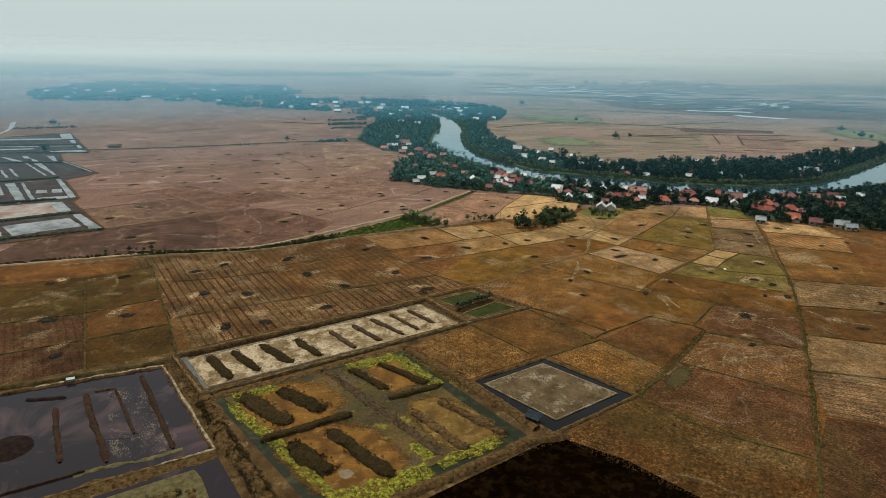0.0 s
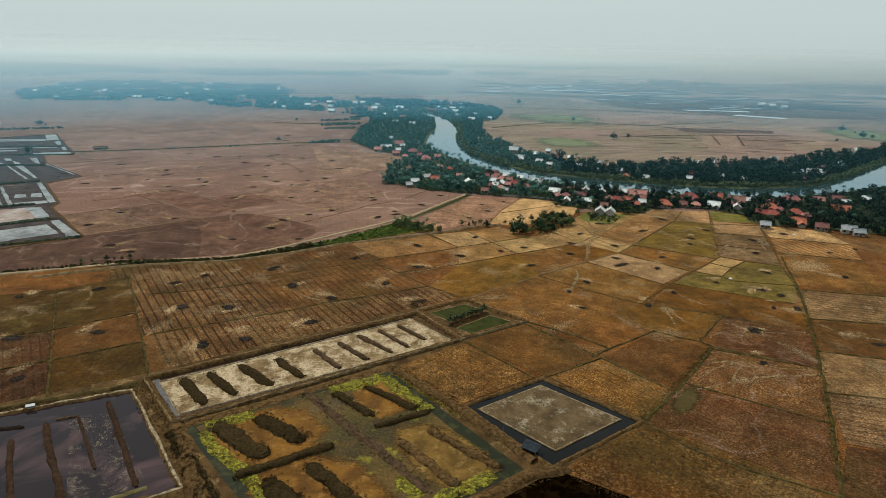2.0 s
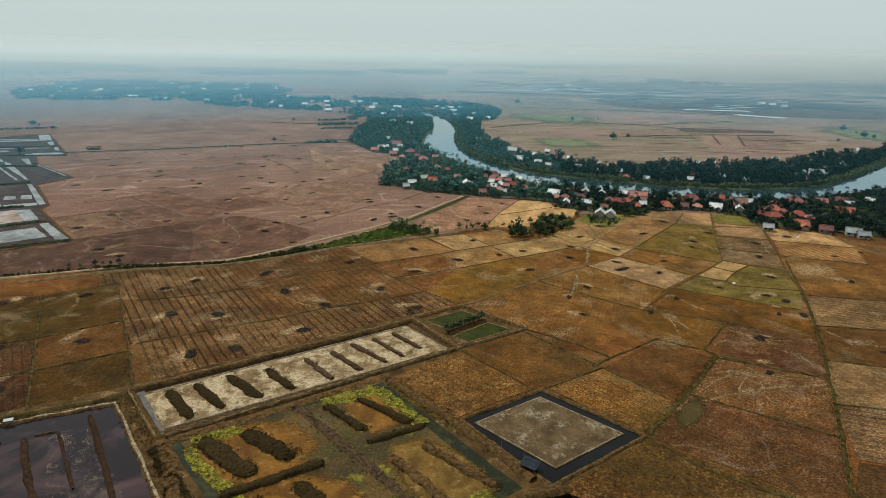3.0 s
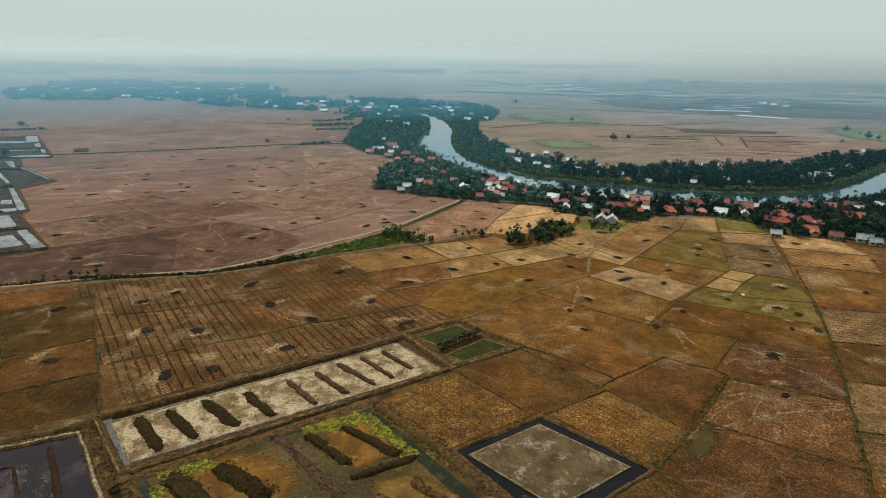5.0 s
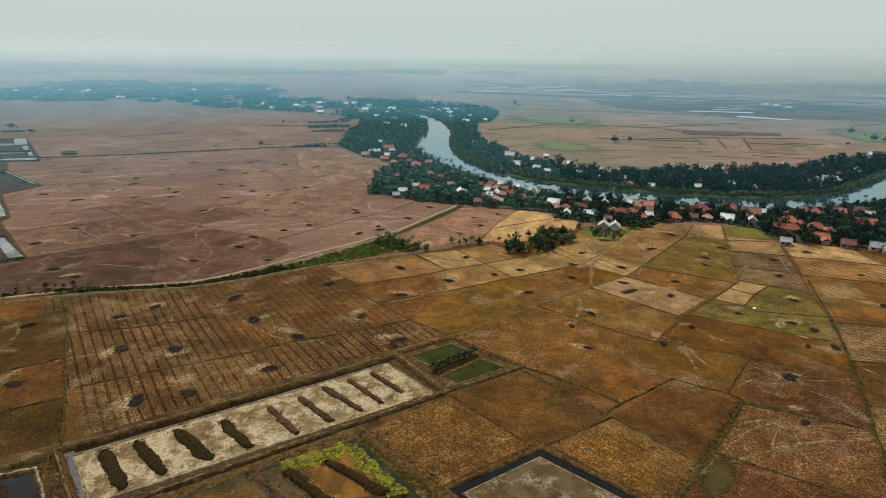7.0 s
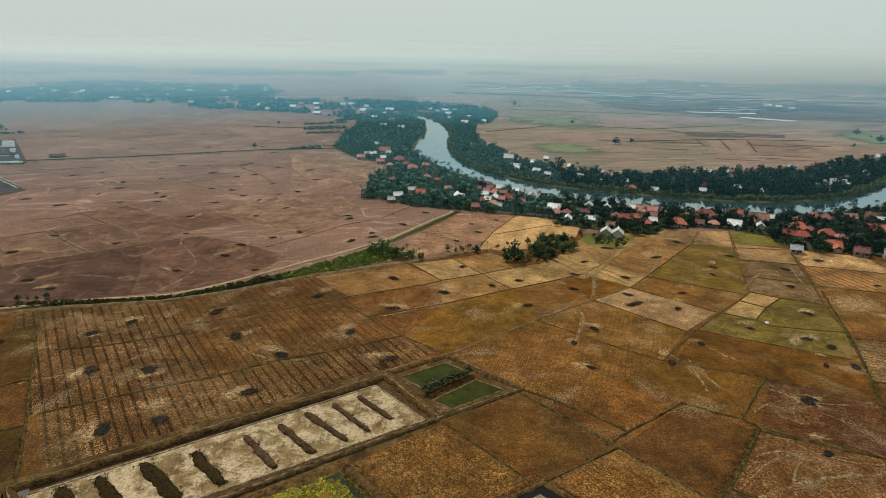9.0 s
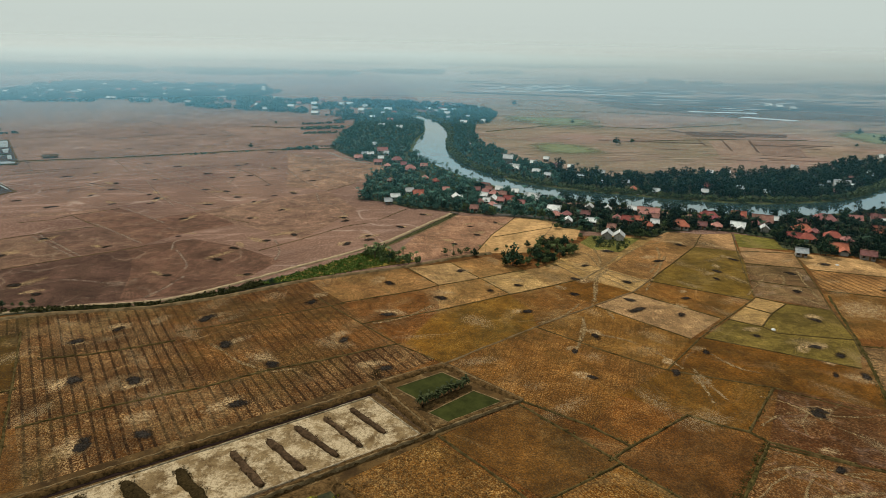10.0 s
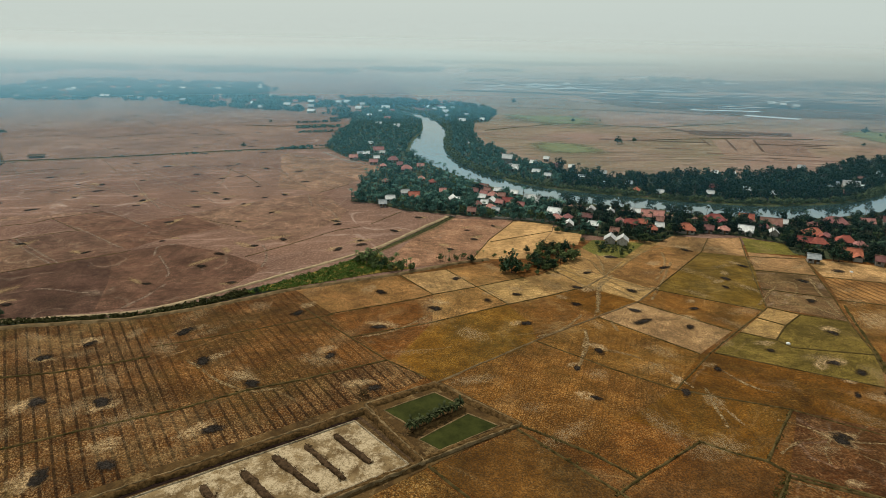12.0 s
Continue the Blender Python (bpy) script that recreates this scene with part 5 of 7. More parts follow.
tagged(polygon("pond_bed", [(-63.8, 156.2), (-15, 185.6), (18.5, 140.5), (-22.5, 114)], 0.3, ORANGE_MUD, 0.3), "orange-brown mud bed of the weedy pond", "pond bed", kind="structure")
tagged(ridge("dike", [(-70, 158), (-86 + 33, 131), (-30, 104)], 5.0, 1.0, DIKE, jitter=0.5), "scrubby earth dike between the ponds", "dike", kind="structure")
tagged(ridge("dike", [(-12.5, 189.5), (8, 168), (27, 144)], 3.4, 1.0, DIKE, jitter=0.4), "brown earth dike between two ponds", "dike", kind="structure")
tagged(ridge("dike", [(33, 141), (24, 137.5), (-4, 119), (-30, 101)], 4.0, 1.1, DIKE, jitter=0.4), "brown earth dike with a worn top path", "dike", kind="structure")
for a, b, w in (((-58.5, 158), (-41.5, 143.5), 5.0), ((-48, 161.5), (-33, 150.5), 4.6), ((-39, 135.5), (-26, 124), 4.6), ((-30, 141.5), (-11, 123), 3.8), ((-20, 178), (-4, 166.5), 2.6), ((-29, 174), (-16, 162.5), 2.4)):
    bar("scrub_bed", a, b, w * 1.3, 0.8, SCRUB_BED, "long raised bed covered in dark brown scrub", "scrub bed", tufts=int(20 * w))
bar("scrub_bed", (-47, 136), (-25, 149), 3.2, 1.0, SCRUB_BED, "raised cross bed covered in dense dark scrub", "scrub bed", tufts=60)
bar("scrub_bed", (-15, 157.5), (0, 165.5), 2.4, 0.9, SCRUB_BED, "raised cross bed covered in dense dark scrub", "scrub bed", tufts=36)
for a, b in (((-8.5, 151.5), (7.5, 134.5)), ((-0.5, 157), (18, 141))):
    bar("mud_bank", a, b, 3.2, 0.8, DIKE, "long bare reddish mud bank in the pond", tufts=40, leaf=SCRUB_BROWN)
for pts, m in (([(-66, 157), (-38, 172), (-22, 151), (-47, 134)], ORANGE_BED), ([(-51, 138), (-22, 151), (0, 123), (-23, 108)], ORANGE_BED), ([(-27, 179), (-13, 185), (-1, 168), (-18, 157)], ORANGE_BED), ([(-15, 155), (1, 164), (22, 141), (5, 127)], OCHRE_BED)):
    LEVEL[0] += 0.002
    soft_patch("mud_patch", pts, 0.28 + LEVEL[0] * 0.2, m, "orange-brown mud showing between the scrub beds", "mud patch", 0.3, 1)
bar("scrub_bed", (-37.5, 174), (1, 132), 3.2, 0.35, MUD_DARK, "bushy dividing bank across the weedy pond", "scrub bed", tufts=80, leaf=SCRUB_GREEN)
for a, b, w, n in (((-61, 154), (-23, 115), 2.4, 200), ((-61, 156.5), (-50, 163), 3.0, 70), ((-30, 175), (-15, 184), 4.0, 150), ((-15, 184), (0, 166), 3.2, 190), ((-22, 114.5), (-2, 126.5), 4.5, 170), ((0, 128), (16, 139), 2.6, 90), ((-6, 138), (-1, 131), 4.0, 70), ((-16, 163), (-28, 174), 2.0, 60)):
    weeds("pond_weed", strip_between(a, b, w), 2 * n, rng, "bright yellow-green weed along the pond edge", SCRUB_YELLOW, 0.28, 1.4, 13, 0.11)
    LEVEL[0] += 0.002
    tagged(ridge("weed_mat", [a, b], w * 1.5, 0.12, WEED_MAT, jitter=0.5, step=1.0, z=0.2 + LEVEL[0] * 0.2, flat=0.9), "yellow-green weed mat along the pond edge", "weed mat", kind="structure")
weeds("canal_weed", strip_between((-12.5, 187), (9, 163), 2.2), 120, rng, "bright green weed floating in the canal", SCRUB_YELLOW, 0.3, 1.4, 8, 0.16)
weeds("dike_scrub", strip_between((-69, 154), (-33, 106), 3.4), 560, rng, "dark bushes along the dike between ponds", SCRUB_OLIVE, 1.1, 2.0, 34, 0.22)

# lower pond at the edge of the weedy one
Q0 = [(-56, 129.5), (-38, 105), (-60, 84), (-106, 97)]
tagged(polygon("lower_pond", Q0, 0.14, POND), "dark water of a smaller lower pond", "pond", kind="structure")
tagged(polygon("weed_mat", [(-60, 124.5), (-57, 121.5), (-49, 109), (-66, 96), (-92, 104)], 0.22, POND_SCUM, 0.1), "mat of yellowish weed in the lower pond", "weed mat", kind="structure")
bar("scrub_bed", (-78, 107), (-60, 116), 3.0, 0.6, BUND, "scrubby bed in the lower pond", "scrub bed", tufts=40)
bar("scrub_bed", (-58, 117), (-50, 106), 1.4, 0.5, DIKE, "narrow mud bed in the lower pond", "scrub bed", tufts=10)

for a, b, w, n in ((W3, W2, 2.6, 260), (W1, W2, 2.2, 60), ((-12, 188), (27, 144), 2.6, 200), ((24, 137.5), (-30, 101), 3.0, 260), ((-88, 176.5), (-57, 134.5), 1.8, 130), ((-86, 177), (-68, 154), 3.5, 120), ((-57, 131), (-88, 112), 2.2, 110), ((-89, 176.5), (-128, 159), 2.6, 150), ((9, 169), (35, 186), 1.6, 80), ((36, 186), (60.5, 162), 1.6, 90), ((-12, 190.5), (8, 170.5), 3.0, 90)):
    weeds("dike_grass", strip_between(a, b, w), n, rng, "dry brown grass tufts on the pond dike", DRY_GRASS, 0.55, 1.0, 9, 0.16)
for a, b, n in ((D0, D1, 60), (W0, W1, 80)):
    weeds("dike_grass", strip_between(a, b, 1.6), n, rng, "dark dry grass tufts on the pond dike", SCRUB, 0.5, 1.0, 9, 0.16)
tagged(polygon("puddle", soften([(-25, 124), (-23, 126), (-20.5, 124.5), (-21, 123), (-22.5, 121.5)], 2, True), 0.315, WET), "small pale puddle on the pond bed", "puddle", kind="structure")

for a, b, w, n in (((33, 141), (62, 118.5), 3.0, 120), ((62, 118.5), (72, 108), 3.0, 40), ((30, 139), (-5, 117), 2.5, 90)):
    weeds("dry_grass", strip_between(a, b, w), n, rng, "ragged dry grass at the edge of the burnt field", DRY_GRASS, 0.4, 1.2, 10, 0.11)
for poly, n in (([(36, 142), (60.5, 160), (97, 133), (83, 107), (70, 111), (62, 119.5), (48, 133)], 700), ([(-12.5, 191), (10.5, 207), (31.5, 186), (8.5, 170)], 450), ([(112, 151), (126, 147.5), (158, 139), (154, 118), (86, 106), (101, 136)], 350)):
    weeds("grass_tuft", poly, n, rng, "dry brown grass tufts across the fallow field", DRY_GRASS, 0.35, 1.5, 9, 0.13)

for line, n in ((((98.5, 207), (60.5, 162.5)), 420), (((160.5, 262.5), (134, 203)), 160), (((134, 203), (101, 137.5)), 260)):
    weeds("bund_grass", strip_between(line[0], line[1], 2.6), n, rng, "olive green grass spreading along a wide bund", OLIVE_GRASS, 0.3, 1.5, 10, 0.13)
GREEN_PATCH = soft_mud("green_weed_patch", (0.034, 0.024, 0.008), (0.054, 0.038, 0.011), (0.1, 0.066, 0.024))
soft_patch("weed_patch", [(67.5, 169), (78, 181.5), (84, 185), (85, 177), (76, 166), (70, 163.5)], 0.2, GREEN_PATCH, "low green weeds spreading from the field bund", "weeds", 0.6, 1)
# grass tufts along the field bunds
tuft_rng = np.random.default_rng(41)
for line in BUND_LINES:
    pieces = []
    for q in resample(line, 0.9):
        if tuft_rng.uniform() < 0.58 + 0.4 * noise.noise((q.x * 0.06, q.y * 0.06, 1.0)):
            continue
        v, f = bush(tuft_rng, tuft_rng.uniform(0.25, 0.7), tuft_rng.uniform(0.5, 1.5), 9, 0.17)
        pieces.append((v + (q.x + tuft_rng.uniform(-0.7, 0.7), q.y + tuft_rng.uniform(-0.7, 0.7), 0.2), f))
    if pieces:
        v, f = joined(pieces)
        tagged(new("bund_grass", mesh_np("bund_grass", v, f, BUND_TUFT)), "rank dry grass tufts along a field bund", "grass", kind="stuff")

# square pond with a dry island
S0, S1, S2, S3 = (9.5, 168.5), (35.5, 185), (60, 162), (31, 141.5)
tagged(polygon("square_pond", [S0, S1, S2, S3], 0.14, POND_DEEP), "square pond with a ring of dark water", "pond", kind="structure")
tagged(polygon("dry_island", [(13.5, 167), (34, 181), (54.5, 163), (33, 148)], 0.35, MUD_ISLAND, 0.3), "flat dry grey mud island in the square pond", "island", kind="structure")
ring_of([(14.1, 167), (34, 180.5), (53.9, 163), (33, 148.6)], 0.5, 0.4, DIKE_PALE, "thin pale rim round the dry island", "rim", "rim")
ring_of([S0, S1, S2, S3], 1.6, 0.7, DIKE, "low brown dike round the square pond")

def dead_tree(gen, high):
    bits = [stem((0, 0, -0.2), (0.1, 0, high * 0.5), 0.09, 0.06), stem((0.1, 0, high * 0.5), (-0.05, 0.1, high), 0.06, 0.02)]
    for i in range(9):
        z, a, r = high * gen.uniform(0.35, 0.9), gen.uniform(0, 6.3), high * gen.uniform(0.12, 0.3)
        bits.append(stem((0.05, 0, z), (r * math.cos(a), r * math.sin(a), z + r * gen.uniform(0.3, 1.0)), 0.035, 0.012, 4))
    v, f = joined(bits)
    return mesh_np("bare_tree", v, f, DEAD)


for (x, y), h in (((-37, 171), 4.0), ((-12, 146), 4.2), ((6.5, 133), 3.6), ((-31, 166), 3.0), ((-22, 157), 2.8), ((-9, 141), 2.6), ((-45, 133), 2.6)):
    ob = tagged(new("bare_tree", dead_tree(rng, h)), "bare dead young tree standing in the weedy pond", "dead tree")
    ob.location = (x, y, 0.4)
for x, y, h in ((20, 155, 4.5), (25, 149.5, 3.5), (-83, 150, 1.5), (-113, 165, 2.2), (-52, 128, 2.4)):
    v, f = stem((0, 0, -0.2), (0.08, 0.03, h), 0.07, 0.05, 6)
    ob = tagged(new("wooden_pole", mesh_np("wooden_pole", v, f, DEAD)), "thin weathered wooden pole on the pond dike", "pole")
    ob.location = (x, y, 0.6)

# green pond with a row of banana plants
G0, G1, G2, G3 = (-6, 235), (12.5, 246.5), (35, 227), (10, 211.5)
tagged(polygon("pond_floor", [G0, G1, G2, G3], 0.1, TONE["olivestraw"], 0.1), "bare straw-coloured floor round two small pools", "pond floor", kind="structure")
tagged(polygon("pool", [(-1.6, 233), (12.6, 242.6), (19.4, 237), (6, 226)], 0.16, ALGAE), "small pool covered in dull green algae", "pool", kind="structure")
tagged(polygon("pool", [(8.6, 220), (22, 232), (30.2, 226.4), (14.2, 215.6)], 0.16, ALGAE), "small pool covered in dull green algae", "pool", kind="structure")
ring_of([G0, G1, G2, G3], 2.2, 1.0, DIKE, "dark grassy dike round the two green pools")
for poly in ([(-1.6, 233), (12.6, 242.6), (19.4, 237), (6, 226)], [(8.6, 220), (22, 232), (30.2, 226.4), (14.2, 215.6)]):
    ring_of(poly, 0.55, 0.3, PATH_DULL, "dry bare mud edge of a small pool", "rim", "rim")
ring_of([(-7, 235.2), (12.6, 247.6), (36.2, 227), (10, 210.4)], 0.8, 0.9, PATH_DULL, "pale trodden crest of the dike", "rim", "rim")
bar("bank", (7, 222.6), (21, 234.4), 2.0, 0.5, DIKE, "earth bank between the two green pools", "bank")


def banana(gen, high):
    vs, fs = [], []
    for i in range(9):
        a, up, ln, prev = i * 2.4 + gen.uniform(0, 0.5), gen.uniform(0.5, 1.4), gen.uniform(1.6, 2.4), len(vs)
        out, side = np.array((math.cos(a), math.sin(a), 0)), np.array((-math.sin(a), math.cos(a), 0))
        for j, s in enumerate((0, 0.4, 0.75, 1.0)):
            c = out * ln * s * 0.8 + (0, 0, high * 0.55 + ln * (up * s - 0.9 * s * s))
            w = (0.08, 0.34, 0.3, 0.05)[j]
            vs += [c - side * w, c - (0, 0, 0.06), c + side * w]
            if j:
                o = prev + 3 * (j - 1)
                fs += [(o, o + 1, o + 4, o + 3), (o + 1, o + 2, o + 5, o + 4)]
    return stem((0, 0, -0.1), (0, 0, high * 0.6), 0.14, 0.1), (np.array(vs), np.array(fs))


banana_plant = tree_thing("banana_plant", *banana(rng, 3.2), BANANA, "green banana plant with broad ragged leaves on the pond bank", "banana plant", ("stem", "leaves"))
tagged(banana_plant, group="banana plants on the pond bank")
banana_plant.matrix_world = pose(6.5, 225, 0.5)
for i in range(26):
    x, y = lerp2((6.6, 223.4), (20.8, 235.4), (i + 0.6) / 26)
    m = pose(x + rng.uniform(-0.8, 0.8), y + rng.uniform(-0.8, 0.8), 0.5, 0, 0, rng.uniform(0, 360)) @ Matrix.Scale(rng.uniform(0.7, 1.15), 4)
    copy_thing(banana_plant, m)
v, f = bush(rng, 2.6, 3.4, 170, 0.22)
lone_bush = tagged(new("bush", mesh_np("bush", v, f, SCRUB_OLIVE)), "ragged dry olive bush beside the pond dike", "bush")
lone_bush.location = (-8, 239.5, 0.1)

# ---- irrigation canal with weeds ----
tagged(polygon("canal", soften([(-300, 228), (-215, 262), (-150, 284), (-118, 287.5), (-98, 292.5), (-83, 303), (-66, 318), (-48, 332), (-30, 352), (-18, 369), (-3, 394), (10.5, 417), (20.5, 433.5), (22, 431.5), (12.3, 412.5), (-1, 391.5), (-15, 369), (-24, 348), (-42, 325), (-62, 312), (-80, 300), (-96, 290.5), (-118, 285.8), (-150, 281), (-215, 258.5), (-300, 224)], 1, True), 0.1, CANAL), "narrow irrigation canal between dikes", "canal", kind="structure")
tagged(polygon("weed_bed", [(-66, 314), (-48, 333), (-28, 353.5), (-17, 368), (-8, 352), (2, 346), (-12, 340), (-30, 331), (-50, 320)], 0.2, TONE["green"], 0.1), "green weedy ground along the canal", "weeds", kind="structure")
tagged(polygon("weed_bed", [(-18.5, 368.5), (-9.5, 382), (-1.8, 395), (11, 417), (20.5, 433.5), (22.2, 431), (12.6, 412), (-0.4, 391.4), (-9, 378.5), (-15, 368)], 0.18, CANAL_GRASS), "dark green weeds choking the narrow canal", "weeds", kind="structure")
weeds("canal_weed", [(-66, 313), (-48, 333), (-28, 354), (-16, 364), (-8, 346), (-28, 331), (-50, 319.5)], 620, rng, "bright green water weed choking the canal", WEED_GREEN, 0.9, 2.4, 22, 0.26)
weeds("canal_scrub", [(-300, 230), (-215, 263.5), (-150, 285.5), (-150, 282), (-215, 259), (-300, 225)], 380, rng, "dark green scrub along the canal", CANAL_GRASS, 0.7, 1.5, 10, 0.35)
weeds("canal_scrub", [(-150, 285.5), (-118, 289.5), (-97, 294), (-80, 306), (-66, 318), (-62, 314), (-80, 299), (-96, 291), (-118, 286), (-150, 282)], 420, rng, "dark green scrub along the canal", CANAL_GRASS, 0.9, 1.7, 12, 0.4)
weeds("canal_scrub", [(-18, 368.5), (-9.2, 382), (-1.8, 394.8), (10.8, 416.8), (20.3, 433.3), (22, 431), (12.4, 412), (-0.6, 391.6), (-9, 378.8), (-15, 368.2)], 160, rng, "low green scrub along the canal", CANAL_GRASS, 0.35, 0.9, 8, 0.2)

# ---- burnt straw heaps with pale litter ----
def patch_material(name, a, b, inner, soft, speckled=False, strength=0.66, rim=None):
    """A patch with ragged, fading edges."""
    k = Mat(name, 0.97, spec=0.02)
    col = k.mix(k.ramp(k.noise(1.1, 4, 0.7), 0.35, 0.7), a, b)
    g = k.n.new("ShaderNodeTexGradient")
    g.gradient_type = "SPHERICAL"
    q = k.n.new("ShaderNodeMapping")
    q.inputs["Scale"].default_value = (0.2, 0.2, 0.0)
    k.l.new(k.co, q.inputs[0])
    k.l.new(q.outputs[0], g.inputs[0])
    place = k.n.new("ShaderNodeNewGeometry").outputs["Position"]
    edge = k.mul(g.outputs[1], k.ramp(k.noise(0.35, 5, 0.7, co=place), 0.25, 0.75, -0.42, 0.42), "ADD")
    alpha = k.ramp(edge, inner, inner + soft)
    if rim:
        col = k.mix(k.ramp(edge, inner + 0.15 * soft, inner + 0.7 * soft), rim, col)
    if speckled:
        alpha = k.mul(alpha, k.ramp(k.noise(1.3, 5, 0.8, co=place), 0.42, 0.58, 0.05, strength))
    else:
        alpha = k.mul(alpha, k.ramp(k.noise(1.8, 4, 0.7, co=place), 0.3, 0.5, 0.6, 1.0))
    return k.done(k.vary(col, 0.3), alpha)


ASH = patch_material("straw_ash", (0.006, 0.005, 0.004), (0.034, 0.027, 0.022), 0.2, 0.42, rim=(0.055, 0.032, 0.016))
LITTER = patch_material("straw_litter", (0.3, 0.195, 0.095), (0.46, 0.32, 0.175), 0.1, 0.5, True)
LITTER_THIN = patch_material("straw_litter_thin", (0.28, 0.19, 0.1), (0.42, 0.3, 0.17), 0.05, 0.8, True, 0.36)


def patch_mesh(name, material, h):
    bm = bmesh.new()
    mid = bm.verts.new((0, 0, h))
    rings = [[bm.verts.new((5 * q * math.cos(a), 5 * q * math.sin(a), h * (1 - q))) for a in [i * math.tau / 20 for i in range(20)]] for q in (0.5, 1.0)]
    for i in range(20):
        j = (i + 1) % 20
        bm.faces.new((mid, rings[0][i], rings[0][j]))
        bm.faces.new((rings[0][i], rings[1][i], rings[1][j], rings[0][j]))
    return part(name, bm, material)


SPOTS = [(-112.5, 260), (-103, 269.5), (-99, 234.5), (-81, 235), (-75, 279.5), (-61.5, 259), (-42, 245.5), (-46, 223), (-66.5, 208.5), (-79.5, 204), (-39.5, 296), (-21.5, 264), (-5.5, 244.5), (-8, 285.5), (-10, 317.5), (12.5, 302), (68, 269), (58, 258), (60.5, 240.5), (106.5, 289), (114.5, 305.5), (90.5, 303), (95, 323), (118.5, 351.5), (139, 378), (137.5, 328.5), (142, 339), (157.5, 355.5), (103.5, 258.5), (88, 244.5), (127.5, 271.5), (157.5, 285.5), (139.5, 244), (149.5, 257.5), (122, 223.5), (144.5, 263.5), (176, 337), (166.5, 314.5)]
SPOTS += [(200, 350.5), (72.5, 326), (46, 317), (46, 290), (33.5, 310.5), (21.5, 334), (81, 343.5), (97.5, 365.5), (68.5, 308.5), (44.5, 415), (32.5, 390), (29, 406), (19.5, 373.5), (1.5, 430), (-10.5, 403), (-26.5, 385), (-36, 371), (-45, 420)]
SPOTS += [(-168, 242), (-141, 251.5), (-146.5, 206), (-120, 212), (-127.5, 179.5), (120.5, 222), (112, 197.5), (149, 243.5), (207, 317.5), (192.5, 281.5), (185.5, 238), (161.5, 212.5), (224.5, 324)]
SPOTS_FAR = [(-166, 309), (-151, 300), (-196.5, 344.5), (-191.5, 371.5), (-154, 360.5), (-126, 379.5), (-93.5, 344.5), (-108.5, 323), (-74, 325.5), (-91, 361.5), (-78, 374.5), (-66.5, 385.5), (-85.5, 436), (-99, 416), (-108, 455), (-134, 446), (-136.5, 413), (-122, 466), (-134.5, 482), (-88.5, 480), (-198, 515), (-181.5, 568), (-145.5, 526), (-150.5, 581), (-123.5, 565), (-181.5, 469), (-172.5, 459), (-217.5, 463), (-193, 443), (-251.5, 533), (-219, 500), (-43, 414), (-25.5, 378.5)]
ash, litter = patch_mesh("burnt_patch", ASH, 0.25), patch_mesh("straw_litter", LITTER, 0.1)
tagged(ash, "round heap of black burnt straw ash on the field", "ash heap", "burnt straw heaps")
tagged(litter, "pale scatter of threshed straw beside an ash heap", "straw", "straw scatters")
spot_rng = np.random.default_rng(3)
first = True
for (x, y), grow in [(p, 1.0) for p in SPOTS] + [(p, 1.01) for p in SPOTS_FAR]:
    zed = 0.19 if grow == 1.0 else 0.05
    a, s = spot_rng.uniform(0, 360), spot_rng.uniform(0.62, 1.02) * (0.8 if y > 330 or grow > 1 else 1.0 if x < 0 else 0.72)
    m1 = pose(x, y, zed, 0, 0, a) @ Matrix.Diagonal((s * 1.2, s * spot_rng.uniform(0.6, 0.9), 1, 1))
    dx, dy = spot_rng.uniform(-6, 4), spot_rng.uniform(-2, 8)
    far = 1.0 if grow == 1.0 else 1.5
    m2 = pose(x + dx, y + dy, zed - 0.01, 0, 0, spot_rng.uniform(-60, 80)) @ Matrix.Diagonal((far * s * spot_rng.uniform(1.0, 2.2), s * spot_rng.uniform(0.6, 1.2), 1, 1))
    if first:
        ash.matrix_world, litter.matrix_world, first = m1, m2, False
    else:
        for src, m in ((ash, m1), (litter, m2)):
            ob = src.copy()
            scene.collection.objects.link(ob)
            ob.matrix_world = m
plain_spots = scatter([(-300, 400), (-60, 470), (-100, 640), (-150, 900), (-520, 950), (-420, 640)], 80, 28, spot_rng)
for x, y in plain_spots:
    for src, z in ((ash, 0.03), (litter, 0.02)):
        if src is litter and spot_rng.uniform() < 0.5:
            continue
        ob = src.copy()
        scene.collection.objects.link(ob)
        s = spot_rng.uniform(0.5, 0.95)
        ob.matrix_world = pose(x + (3 if src is litter else 0), y + (6 if src is litter else 0), z, 0, 0, spot_rng.uniform(-20, 40)) @ Matrix.Diagonal((s * 1.3, s * 0.7, 1, 1))

# straw strewn thinly over the cut fields
thin_litter = None
for x, y in scatter([(-170, 250), (-100, 288), (-20, 330), (30, 350), (150, 385), (200, 360), (215, 240), (170, 170), (75, 175), (15, 250), (-20, 240), (-110, 185), (-170, 200)], 70, 12, spot_rng):
    if thin_litter is None:
        thin_litter = tagged(patch_mesh("straw_litter", LITTER_THIN, 0.06), "thin pale scatter of straw on a cut field", "straw", "straw scatters")
        ob = thin_litter
    else:
        ob = thin_litter.copy()
        scene.collection.objects.link(ob)
    turn = (-34 if x < 0 else 25) + float(spot_rng.choice((0, 90))) + spot_rng.uniform(-20, 20)
    ob.matrix_world = pose(x, y, 0.17, 0, 0, turn) @ Matrix.Diagonal((spot_rng.uniform(1.0, 2.6), spot_rng.uniform(0.5, 1.2), 1, 1))

straw_heap = litter.copy()
scene.collection.objects.link(straw_heap)
straw_heap.matrix_world = pose(94.5, 240, 0.2) @ Matrix.Diagonal((0.75, 1.0, 2, 1))
tagged(straw_heap, "round pale heap of threshed straw on the field")
straw_trail = litter.copy()
scene.collection.objects.link(straw_trail)
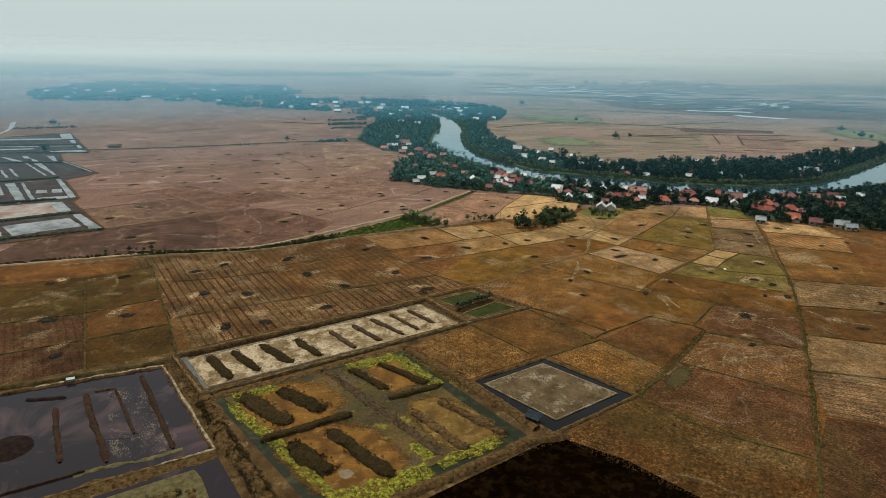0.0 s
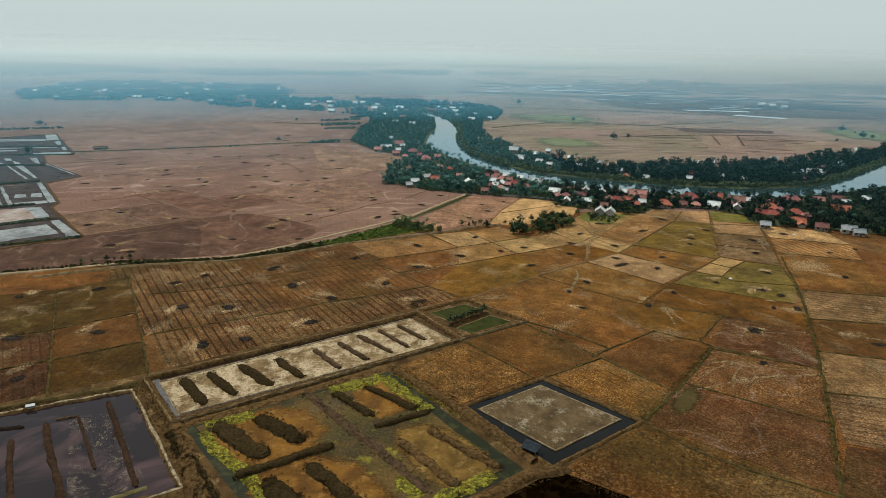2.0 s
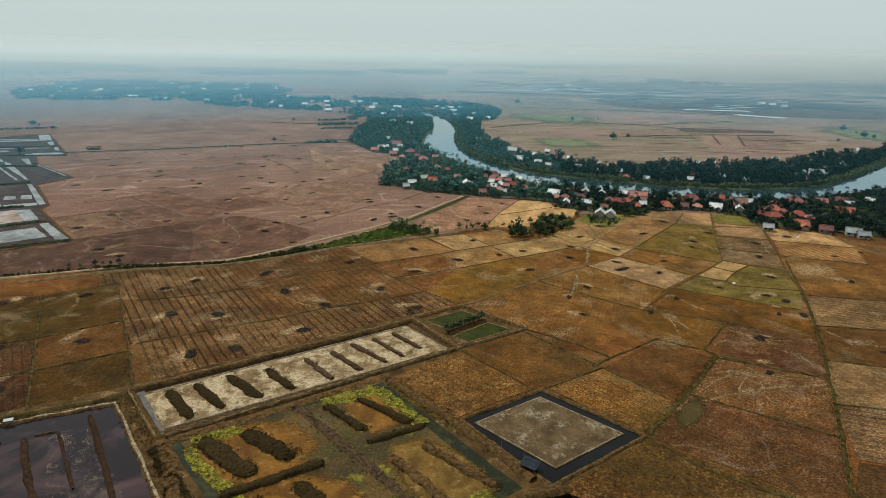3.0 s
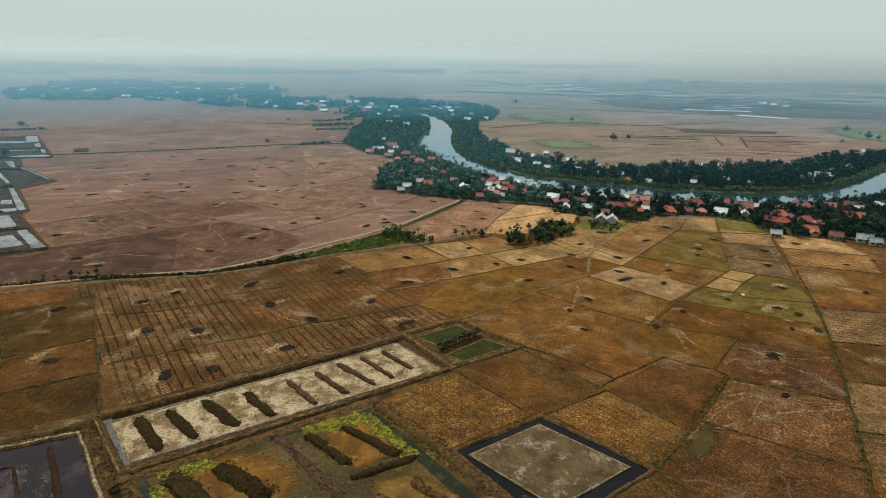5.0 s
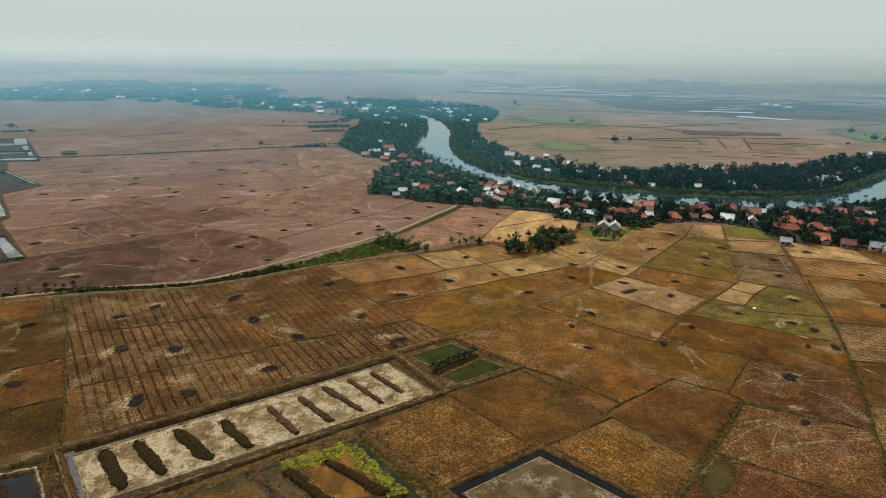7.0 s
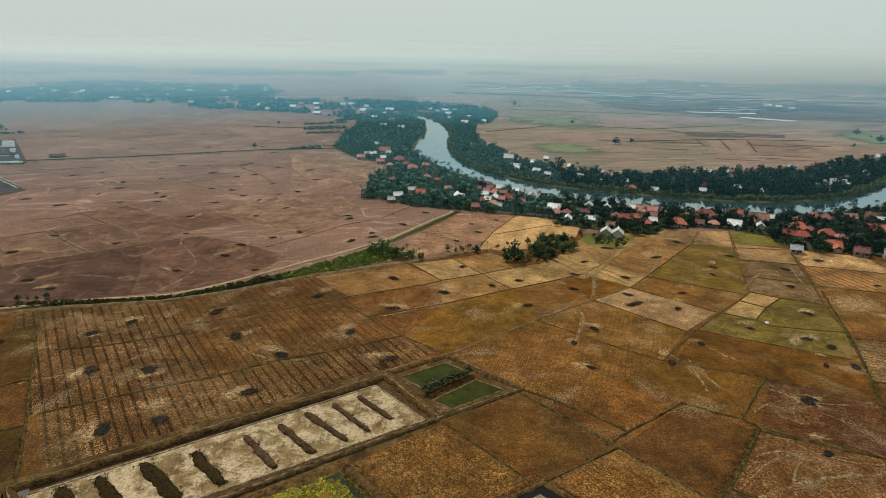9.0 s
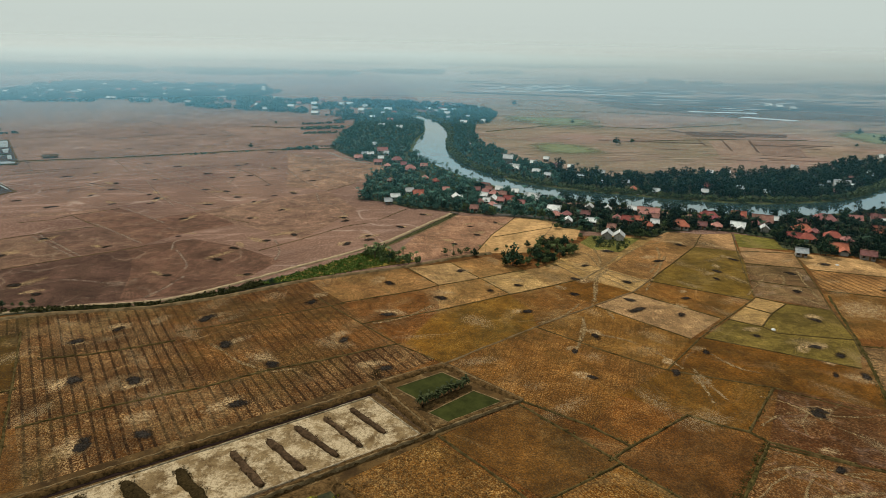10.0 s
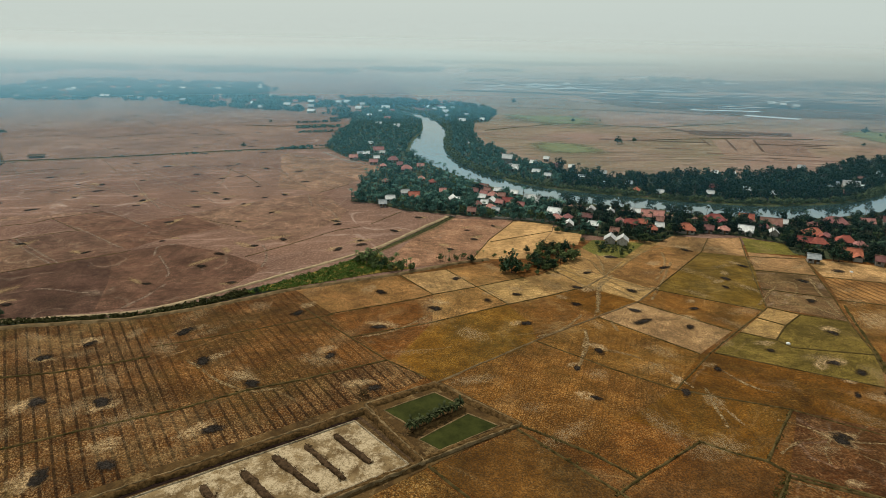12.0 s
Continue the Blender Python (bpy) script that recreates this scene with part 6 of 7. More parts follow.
straw_trail.matrix_world = pose(97, 231.5, 0.19, 0, 0, 12) @ Matrix.Diagonal((0.16, 1.2, 1, 1))
threshing_floor = litter.copy()
scene.collection.objects.link(threshing_floor)
threshing_floor.matrix_world = pose(183, 296.5, 0.2, 0, 0, 20) @ Matrix.Diagonal((3.0, 2.2, 1, 1))
tagged(threshing_floor, "broad pale patch of threshed straw on the field")
black_strip = ash.copy()
scene.collection.objects.link(black_strip)
black_strip.matrix_world = pose(90, 293, 0.2, 0, 0, 25) @ Matrix.Diagonal((1.4, 0.5, 1, 1))
for x, y in ((136.5, 277), (206, 350)):
    ob = mound(x, y, 0.8, 0.5, ROOFS_WHITE, "white sack of straw lying on a bund")
    ob.name = "white_sack"

field_shed = small_shed(-322, 594, 18, 10.0, 5.0, 1.7, SCRUB_BROWN, "long open thatched field shed beside the bund")
field_shed.location.z = 0.05

# ---- faint low bunds and footways over the far plain ----
line_rng = np.random.default_rng(17)
for x, y in scatter([(-330, 480), (-120, 470), (-70, 560), (-110, 700), (-160, 880), (-480, 880), (-400, 640)], 34, 36, line_rng):
    turn = radians(33 if line_rng.uniform() < 0.55 else 128) + line_rng.uniform(-0.08, 0.08)
    half = line_rng.uniform(18, 50)
    d = Vector((math.cos(turn), math.sin(turn))) * half
    ends = [(x - d.x, y - d.y), (x + line_rng.uniform(-3, 3), y + line_rng.uniform(-3, 3)), (x + d.x, y + d.y)]
    if line_rng.uniform() < 0.25:
        plain_bund(ends)
    else:
        plain_track(ends)

# ---- village houses ----
ROW_HOUSES = {}
ROW_HOUSES["white"] = [(74.2, 469.4, 9.7), (83.5, 439.8, 7.5), (86.9, 414.8, -5.6), (107.3, 447.9, -5.8), (100.4, 414.3, 5.6), (117.9, 443.8, -4.1), (133.8, 443.3, 5.8), (137.8, 414.0, 4.0), (184.1, 408.8, 7.1), (198.1, 405.7, -4.0), (213.5, 424.6, 4.0), (280.2, 421.8, 5.2), (302.2, 433.4, 4.6)]
ROW_HOUSES["pink"] = [(82.1, 427.5, 5.7), (89.1, 429.4, 4.7), (117.9, 422.6, -4.3), (141.1, 436.0, 12.4), (172.3, 409.4, 5.1), (198.0, 415.1, 4.6), (245.2, 426.7, 13), (223.5, 399.6, 4.6), (264.9, 428.0, 6.9), (232.7, 385.4, 5.3)]
ROW_HOUSES["brown"] = [(100.3, 430.2, 5.8), (109.5, 402.8, 4.0), (141.5, 425.6, 4.8), (164.2, 410.2, 4.3), (205.2, 422.6, 10.4), (229.0, 419.9, 6.5), (227.3, 359.9, 6.4), (281.1, 430.5, 8.0)]
ROW_HOUSES["red"] = [(123.4, 418.6, 6.5), (130.4, 420.5, 4.3), (131.3, 408.1, 5.6), (150.7, 409.4, 9.5), (196.3, 433.7, 7.3), (219.6, 404.5, 9.4), (206.3, 389.8, 6.6), (212.3, 387.8, 8.2), (228.7, 391.2, 8.4), (218.3, 370.8, 8.5), (263.1, 400.7, 11.5)]
ROW_HOUSES["maroon"] = [(175.7, 429.4, 11.8)]
ROW_HOUSES["grey"] = [(240.5, 355.5, 7.2), (243.4, 350.8, 5.7), (195.4, 363.2, 5.0)]
WEST_HOUSES = {}
WEST_HOUSES["white"] = [(54.0, 494.4, 4.0), (42.6, 458.2, 4.0), (64.6, 487.3, 4.0), (-9.0, 483.4, 4.9), (-17.6, 465.9, 5.4), (23.2, 467.3, -6.3), (47.2, 465.5, -5.9), (42.2, 474.2, 4.3), (-37.2, 633.9, 4.0), (-40.1, 607.8, 4.0), (-53.2, 683.1, 4.0), (-51.5, 629.0, 5.6), (-36.2, 817.5, 7.0), (-59.3, 831.5, 6.4), (-80.0, 919.4, 5.6), (-104.5, 1002.1, 9.8), (-66.5, 1017.8, 10.8), (-68.7, 967.0, 5.9), (-107.1, 1066.0, 7.6), (17.5, 1015.7, 10.8), (6.9, 1005.2, 7.1), (20.4, 974.5, 12.9), (43.5, 877.8, 8.4), (51.1, 941.2, 5.7), (69.1, 894.9, 7.0)]
WEST_HOUSES["red"] = [(-2.6, 476.3, 6.8), (8.9, 518.0, 4.4), (57.9, 464.6, 6.3)]
WEST_HOUSES["grey"] = [(-21.3, 455.1, 4.0), (48.2, 442.0, 4.0), (-56.6, 625.2, 4.0), (24.7, 929.5, 5.6)]
WEST_HOUSES["pink"] = [(43.8, 483.7, 4.0), (52.3, 460.6, 4.0), (-31.4, 573.6, 4.0), (-18.4, 580.4, 4.0), (-12.3, 564.6, 8.3), (-1.3, 576.5, 5.0), (0.8, 528.6, 4.0), (16.4, 489.3, 4.0), (49.3, 480.3, 6.1), (45.4, 450.0, 4.8), (64.6, 454.7, 4.0), (-60.1, 608.8, 6.5), (-42.1, 647.2, 9.2), (-25.0, 600.2, 8.4), (-40.7, 589.7, 6.2), (-53.2, 889.0, 6.9), (-54.2, 977.6, 6.9), (14.1, 1041.8, 8.3)]
WEST_HOUSES["brown"] = [(38.4, 491.1, 4.1), (47.1, 493.8, 4.0), (38.1, 456.1, 4.0), (55.4, 478.9, 4.0), (44.9, 503.8, 6.4), (33.6, 439.4, 4.3), (-24.9, 517.3, 4.0), (0.0, 987.2, 6.9)]
EAST_HOUSES = {}
EAST_HOUSES["red"] = [(211.7, 515.6, 4.8), (151.9, 502.3, 4.0)]
EAST_HOUSES["white"] = [(201.3, 496.2, 4.0), (232.9, 508.9, 4.4), (244.1, 495.7, 5.3), (320.3, 528.9, 10.4), (322.8, 522.6, 4.0), (364.4, 568.4, 9.7), (442.7, 658.3, 8.2), (234.9, 566.9, 4.0), (249.3, 568.2, 4.0), (122.5, 580.3, 4.2), (108.0, 616.9, 4.0), (93.3, 597.3, 4.0), (90.1, 558.7, 5.4), (121.7, 539.4, 4.0), (132.9, 524.2, 4.0), (74.7, 575.7, 8.1), (166.2, 495.4, 4.0)]
EAST_HOUSES["brown"] = [(342.5, 546.8, 8.7)]
EAST_HOUSES["grey"] = [(152.8, 523.7, 4.0), (186.2, 515.6, 4.0), (309.1, 551.1, 4.0), (271.6, 524.9, 4.0), (256.4, 551.3, 4.0), (298.7, 516.3, 5.8), (310.4, 532.6, 4.4), (399.8, 627.9, 6.9), (321.5, 596.6, 5.0), (97.3, 546.8, 4.3), (143.2, 558.5, 4.0)]
EAST_HOUSES["pink"] = [(299.4, 506.0, 4.0), (228.8, 537.0, 4.0), (350.0, 577.4, 4.0), (111.7, 584.8, 6.3)]
h_rng = np.random.default_rng(11)
AT = []
for quarter in (ROW_HOUSES, WEST_HOUSES, EAST_HOUSES):
    for tone, row in quarter.items():
        for x, y, w in row:
            turn = (-20 if x > 30 else 6) + (90 if w < 0 else 0) + h_rng.uniform(-7, 7)
            deep = min(max(0.72 * abs(w), 4.2), 7.5)
            hip = 0.9 if tone == "maroon" or (tone not in ("white", "grey") and h_rng.uniform() < 0.4) else 0.0
            house(x, y, turn, abs(w), deep, h_rng.uniform(2.2, 2.6), tone, hip, h_rng.uniform() < 0.25 and abs(w) > 6, h_rng.uniform() < 0.4 and abs(w) > 6)
            AT.append((x, y))
# the white house with two gables, and the tall house over the river
for x, y in ((103.3, 388.6), (109.2, 386.8)):
    house(x, y, 72, 5.6, 5.2, 2.4, "white")
house(70.5, 590, -15, 7.5, 6.5, 7.5, "white")
AT += [(103, 390), (111.5, 387.5), (103, 384), (112, 382), (70.5, 590)]
IN_VIEW = AT + [(x, y - s) for x, y in AT for s in (5, 10)]

tagged(ridge("garden_wall", [(44.7, 431.5), (56.1, 429.6), (64.2, 428.8), (80, 424)], 0.35, 1.3, WALL, jitter=0.05, flat=0.9), "low pale plastered wall along the village edge", "wall", kind="structure")
tagged(ridge("road", soften([(-92, 643), (-79.6, 624), (-65.7, 604), (-48, 592)]), 2.6, 0.4, WALL, jitter=0.2), "narrow pale concrete road beside the wood", "road", kind="structure")
tagged(ridge("road", soften([(-31, 728), (-29.5, 690), (-25.5, 660)]), 4.0, 0.5, WALL, jitter=0.2), "short pale concrete road on the river bank", "road", kind="structure")


def foot_bridge(x, y, turn, span):
    """A plank deck on two beams with a rail at each side."""
    top = new("foot_bridge")
    for s in (-0.6, 0.6):
        bm = bmesh.new()
        box(bm, 0, s, 0.45, span, 0.16, 0.2)
        part("beam", bm, BARK, top)
        bm = bmesh.new()
        box(bm, 0, 1.2 * s, 1.35, span, 0.07, 0.07)
        part("rail", bm, DEAD, top)
        for i in (-0.45, 0.0, 0.45):
            bm = bmesh.new()
            box(bm, i * span, 1.2 * s, 0.9, 0.09, 0.09, 0.95)
            part("post", bm, DEAD, top)
    for i in range(14):
        bm = bmesh.new()
        box(bm, (i - 6.5) * span / 14, 0, 0.59, span / 14 - 0.05, 1.6, 0.07)
        part("plank", bm, DEAD, top)
    top.matrix_world = pose(x, y, 0.05, 0, 0, turn)
    return tagged(top, "weathered plank footbridge over the narrow canal", "bridge")


foot_bridge(21, 433.5, -35, 6.0)

# ---- trees of the village and the river banks ----
t_rng = np.random.default_rng(21)
BROAD = [broadleaf(t_rng, h, w) for h, w in ((9, 9), (11, 10), (7.5, 8), (12, 9), (8, 10))]
PALMS = [palm(t_rng, h) for h in (9, 11, 12.5, 10)]
TREES = [tree_thing("tree", tr, cr, LEAF if i % 2 else LEAF_LIGHT, "leafy green broadleaf tree among the village houses", "tree") for i, (tr, cr) in enumerate(BROAD)]
TREES += [tree_thing("palm_tree", tr, cr, FROND, "tall coconut palm with drooping fronds", "palm tree") for tr, cr in PALMS]
VILLAGE = [(-44, 466), (-28, 462), (-6, 445), (15, 440), (32, 435), (61, 427), (81, 419), (82, 407), (100, 399), (130, 391), (141, 402), (163, 408), (179, 404), (197, 392), (193, 376), (199, 369), (214, 366), (230, 362), (265, 350), (300, 340), (345, 390), (372, 484), (356, 478), (308, 455), (254, 434), (218, 429), (170, 436), (134, 450), (80, 468), (45, 506), (20, 543)]
spots = scatter(VILLAGE, 298, 5.6, t_rng, IN_VIEW, 4.1)
used = set()
for x, y in spots:
    k = int(t_rng.choice(9, p=(0.13, 0.12, 0.12, 0.08, 0.1, 0.12, 0.11, 0.11, 0.11)))
    m = pose(x, y, 0, 0, 0, t_rng.uniform(0, 360)) @ Matrix.Scale(t_rng.uniform(0.5, 0.95), 4)
    if k in used:
        copy_thing(TREES[k], m)
    else:
        TREES[k].matrix_world = m
        used.add(k)
for k in set(range(9)) - used:
    TREES[k].matrix_world = pose(300 + 8 * k, 400, 0)
GROVE = ((46.5, 342, 1, 1.15), (43.5, 343.5, 4, 0.75), (51, 343.5, 2, 0.8), (58, 341, 2, 0.6), (62.5, 344, 0, 0.6), (65, 347, 4, 0.55), (59, 351.5, 1, 0.6), (68.5, 351.5, 2, 0.5), (41, 364.5, 2, 0.4), (40, 363, 2, 0.35), (46, 368, 0, 0.3), (77, 360.5, 4, 0.9), (74, 361.5, 2, 0.7), (80, 363, 0, 0.7), (65, 371, 1, 0.7), (61.5, 369, 2, 0.6))
GROVE += ((69, 369.5, 4, 0.7), (74, 373, 0, 0.7), (77, 375, 1, 0.6), (82.5, 380.5, 2, 0.5), (57, 370.5, 1, 0.4), (78.5, 405, 4, 0.6), (81.5, 407, 2, 0.5), (91, 398, 0, 0.6), (95, 402, 2, 0.5), (96, 376, 1, 0.5), (95.5, 384, 4, 0.45), (100, 377.5, 2, 0.35), (103, 367, 0, 0.4), (108, 371, 2, 0.35), (88.5, 388, 4, 0.45), (34.5, 356.5, 2, 0.25))
SAPLINGS = tuple((x, y, k, 0.3) for x, y, k in ((-166, 283.5, 0), (-162, 285.3, 2), (-156, 287.3, 1), (-153.5, 289, 2), (-149.3, 288, 0), (-146.5, 290.2, 1), (-60, 315, 1)))
FRONT_TREES = ((208.4, 363.7, 1, 0.95), (207.0, 365.7, 3, 0.8), (213.5, 368.1, 4, 0.8), (199.9, 382.6, 2, 0.6), (203.4, 381.6, 4, 0.55), (205.8, 380.7, 0, 0.5), (237.5, 367.3, 2, 0.6), (242.5, 367.6, 1, 0.7), (248.6, 370.0, 4, 0.6), (202.8, 401.8, 3, 0.8), (197.6, 394.1, 0, 0.7), (199.6, 417.2, 1, 0.7), (183.4, 421.6, 0, 0.8), (121.9, 389.7, 4, 0.9), (119.2, 391.9, 1, 0.8), (126.8, 392.4, 2, 0.8), (141.7, 408.3, 0, 0.8), (108.0, 406.2, 1, 0.8), (109.9, 422.5, 3, 0.9), (159.2, 408.1, 2, 0.6), (189.5, 412.5, 2, 0.6), (226.0, 366.7, 4, 0.5), (263.3, 381.6, 1, 0.8), (265.5, 389.7, 3, 0.9))
# single trees by the canal, the garden and the plot
for x, y, k, s in ((-24, 352, 0, 0.5), (-18, 354, 2, 0.6), (-12, 347, 1, 0.5), (-8, 345, 2, 0.6), (-3, 342.5, 4, 0.5), (-15, 350, 4, 0.45), (2, 343, 0, 0.42), (-20, 358, 1, 0.5), (-52, 327, 2, 0.39), (29, 355, 1, 0.45), *SAPLINGS, *GROVE, *FRONT_TREES):
    copy_thing(TREES[k], pose(x, y, 0, 0, 0, t_rng.uniform(0, 360)) @ Matrix.Scale(s, 4))

LITE = [broadleaf(t_rng, h, w, 190, 0.7) for h, w in ((9, 9), (12, 9), (8, 9), (10, 7), (6.5, 8))] + [palm(t_rng, h) for h in (8.5, 10.5, 12)]
LOW = [((None, None), leaf_cloud([(0, 0, 3.5, 4.5, 3.5), (3, 1, 3, 3, 3), (-2, -3, 3, 3, 2.6)], 60, 1.3, t_rng)) for _ in range(3)]
LEFT_WOOD = [(-93, 940), (-95.5, 889), (-95.5, 774), (-96, 671), (-68, 620), (-44.5, 596), (-29, 580), (-37, 559), (-43, 528)] + [(-40, 470), (20, 545), (26, 545), (-3, 604), (-17, 651), (-16, 716), (-6, 794), (-9, 875), (-29, 960), (-80, 1035), (-100, 1000)]
FAR_BANK = [(-10, 990), (14, 918), (29, 829), (29, 746), (26, 680), (36, 606), (56, 562), (76, 534), (98, 515), (124, 505), (176, 485), (226, 476), (267, 482), (300, 494), (345, 530), (436, 612), (560, 700), (540, 720), (440, 640), (380, 622), (330, 575), (238, 556), (152, 545), (120, 570), (80, 620), (62, 690), (52, 720), (54, 800), (56, 875), (78, 890), (98, 990), (90, 1040), (10, 1030)]
for i, poly in enumerate((VILLAGE, LEFT_WOOD, FAR_BANK)):
    tagged(polygon("village_ground", poly, 0.155 + 0.004 * i if i == 0 else 0.05 + 0.004 * i, UNDERGROWTH), "shaded earth and undergrowth beneath the trees", "ground", kind="structure")
woods("river_wood", scatter(LEFT_WOOD, 1500, 4.4, t_rng, IN_VIEW, 4.6), LITE, "dense palms and trees along the river bank", "trees", t_rng, 0.35, 0.72, LEAF_HAZY)
bank_places = scatter(FAR_BANK, 2300, 4.0, t_rng, IN_VIEW, 4.4)
east_bank = [p for p in bank_places if p[0] > 105]
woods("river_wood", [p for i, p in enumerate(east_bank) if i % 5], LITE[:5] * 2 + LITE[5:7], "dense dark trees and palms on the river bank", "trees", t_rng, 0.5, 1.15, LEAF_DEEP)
woods("river_wood", east_bank[::5], LITE[:5], "lighter green trees among the dark river wood", "trees", t_rng, 0.5, 1.0, LEAF)
woods("river_wood", [p for p in bank_places if p[0] <= 105], LITE[:5] * 2 + LITE[5:6], "hazy trees on the upper river bank", "trees", t_rng, 0.35, 0.8, LEAF_HAZY)
woods("bank_scrub", [(x + t_rng.uniform(-3, 3), y + t_rng.uniform(0.0, 4.5)) for x, y in [tuple(p) for p in resample(RIGHT_BANK[6:], 2.2)]], LOW, "olive green bushes at the water's edge", "bushes", t_rng, 0.35, 0.75, SHRUB)
VILLAGE_WEST, VILLAGE_EAST = [p for p in VILLAGE if p[0] <= 118], [p for p in VILLAGE if p[0] >= 80]
for poly, many, leaf in ((VILLAGE_WEST, 480, LEAF_HAZY), (VILLAGE_EAST, 720, LEAF_DEEP)):
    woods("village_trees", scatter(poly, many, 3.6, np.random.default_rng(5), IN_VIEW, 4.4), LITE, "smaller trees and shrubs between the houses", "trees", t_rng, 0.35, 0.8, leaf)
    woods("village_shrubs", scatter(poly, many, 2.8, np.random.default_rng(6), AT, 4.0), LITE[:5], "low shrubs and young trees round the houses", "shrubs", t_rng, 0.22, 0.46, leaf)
for poly, leaf in ((LEFT_WOOD, LEAF_HAZY), (FAR_BANK, LEAF_DEEP)):
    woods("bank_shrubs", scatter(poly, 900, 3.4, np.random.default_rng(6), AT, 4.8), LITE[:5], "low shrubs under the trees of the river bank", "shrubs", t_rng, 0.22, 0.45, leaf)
for line, size in (([(-135, 660), (-96, 677)], 0.4), ([(-158, 842), (-113, 865)], 0.5), ([(-151, 802), (-105, 818)], 0.55), ([(-150, 795), (-104, 811)], 0.5), ([(-141, 761), (-99, 775)], 0.5), ([(-123, 881), (-92, 923)], 0.6), ([(-494.2, 703.8), (-436.8, 727.9)], 0.45), ([(-136, 652), (-109, 662)], 0.55), ([(-217, 616), (-209, 618)], 0.35), ([(-203, 622), (-198, 623)], 0.3), ([(-178, 637), (-166, 641)], 0.22), ([(-262, 601), (-236, 612)], 0.2)):
    woods("hedge", [(p[0] + t_rng.uniform(-2, 2), p[1] + t_rng.uniform(-2, 2)) for p in resample(line, 3)], LOW, "row of low bushes along a field edge", "bushes", t_rng, 0.5 * size, size, LEAF_HAZY)
grove_places = scatter([(41.5, 342), (52.5, 341), (67.5, 346), (80, 361.5), (77.5, 375), (62.5, 370.5), (56, 354)], 52, 2.4, np.random.default_rng(8))
for k, leaf in enumerate((LEAF, LEAF_LIGHT)):
    woods("grove", grove_places[k::2], LITE[:5] * 3 + LITE[5:6], "dense low trees and bushes of the grove", "trees", t_rng, 0.28, 0.58, leaf)
woods("canal_trees", scatter([(-26, 351), (-12, 342), (0, 340), (4, 345), (-8, 354), (-20, 362)], 36, 2.4, t_rng), LITE, "small leafy trees along the canal", "trees", t_rng, 0.3, 0.62, LEAF_LIGHT)
woods("canal_trees", scatter([(14, 357), (30, 363), (36, 362), (20, 353)], 14, 2.4, t_rng), LITE, "low bushes along the dike", "trees", t_rng, 0.2, 0.4, LEAF_LIGHT)
weeds("garden_plants", [(91, 372), (98, 372), (112, 372), (114, 384), (104, 388), (96, 384)], 45, t_rng, "small bright green garden shrubs", SHRUB, 1.4, 2.0, 14, 0.4)
# trees standing alone on the plains
LONE_WEST = ((-112, 676, 2, 0.4), (-89, 662, 0, 0.45), (-169.5, 660, 1, 0.55), (-192, 843, 4, 0.6), (-371, 564, 4, 1.0), (-374, 567, 2, 0.9), (-482, 754, 4, 0.8), (-476, 750, 1, 0.7), (-467, 745, 2, 0.75), (-444, 735, 2, 0.5), (-240, 610, 2, 0.3), (-205, 626, 0, 0.25))
LONE_EAST = ((140, 1140, 1, 1.0), (147, 1135, 2, 0.8), (200, 722, 1, 0.9), (205, 726, 2, 0.7), (220, 734, 0, 0.8), (230, 915, 2, 0.7), (190, 900, 1, 0.6), (467, 735, 2, 1.0), (520, 770, 1, 1.0), (535, 835, 1, 0.9), (540, 815, 2, 0.8), (532, 790, 4, 0.8), (529, 765, 0, 0.8))
for x, y, k, s in LONE_WEST + LONE_EAST:
    copy_thing(TREES[k], pose(x, y, 0, 0, 0, t_rng.uniform(0, 360)) @ Matrix.Scale(s, 4))
# distant woods
FAR_WOOD = [(-694, 1053), (-638, 1052), (-534, 1073), (-437, 1077), (-327, 998), (-271, 974), (-202, 973), (-126, 925), (-95, 885), (-95, 1010), (-123, 1075), (-205, 1150), (-270, 1160), (-330, 1220), (-300, 1330), (-383, 1480), (-560, 1480), (-715, 1560), (-840, 1480), (-820, 1330), (-790, 1180)]
FAR_HOMES = [(-709, 1245), (-658, 1086), (-541, 1122), (-533, 1122), (-583, 1300), (-391, 1076), (-218, 1038), (-135, 1092), (-281, 1085), (-245, 992), (-650, 1120), (-608, 1290), (-441, 1335), (-274, 1170), (-189, 1145)] + scatter(FAR_WOOD, 40, 22, t_rng)
for x, y in FAR_HOMES:
    house(x, y, t_rng.uniform(-20, 20), t_rng.uniform(6, 11), 6, 2.8, str(t_rng.choice(("white", "white", "grey", "pink"))))
FAR_CLEAR = FAR_HOMES + [(x, y - s) for x, y in FAR_HOMES for s in (12, 24, 36)]
for x, y in scatter([(-24, 1076), (30.5, 1123), (80.5, 1095), (80, 1030), (32.5, 1010), (-13.5, 1025)], 14, 13, t_rng):
    house(x, y, t_rng.uniform(0, 180), 7, 5.5, 2.8, str(t_rng.choice(("white", "pink", "grey"))))
for x, y, w in ((245, 1600, 16), (330, 1640, 14), (318, 1615, 12), (610, 1205, 18), (618, 1180, 14), (625, 1150, 14), (600, 1190, 10), (160, 1540, 12)):
    house(x, y, t_rng.uniform(-15, 15), 0.7 * w, 8, 3.5, "white")
# leaf colour here includes painted haze
woods("far_wood", scatter(FAR_WOOD, 2300, 7.0, t_rng, FAR_CLEAR, 8.0, gaps=45), LOW, "hazy wooded village far across the plain", "woods", t_rng, 0.5, 1.35, LEAF_HAZY)
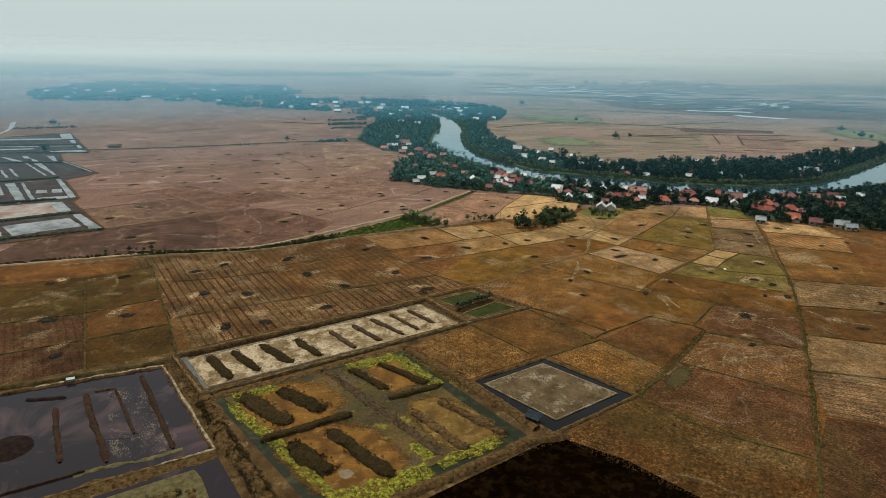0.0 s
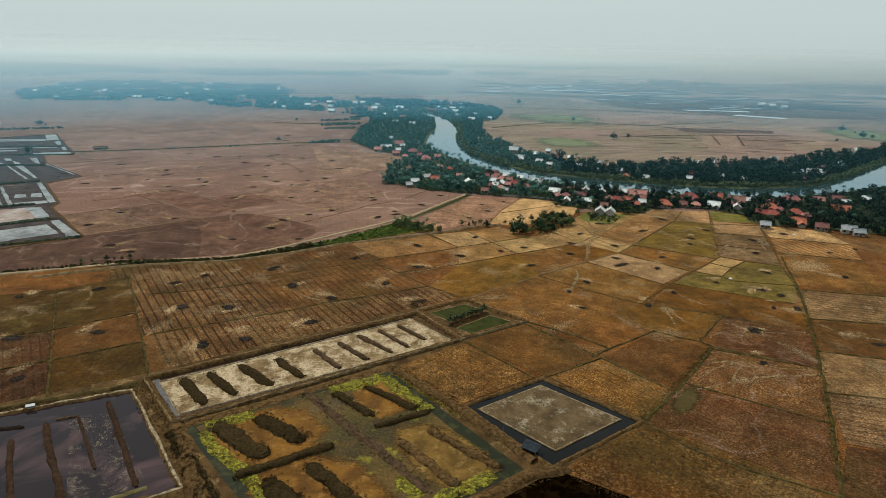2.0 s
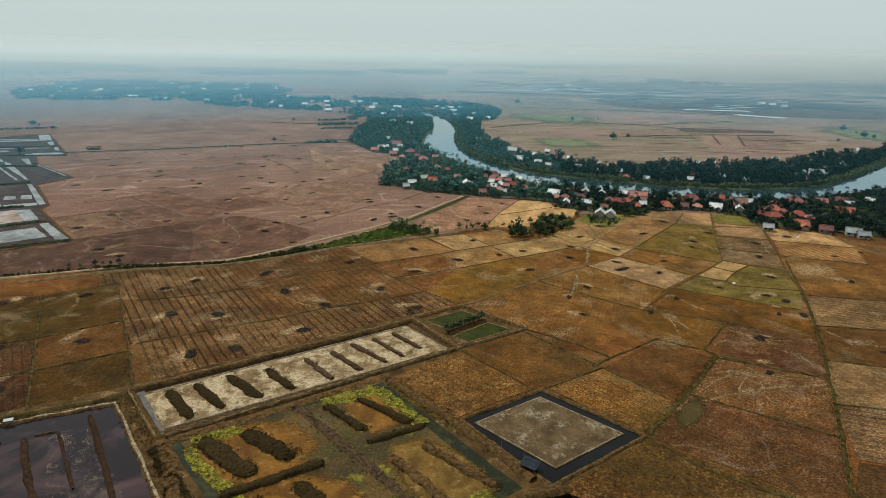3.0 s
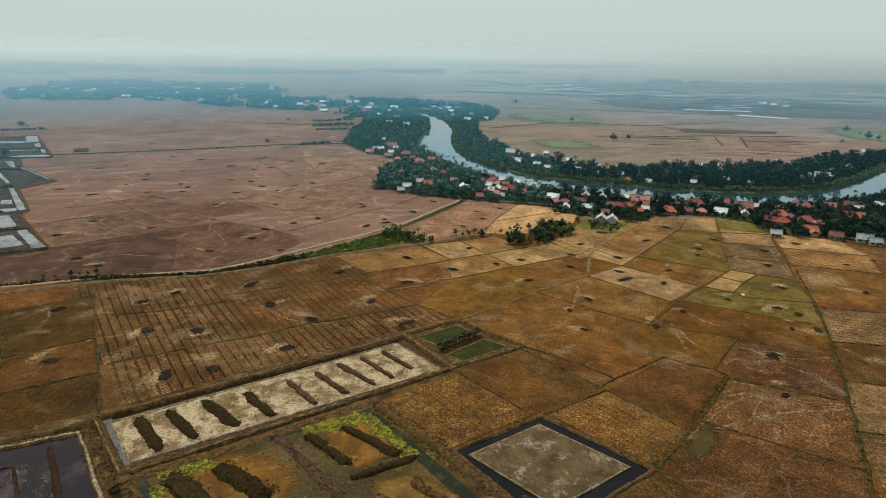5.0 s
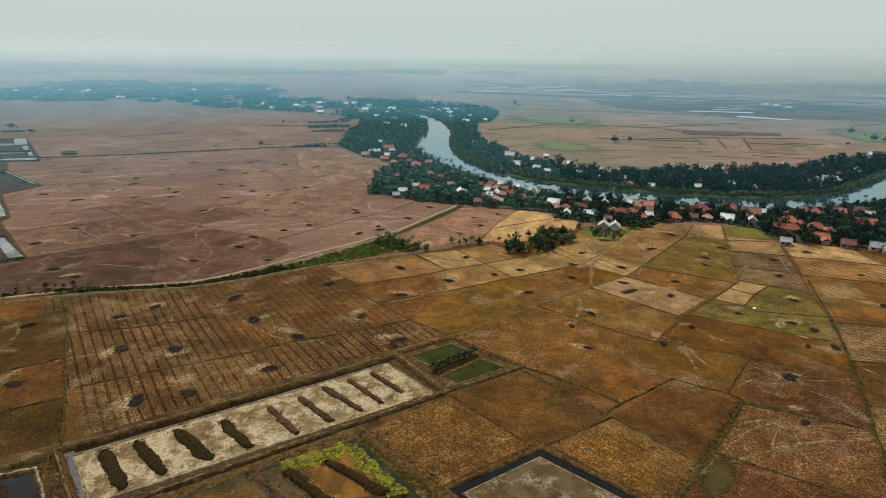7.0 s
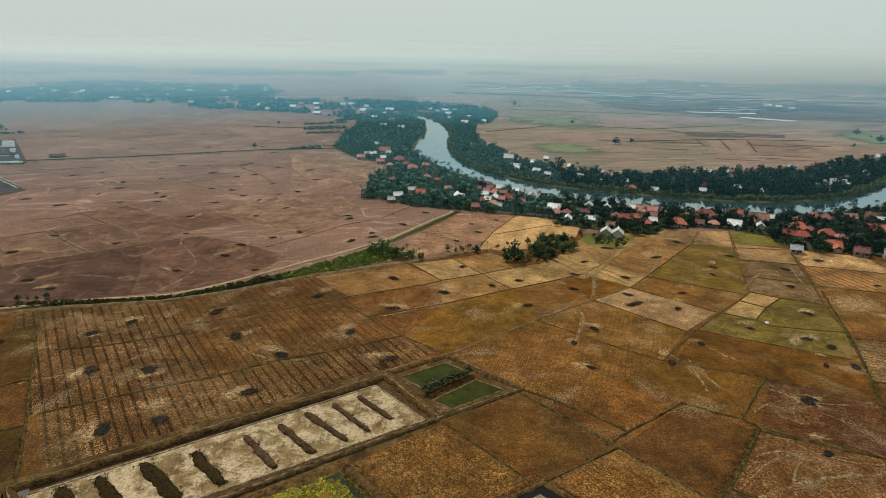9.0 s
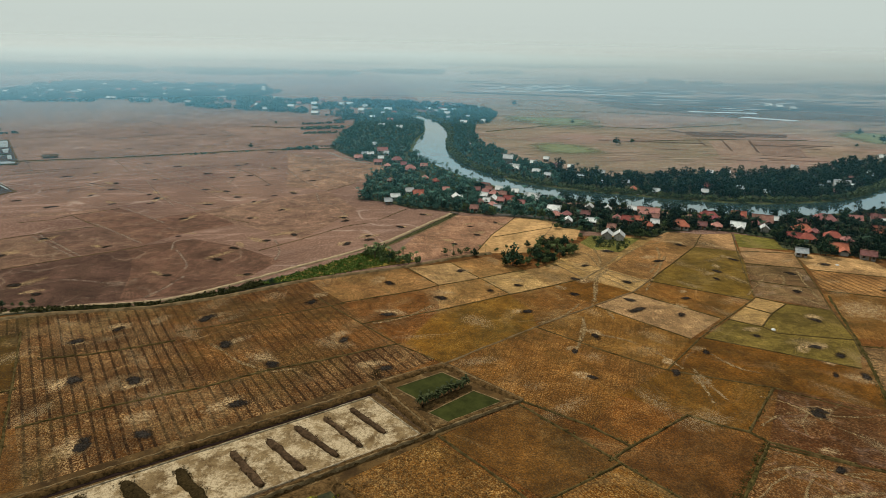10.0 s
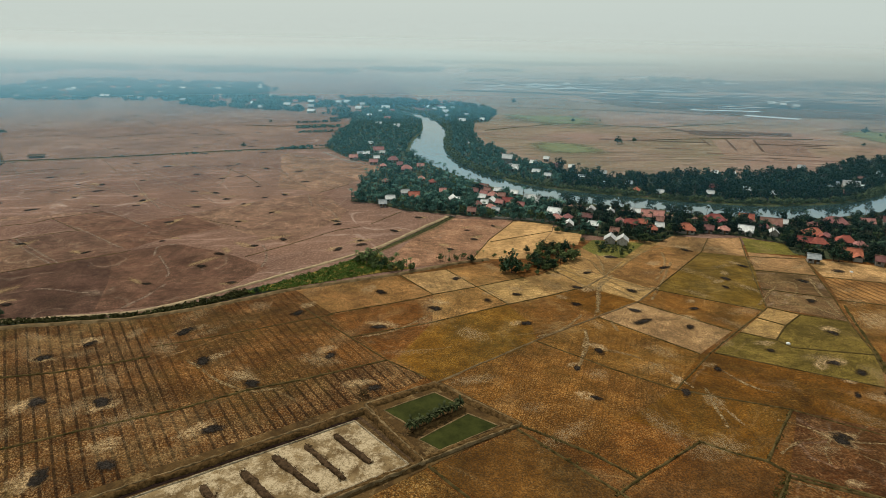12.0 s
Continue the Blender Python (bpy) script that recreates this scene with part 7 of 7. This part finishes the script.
woods("far_wood", scatter([(-1110, 1660), (-1000, 1890), (-860, 1850), (-480, 1930), (-230, 1900), (-270, 2200), (-900, 2300), (-1500, 2300), (-1900, 2700), (-1700, 1900)], 520, 12, t_rng, gaps=150), LOW, "broken hazy woods far across the plain", "woods", t_rng, 0.9, 1.7, LEAF_HAZY)
woods("far_wood", scatter([(-70, 1040), (10, 1040), (90, 1040), (60, 1100), (-60, 1160), (-160, 1180)], 220, 8, t_rng), LOW, "hazy trees at the far river bend", "woods", t_rng, 0.7, 1.2)
for poly, n in (([(-2400, 2300), (-700, 1900), (300, 2300), (300, 2480), (-800, 2150), (-2300, 2600)], 900), ([(-2400, 3200), (400, 2900), (1200, 3300), (1200, 3450), (-400, 3150), (-2400, 3500)], 900), ([(200, 1900), (1500, 1700), (2600, 2200), (2600, 2350), (1400, 1850), (300, 2000)], 130)):
    woods("far_wood", scatter(poly, n, 14, t_rng, gaps=260), LOW, "thin hazy line of trees near the horizon", "woods", t_rng, 1.2, 2.2)

# ---- brine pans ----
def pan(pts, material=SALT_WATER, words="shallow pale brine pan between dark dikes"):
    LEVEL[0] += 0.0015
    edge = resample(list(pts) + [pts[0]], 3.0 if abs(pts[0][0]) < 420 and pts[0][1] < 900 else 12.0)[:-1]
    pts = [(q.x + 0.7 * noise.noise((q.x * 0.2, q.y * 0.2, 2.0)), q.y + 0.9 * noise.noise((q.x * 0.2, q.y * 0.2, 8.0))) for q in edge]
    return tagged(polygon("brine_pan", pts, LEVEL[0], material), words, "brine pan", kind="structure")


PAN_EDGE = [(-518, 563), (-466, 640), (-417, 682), (-330.5, 566), (-351.6, 554.1), (-327.6, 519.2), (-271, 471), (-282, 445), (-241, 391.5), (-239.5, 381), (-187.5, 323), (-225, 293.5), (-260, 267)]
ring_of(PAN_EDGE, 1.8, 0.5, DIKE, "dark grassy dike round the brine pans")
tagged(polygon("pan_ground", PAN_EDGE, 0.06, PAN_MUD, 0.05), "dark wet ground between brine pans", "ground", kind="structure")
pan([(-245.5, 324.5), (-219.5, 344), (-203, 327.5), (-228.5, 307.5)], SALT_WATER)
pan([(-221.5, 350.5), (-218, 353), (-190, 325), (-195.5, 322.5)], SALT_WATER)
pan([(-289, 355.5), (-276, 366.5), (-253.5, 378), (-227.5, 359), (-256, 338), (-268, 327.5)], PAN_PINK)
pan([(-253.5, 378), (-245.5, 380.5), (-227, 359), (-233, 356)], SALT_WATER)
pan([(-315, 428), (-311, 432), (-269.5, 381.5), (-270, 374)], SALT_WATER)
pan([(-307.5, 433), (-305, 433), (-263.5, 382), (-264.5, 379)], SALT_WATER)
pan([(-289.5, 446), (-287.5, 448), (-244.5, 394.5), (-247, 391)], SALT_WATER)
pan([(-267.5, 389), (-252.5, 397), (-248, 391), (-262, 382)], SALT_WATER)
pan([(-273, 414), (-267.5, 416), (-260.5, 406), (-266.5, 404)], SALT_WATER)
pan([(-281.5, 411), (-275.5, 412), (-269.5, 404), (-276, 401)], SALT_WATER)
pan([(-425, 676), (-414, 678), (-390, 642), (-399, 637)], SALT_WATER)
pan([(-388, 630), (-385, 635), (-370.5, 613), (-374.5, 613)], SALT_WATER)
pan([(-363, 600), (-361.5, 603), (-348, 584), (-352, 584)], SALT_WATER)
pan([(-488, 621), (-403, 640), (-399, 635), (-482, 614)], SALT_WATER)
pan([(-368, 565), (-339.5, 575), (-334, 566), (-361.5, 556)], SALT_WATER)
pan([(-444, 562), (-391.5, 579), (-387.5, 573), (-439, 557)], SALT_WATER)
pan([(-488, 672), (-501, 703), (-534, 757), (-537, 771), (-507, 723), (-491, 690), (-483, 663)], SALT_WATER)
pan([(-335, 417), (-317.5, 426), (-293, 395), (-304.5, 386)], SALT_WATER)
pan([(-264, 318), (-246.5, 322.5), (-233, 306.5), (-246.5, 298.5)], SALT_WATER)
for a, b in (((-465.8, 639.7), (-393.9, 645.3)), ((-427.2, 584.2), (-364.2, 599.1))):
    pan([a, b, (b[0] - 1, b[1] - 4), (a[0] - 1, a[1] - 4)])
pan([(-390.8, 531.8), (-383.4, 529.7), (-351.8, 508.6), (-359.8, 507.7)])
pan([(-375.0, 536.5), (-369.4, 537.1), (-360.6, 526.6), (-365.2, 526.1)])
pan([(-360.2, 526.7), (-350.1, 519.5), (-298.5, 461.6), (-300.5, 461.4), (-343.3, 504.3)])
pan([(-356.1, 541.5), (-350.0, 542.2), (-330.7, 516.2), (-336.3, 518.3)])
pan([(-327.0, 516.6), (-322.5, 517.1), (-274.5, 475.1), (-280.8, 476.7)])
pan([(-350.8, 474.3), (-349.2, 474.5), (-326.0, 448.4), (-328.4, 448.2)])
pan([(-349.0, 481.5), (-346.9, 481.7), (-321.5, 453.0), (-323.9, 452.8)])
pan([(-352.0, 506.0), (-350.2, 506.2), (-303.8, 458.9), (-306.2, 458.7)])
PAN_DIKES = ([(-230.5, 300.5), (-187.5, 322)], [(-253, 333.5), (-223, 355.5)], [(-280.5, 373), (-253.5, 387)], [(-322.5, 433), (-291, 452)], [(-372, 504), (-353, 511), (-323, 509)], [(-429, 542), (-376, 555), (-328.5, 560)], [(-432, 591), (-362.5, 603)])
for line in PAN_DIKES:
    tagged(ridge("pan_dike", line, 2.4, 0.8, BUND_GREEN, jitter=0.5), "dark weedy dike between brine pans", "dike", kind="structure")
    weeds("dike_scrub", strip_between(line[0], line[-1], 3.0), 110, rng, "dark bushes on the dike between pans", LEAF_HAZY, 1.1, 1.8, 12, 0.3)

# ---- plots and narrow pans over the far plain ----
far_rng = np.random.default_rng(29)


FAR_GREEN = soft_mud("grazed_green_plain", (0.1, 0.112, 0.052), (0.145, 0.15, 0.07), (0.2, 0.165, 0.09), 0.02)
for i, pts in enumerate(([(73, 1006), (151, 985), (259, 980), (244, 844), (152, 830), (94, 922)], [(93, 735), (176, 735), (190, 670), (153, 640), (96, 655)], [(480, 880), (600, 900), (600, 730), (500, 700)])):
    soft_patch("pasture", pts, 0.27 + 0.01 * i, FAR_GREEN, "green grazing land beyond the river", "pasture", 0.8, 1)


def far_plot(name, x, y, w, d, turn, material, words, category):
    c, s = math.cos(turn), math.sin(turn)
    ring = [(x + c * a - s * b, y + s * a + c * b) for a, b in ((-w, -d), (w * far_rng.uniform(0.8, 1.1), -d), (w, d), (-w * far_rng.uniform(0.8, 1.1), d))]
    LEVEL[0] += 0.0015
    return tagged(polygon(name, ring, LEVEL[0], material), words, category, kind="structure")


for x, y in scatter([(120, 620), (330, 610), (560, 760), (1100, 1150), (900, 1500), (300, 1500), (60, 1250), (90, 900)], 190, 18, far_rng):
    tone = str(far_rng.choice(("farplot", "farplot", "fardark", "plaintan")))
    far_plot("field", x, y, far_rng.uniform(8, 40), far_rng.uniform(0.7, 2.6), radians(far_rng.uniform(-14, -2)), TONE[tone], "narrow dry plot on the far plain", "field")
for a, b, deep in (((311, 803), (376, 798), 5), ((384, 812), (427, 818), 3), ((300, 846), (317, 824), 4), ((333, 766), (311, 693), 1.2), ((364, 766), (334, 684), 1.4), ((309, 781), (296, 718), 0.7)):
    far_plot("field", (a[0] + b[0]) / 2, (a[1] + b[1]) / 2, math.dist(a, b) / 2, deep, math.atan2(b[1] - a[1], b[0] - a[0]), TONE["fardark"], "dark fallow strip between pale plots", "field")
for x, y in scatter([(80, 1350), (420, 1080), (800, 1150), (1500, 1500), (1900, 2300), (500, 2300), (100, 1900)], 60, 50, far_rng):
    far_plot("field", x, y, far_rng.uniform(40, 120), far_rng.uniform(6, 18), radians(far_rng.uniform(-12, 4)), PAN_MUD, "dark wet strip on the far plain", "field")
for x, y in scatter([(283, 1724), (781, 1868), (1101, 1577), (793, 1137), (521, 1107), (373.5, 1225), (252, 1381)], 70, 30, far_rng):
    far_plot("field", x, y, far_rng.uniform(15, 60), far_rng.uniform(3, 11), radians(far_rng.uniform(-14, 2)), PAN_MUD, "dark wet strip on the far plain", "field")
for a, b, deep in (((620, 2106), (752, 1966), 14), ((347, 1431), (422, 1388), 7), ((473, 1512), (554, 1480), 7), ((469, 1314), (546, 1304), 6), ((422, 1087), (528, 1078), 7), ((472, 1019), (539, 977), 9), ((310, 1561), (374, 1487), 8), ((743, 1857), (849, 1838), 10), ((500, 1160), (560, 1140), 4), ((300, 1290), (350, 1270), 4)):
    far_plot("brine_pan", (a[0] + b[0]) / 2, (a[1] + b[1]) / 2, math.dist(a, b) / 2, deep, math.atan2(b[1] - a[1], b[0] - a[0]), PALE_WATER, "long pale water pan on the far plain", "brine pan")
for x, y in scatter([(300, 1290), (480, 1110), (700, 1120), (1000, 1350), (1300, 1900), (600, 2000), (330, 1700)], 90, 28, far_rng):
    far_plot("brine_pan", x, y, far_rng.uniform(6, 26), far_rng.uniform(2.0, 5.5), radians(far_rng.uniform(-16, 4)), PALE_WATER, "narrow pale water pan on the far plain", "brine pan")
for x, y in scatter([(100, 1410), (235, 1470), (345, 1500), (360, 1680), (230, 1640), (105, 1560)], 30, 17, far_rng):
    far_plot("brine_pan", x, y, far_rng.uniform(7, 22), far_rng.uniform(3.0, 7.0), radians(far_rng.uniform(-10, 14)), PALE_WATER, "pale water pan in a far cluster", "brine pan")
tagged(ridge("road", soften([(48.5, 886), (48.5, 802), (42, 741), (43.5, 703)]), 5.0, 0.5, WALL, jitter=0.1), "pale concrete road along the river bank", "road", kind="structure")

# ---- haze over the distance, painted on two standing sheets ----
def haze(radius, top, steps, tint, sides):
    """Airlight painted on an upright curved sheet: thin near the ground line, thicker for what lies further behind it.
    """
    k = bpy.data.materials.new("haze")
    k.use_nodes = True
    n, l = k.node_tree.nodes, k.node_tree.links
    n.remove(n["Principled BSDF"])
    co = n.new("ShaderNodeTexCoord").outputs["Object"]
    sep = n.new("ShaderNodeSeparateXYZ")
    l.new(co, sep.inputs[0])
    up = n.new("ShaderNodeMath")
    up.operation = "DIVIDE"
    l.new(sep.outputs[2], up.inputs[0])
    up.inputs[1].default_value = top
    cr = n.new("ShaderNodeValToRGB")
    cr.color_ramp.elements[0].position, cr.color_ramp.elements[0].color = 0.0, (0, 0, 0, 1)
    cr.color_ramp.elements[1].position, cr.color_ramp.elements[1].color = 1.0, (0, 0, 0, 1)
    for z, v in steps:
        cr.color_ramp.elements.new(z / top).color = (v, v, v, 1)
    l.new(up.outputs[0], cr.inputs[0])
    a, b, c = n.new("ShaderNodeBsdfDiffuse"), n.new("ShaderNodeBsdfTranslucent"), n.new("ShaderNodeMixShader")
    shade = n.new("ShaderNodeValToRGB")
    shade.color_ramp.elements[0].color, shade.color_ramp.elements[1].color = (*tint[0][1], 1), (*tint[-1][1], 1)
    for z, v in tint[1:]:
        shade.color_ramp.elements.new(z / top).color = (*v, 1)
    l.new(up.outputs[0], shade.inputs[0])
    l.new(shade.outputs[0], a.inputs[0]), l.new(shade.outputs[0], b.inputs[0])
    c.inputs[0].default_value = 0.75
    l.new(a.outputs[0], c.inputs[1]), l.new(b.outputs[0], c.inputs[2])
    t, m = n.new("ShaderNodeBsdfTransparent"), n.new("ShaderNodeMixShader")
    # painted haze thins from the left of the sheet to the right
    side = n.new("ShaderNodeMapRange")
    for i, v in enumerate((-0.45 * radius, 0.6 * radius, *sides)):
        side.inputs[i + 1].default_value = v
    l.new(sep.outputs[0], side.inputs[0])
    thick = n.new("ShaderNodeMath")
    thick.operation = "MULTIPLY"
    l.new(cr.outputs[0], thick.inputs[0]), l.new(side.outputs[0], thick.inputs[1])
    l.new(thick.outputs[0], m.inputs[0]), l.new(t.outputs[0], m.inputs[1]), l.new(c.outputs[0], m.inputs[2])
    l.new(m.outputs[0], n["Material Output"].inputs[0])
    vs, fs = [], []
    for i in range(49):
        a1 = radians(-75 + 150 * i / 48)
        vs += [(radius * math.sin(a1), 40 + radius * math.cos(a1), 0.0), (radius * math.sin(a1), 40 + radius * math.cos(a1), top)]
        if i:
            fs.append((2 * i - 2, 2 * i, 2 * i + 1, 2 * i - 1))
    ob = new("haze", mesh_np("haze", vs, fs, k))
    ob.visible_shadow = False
    return tagged(ob, "curved see-through sheet tinted to imitate haze over the plain", "haze", kind="structure")


# added sheets at 800 m and 330 m, tint and opacity set by height
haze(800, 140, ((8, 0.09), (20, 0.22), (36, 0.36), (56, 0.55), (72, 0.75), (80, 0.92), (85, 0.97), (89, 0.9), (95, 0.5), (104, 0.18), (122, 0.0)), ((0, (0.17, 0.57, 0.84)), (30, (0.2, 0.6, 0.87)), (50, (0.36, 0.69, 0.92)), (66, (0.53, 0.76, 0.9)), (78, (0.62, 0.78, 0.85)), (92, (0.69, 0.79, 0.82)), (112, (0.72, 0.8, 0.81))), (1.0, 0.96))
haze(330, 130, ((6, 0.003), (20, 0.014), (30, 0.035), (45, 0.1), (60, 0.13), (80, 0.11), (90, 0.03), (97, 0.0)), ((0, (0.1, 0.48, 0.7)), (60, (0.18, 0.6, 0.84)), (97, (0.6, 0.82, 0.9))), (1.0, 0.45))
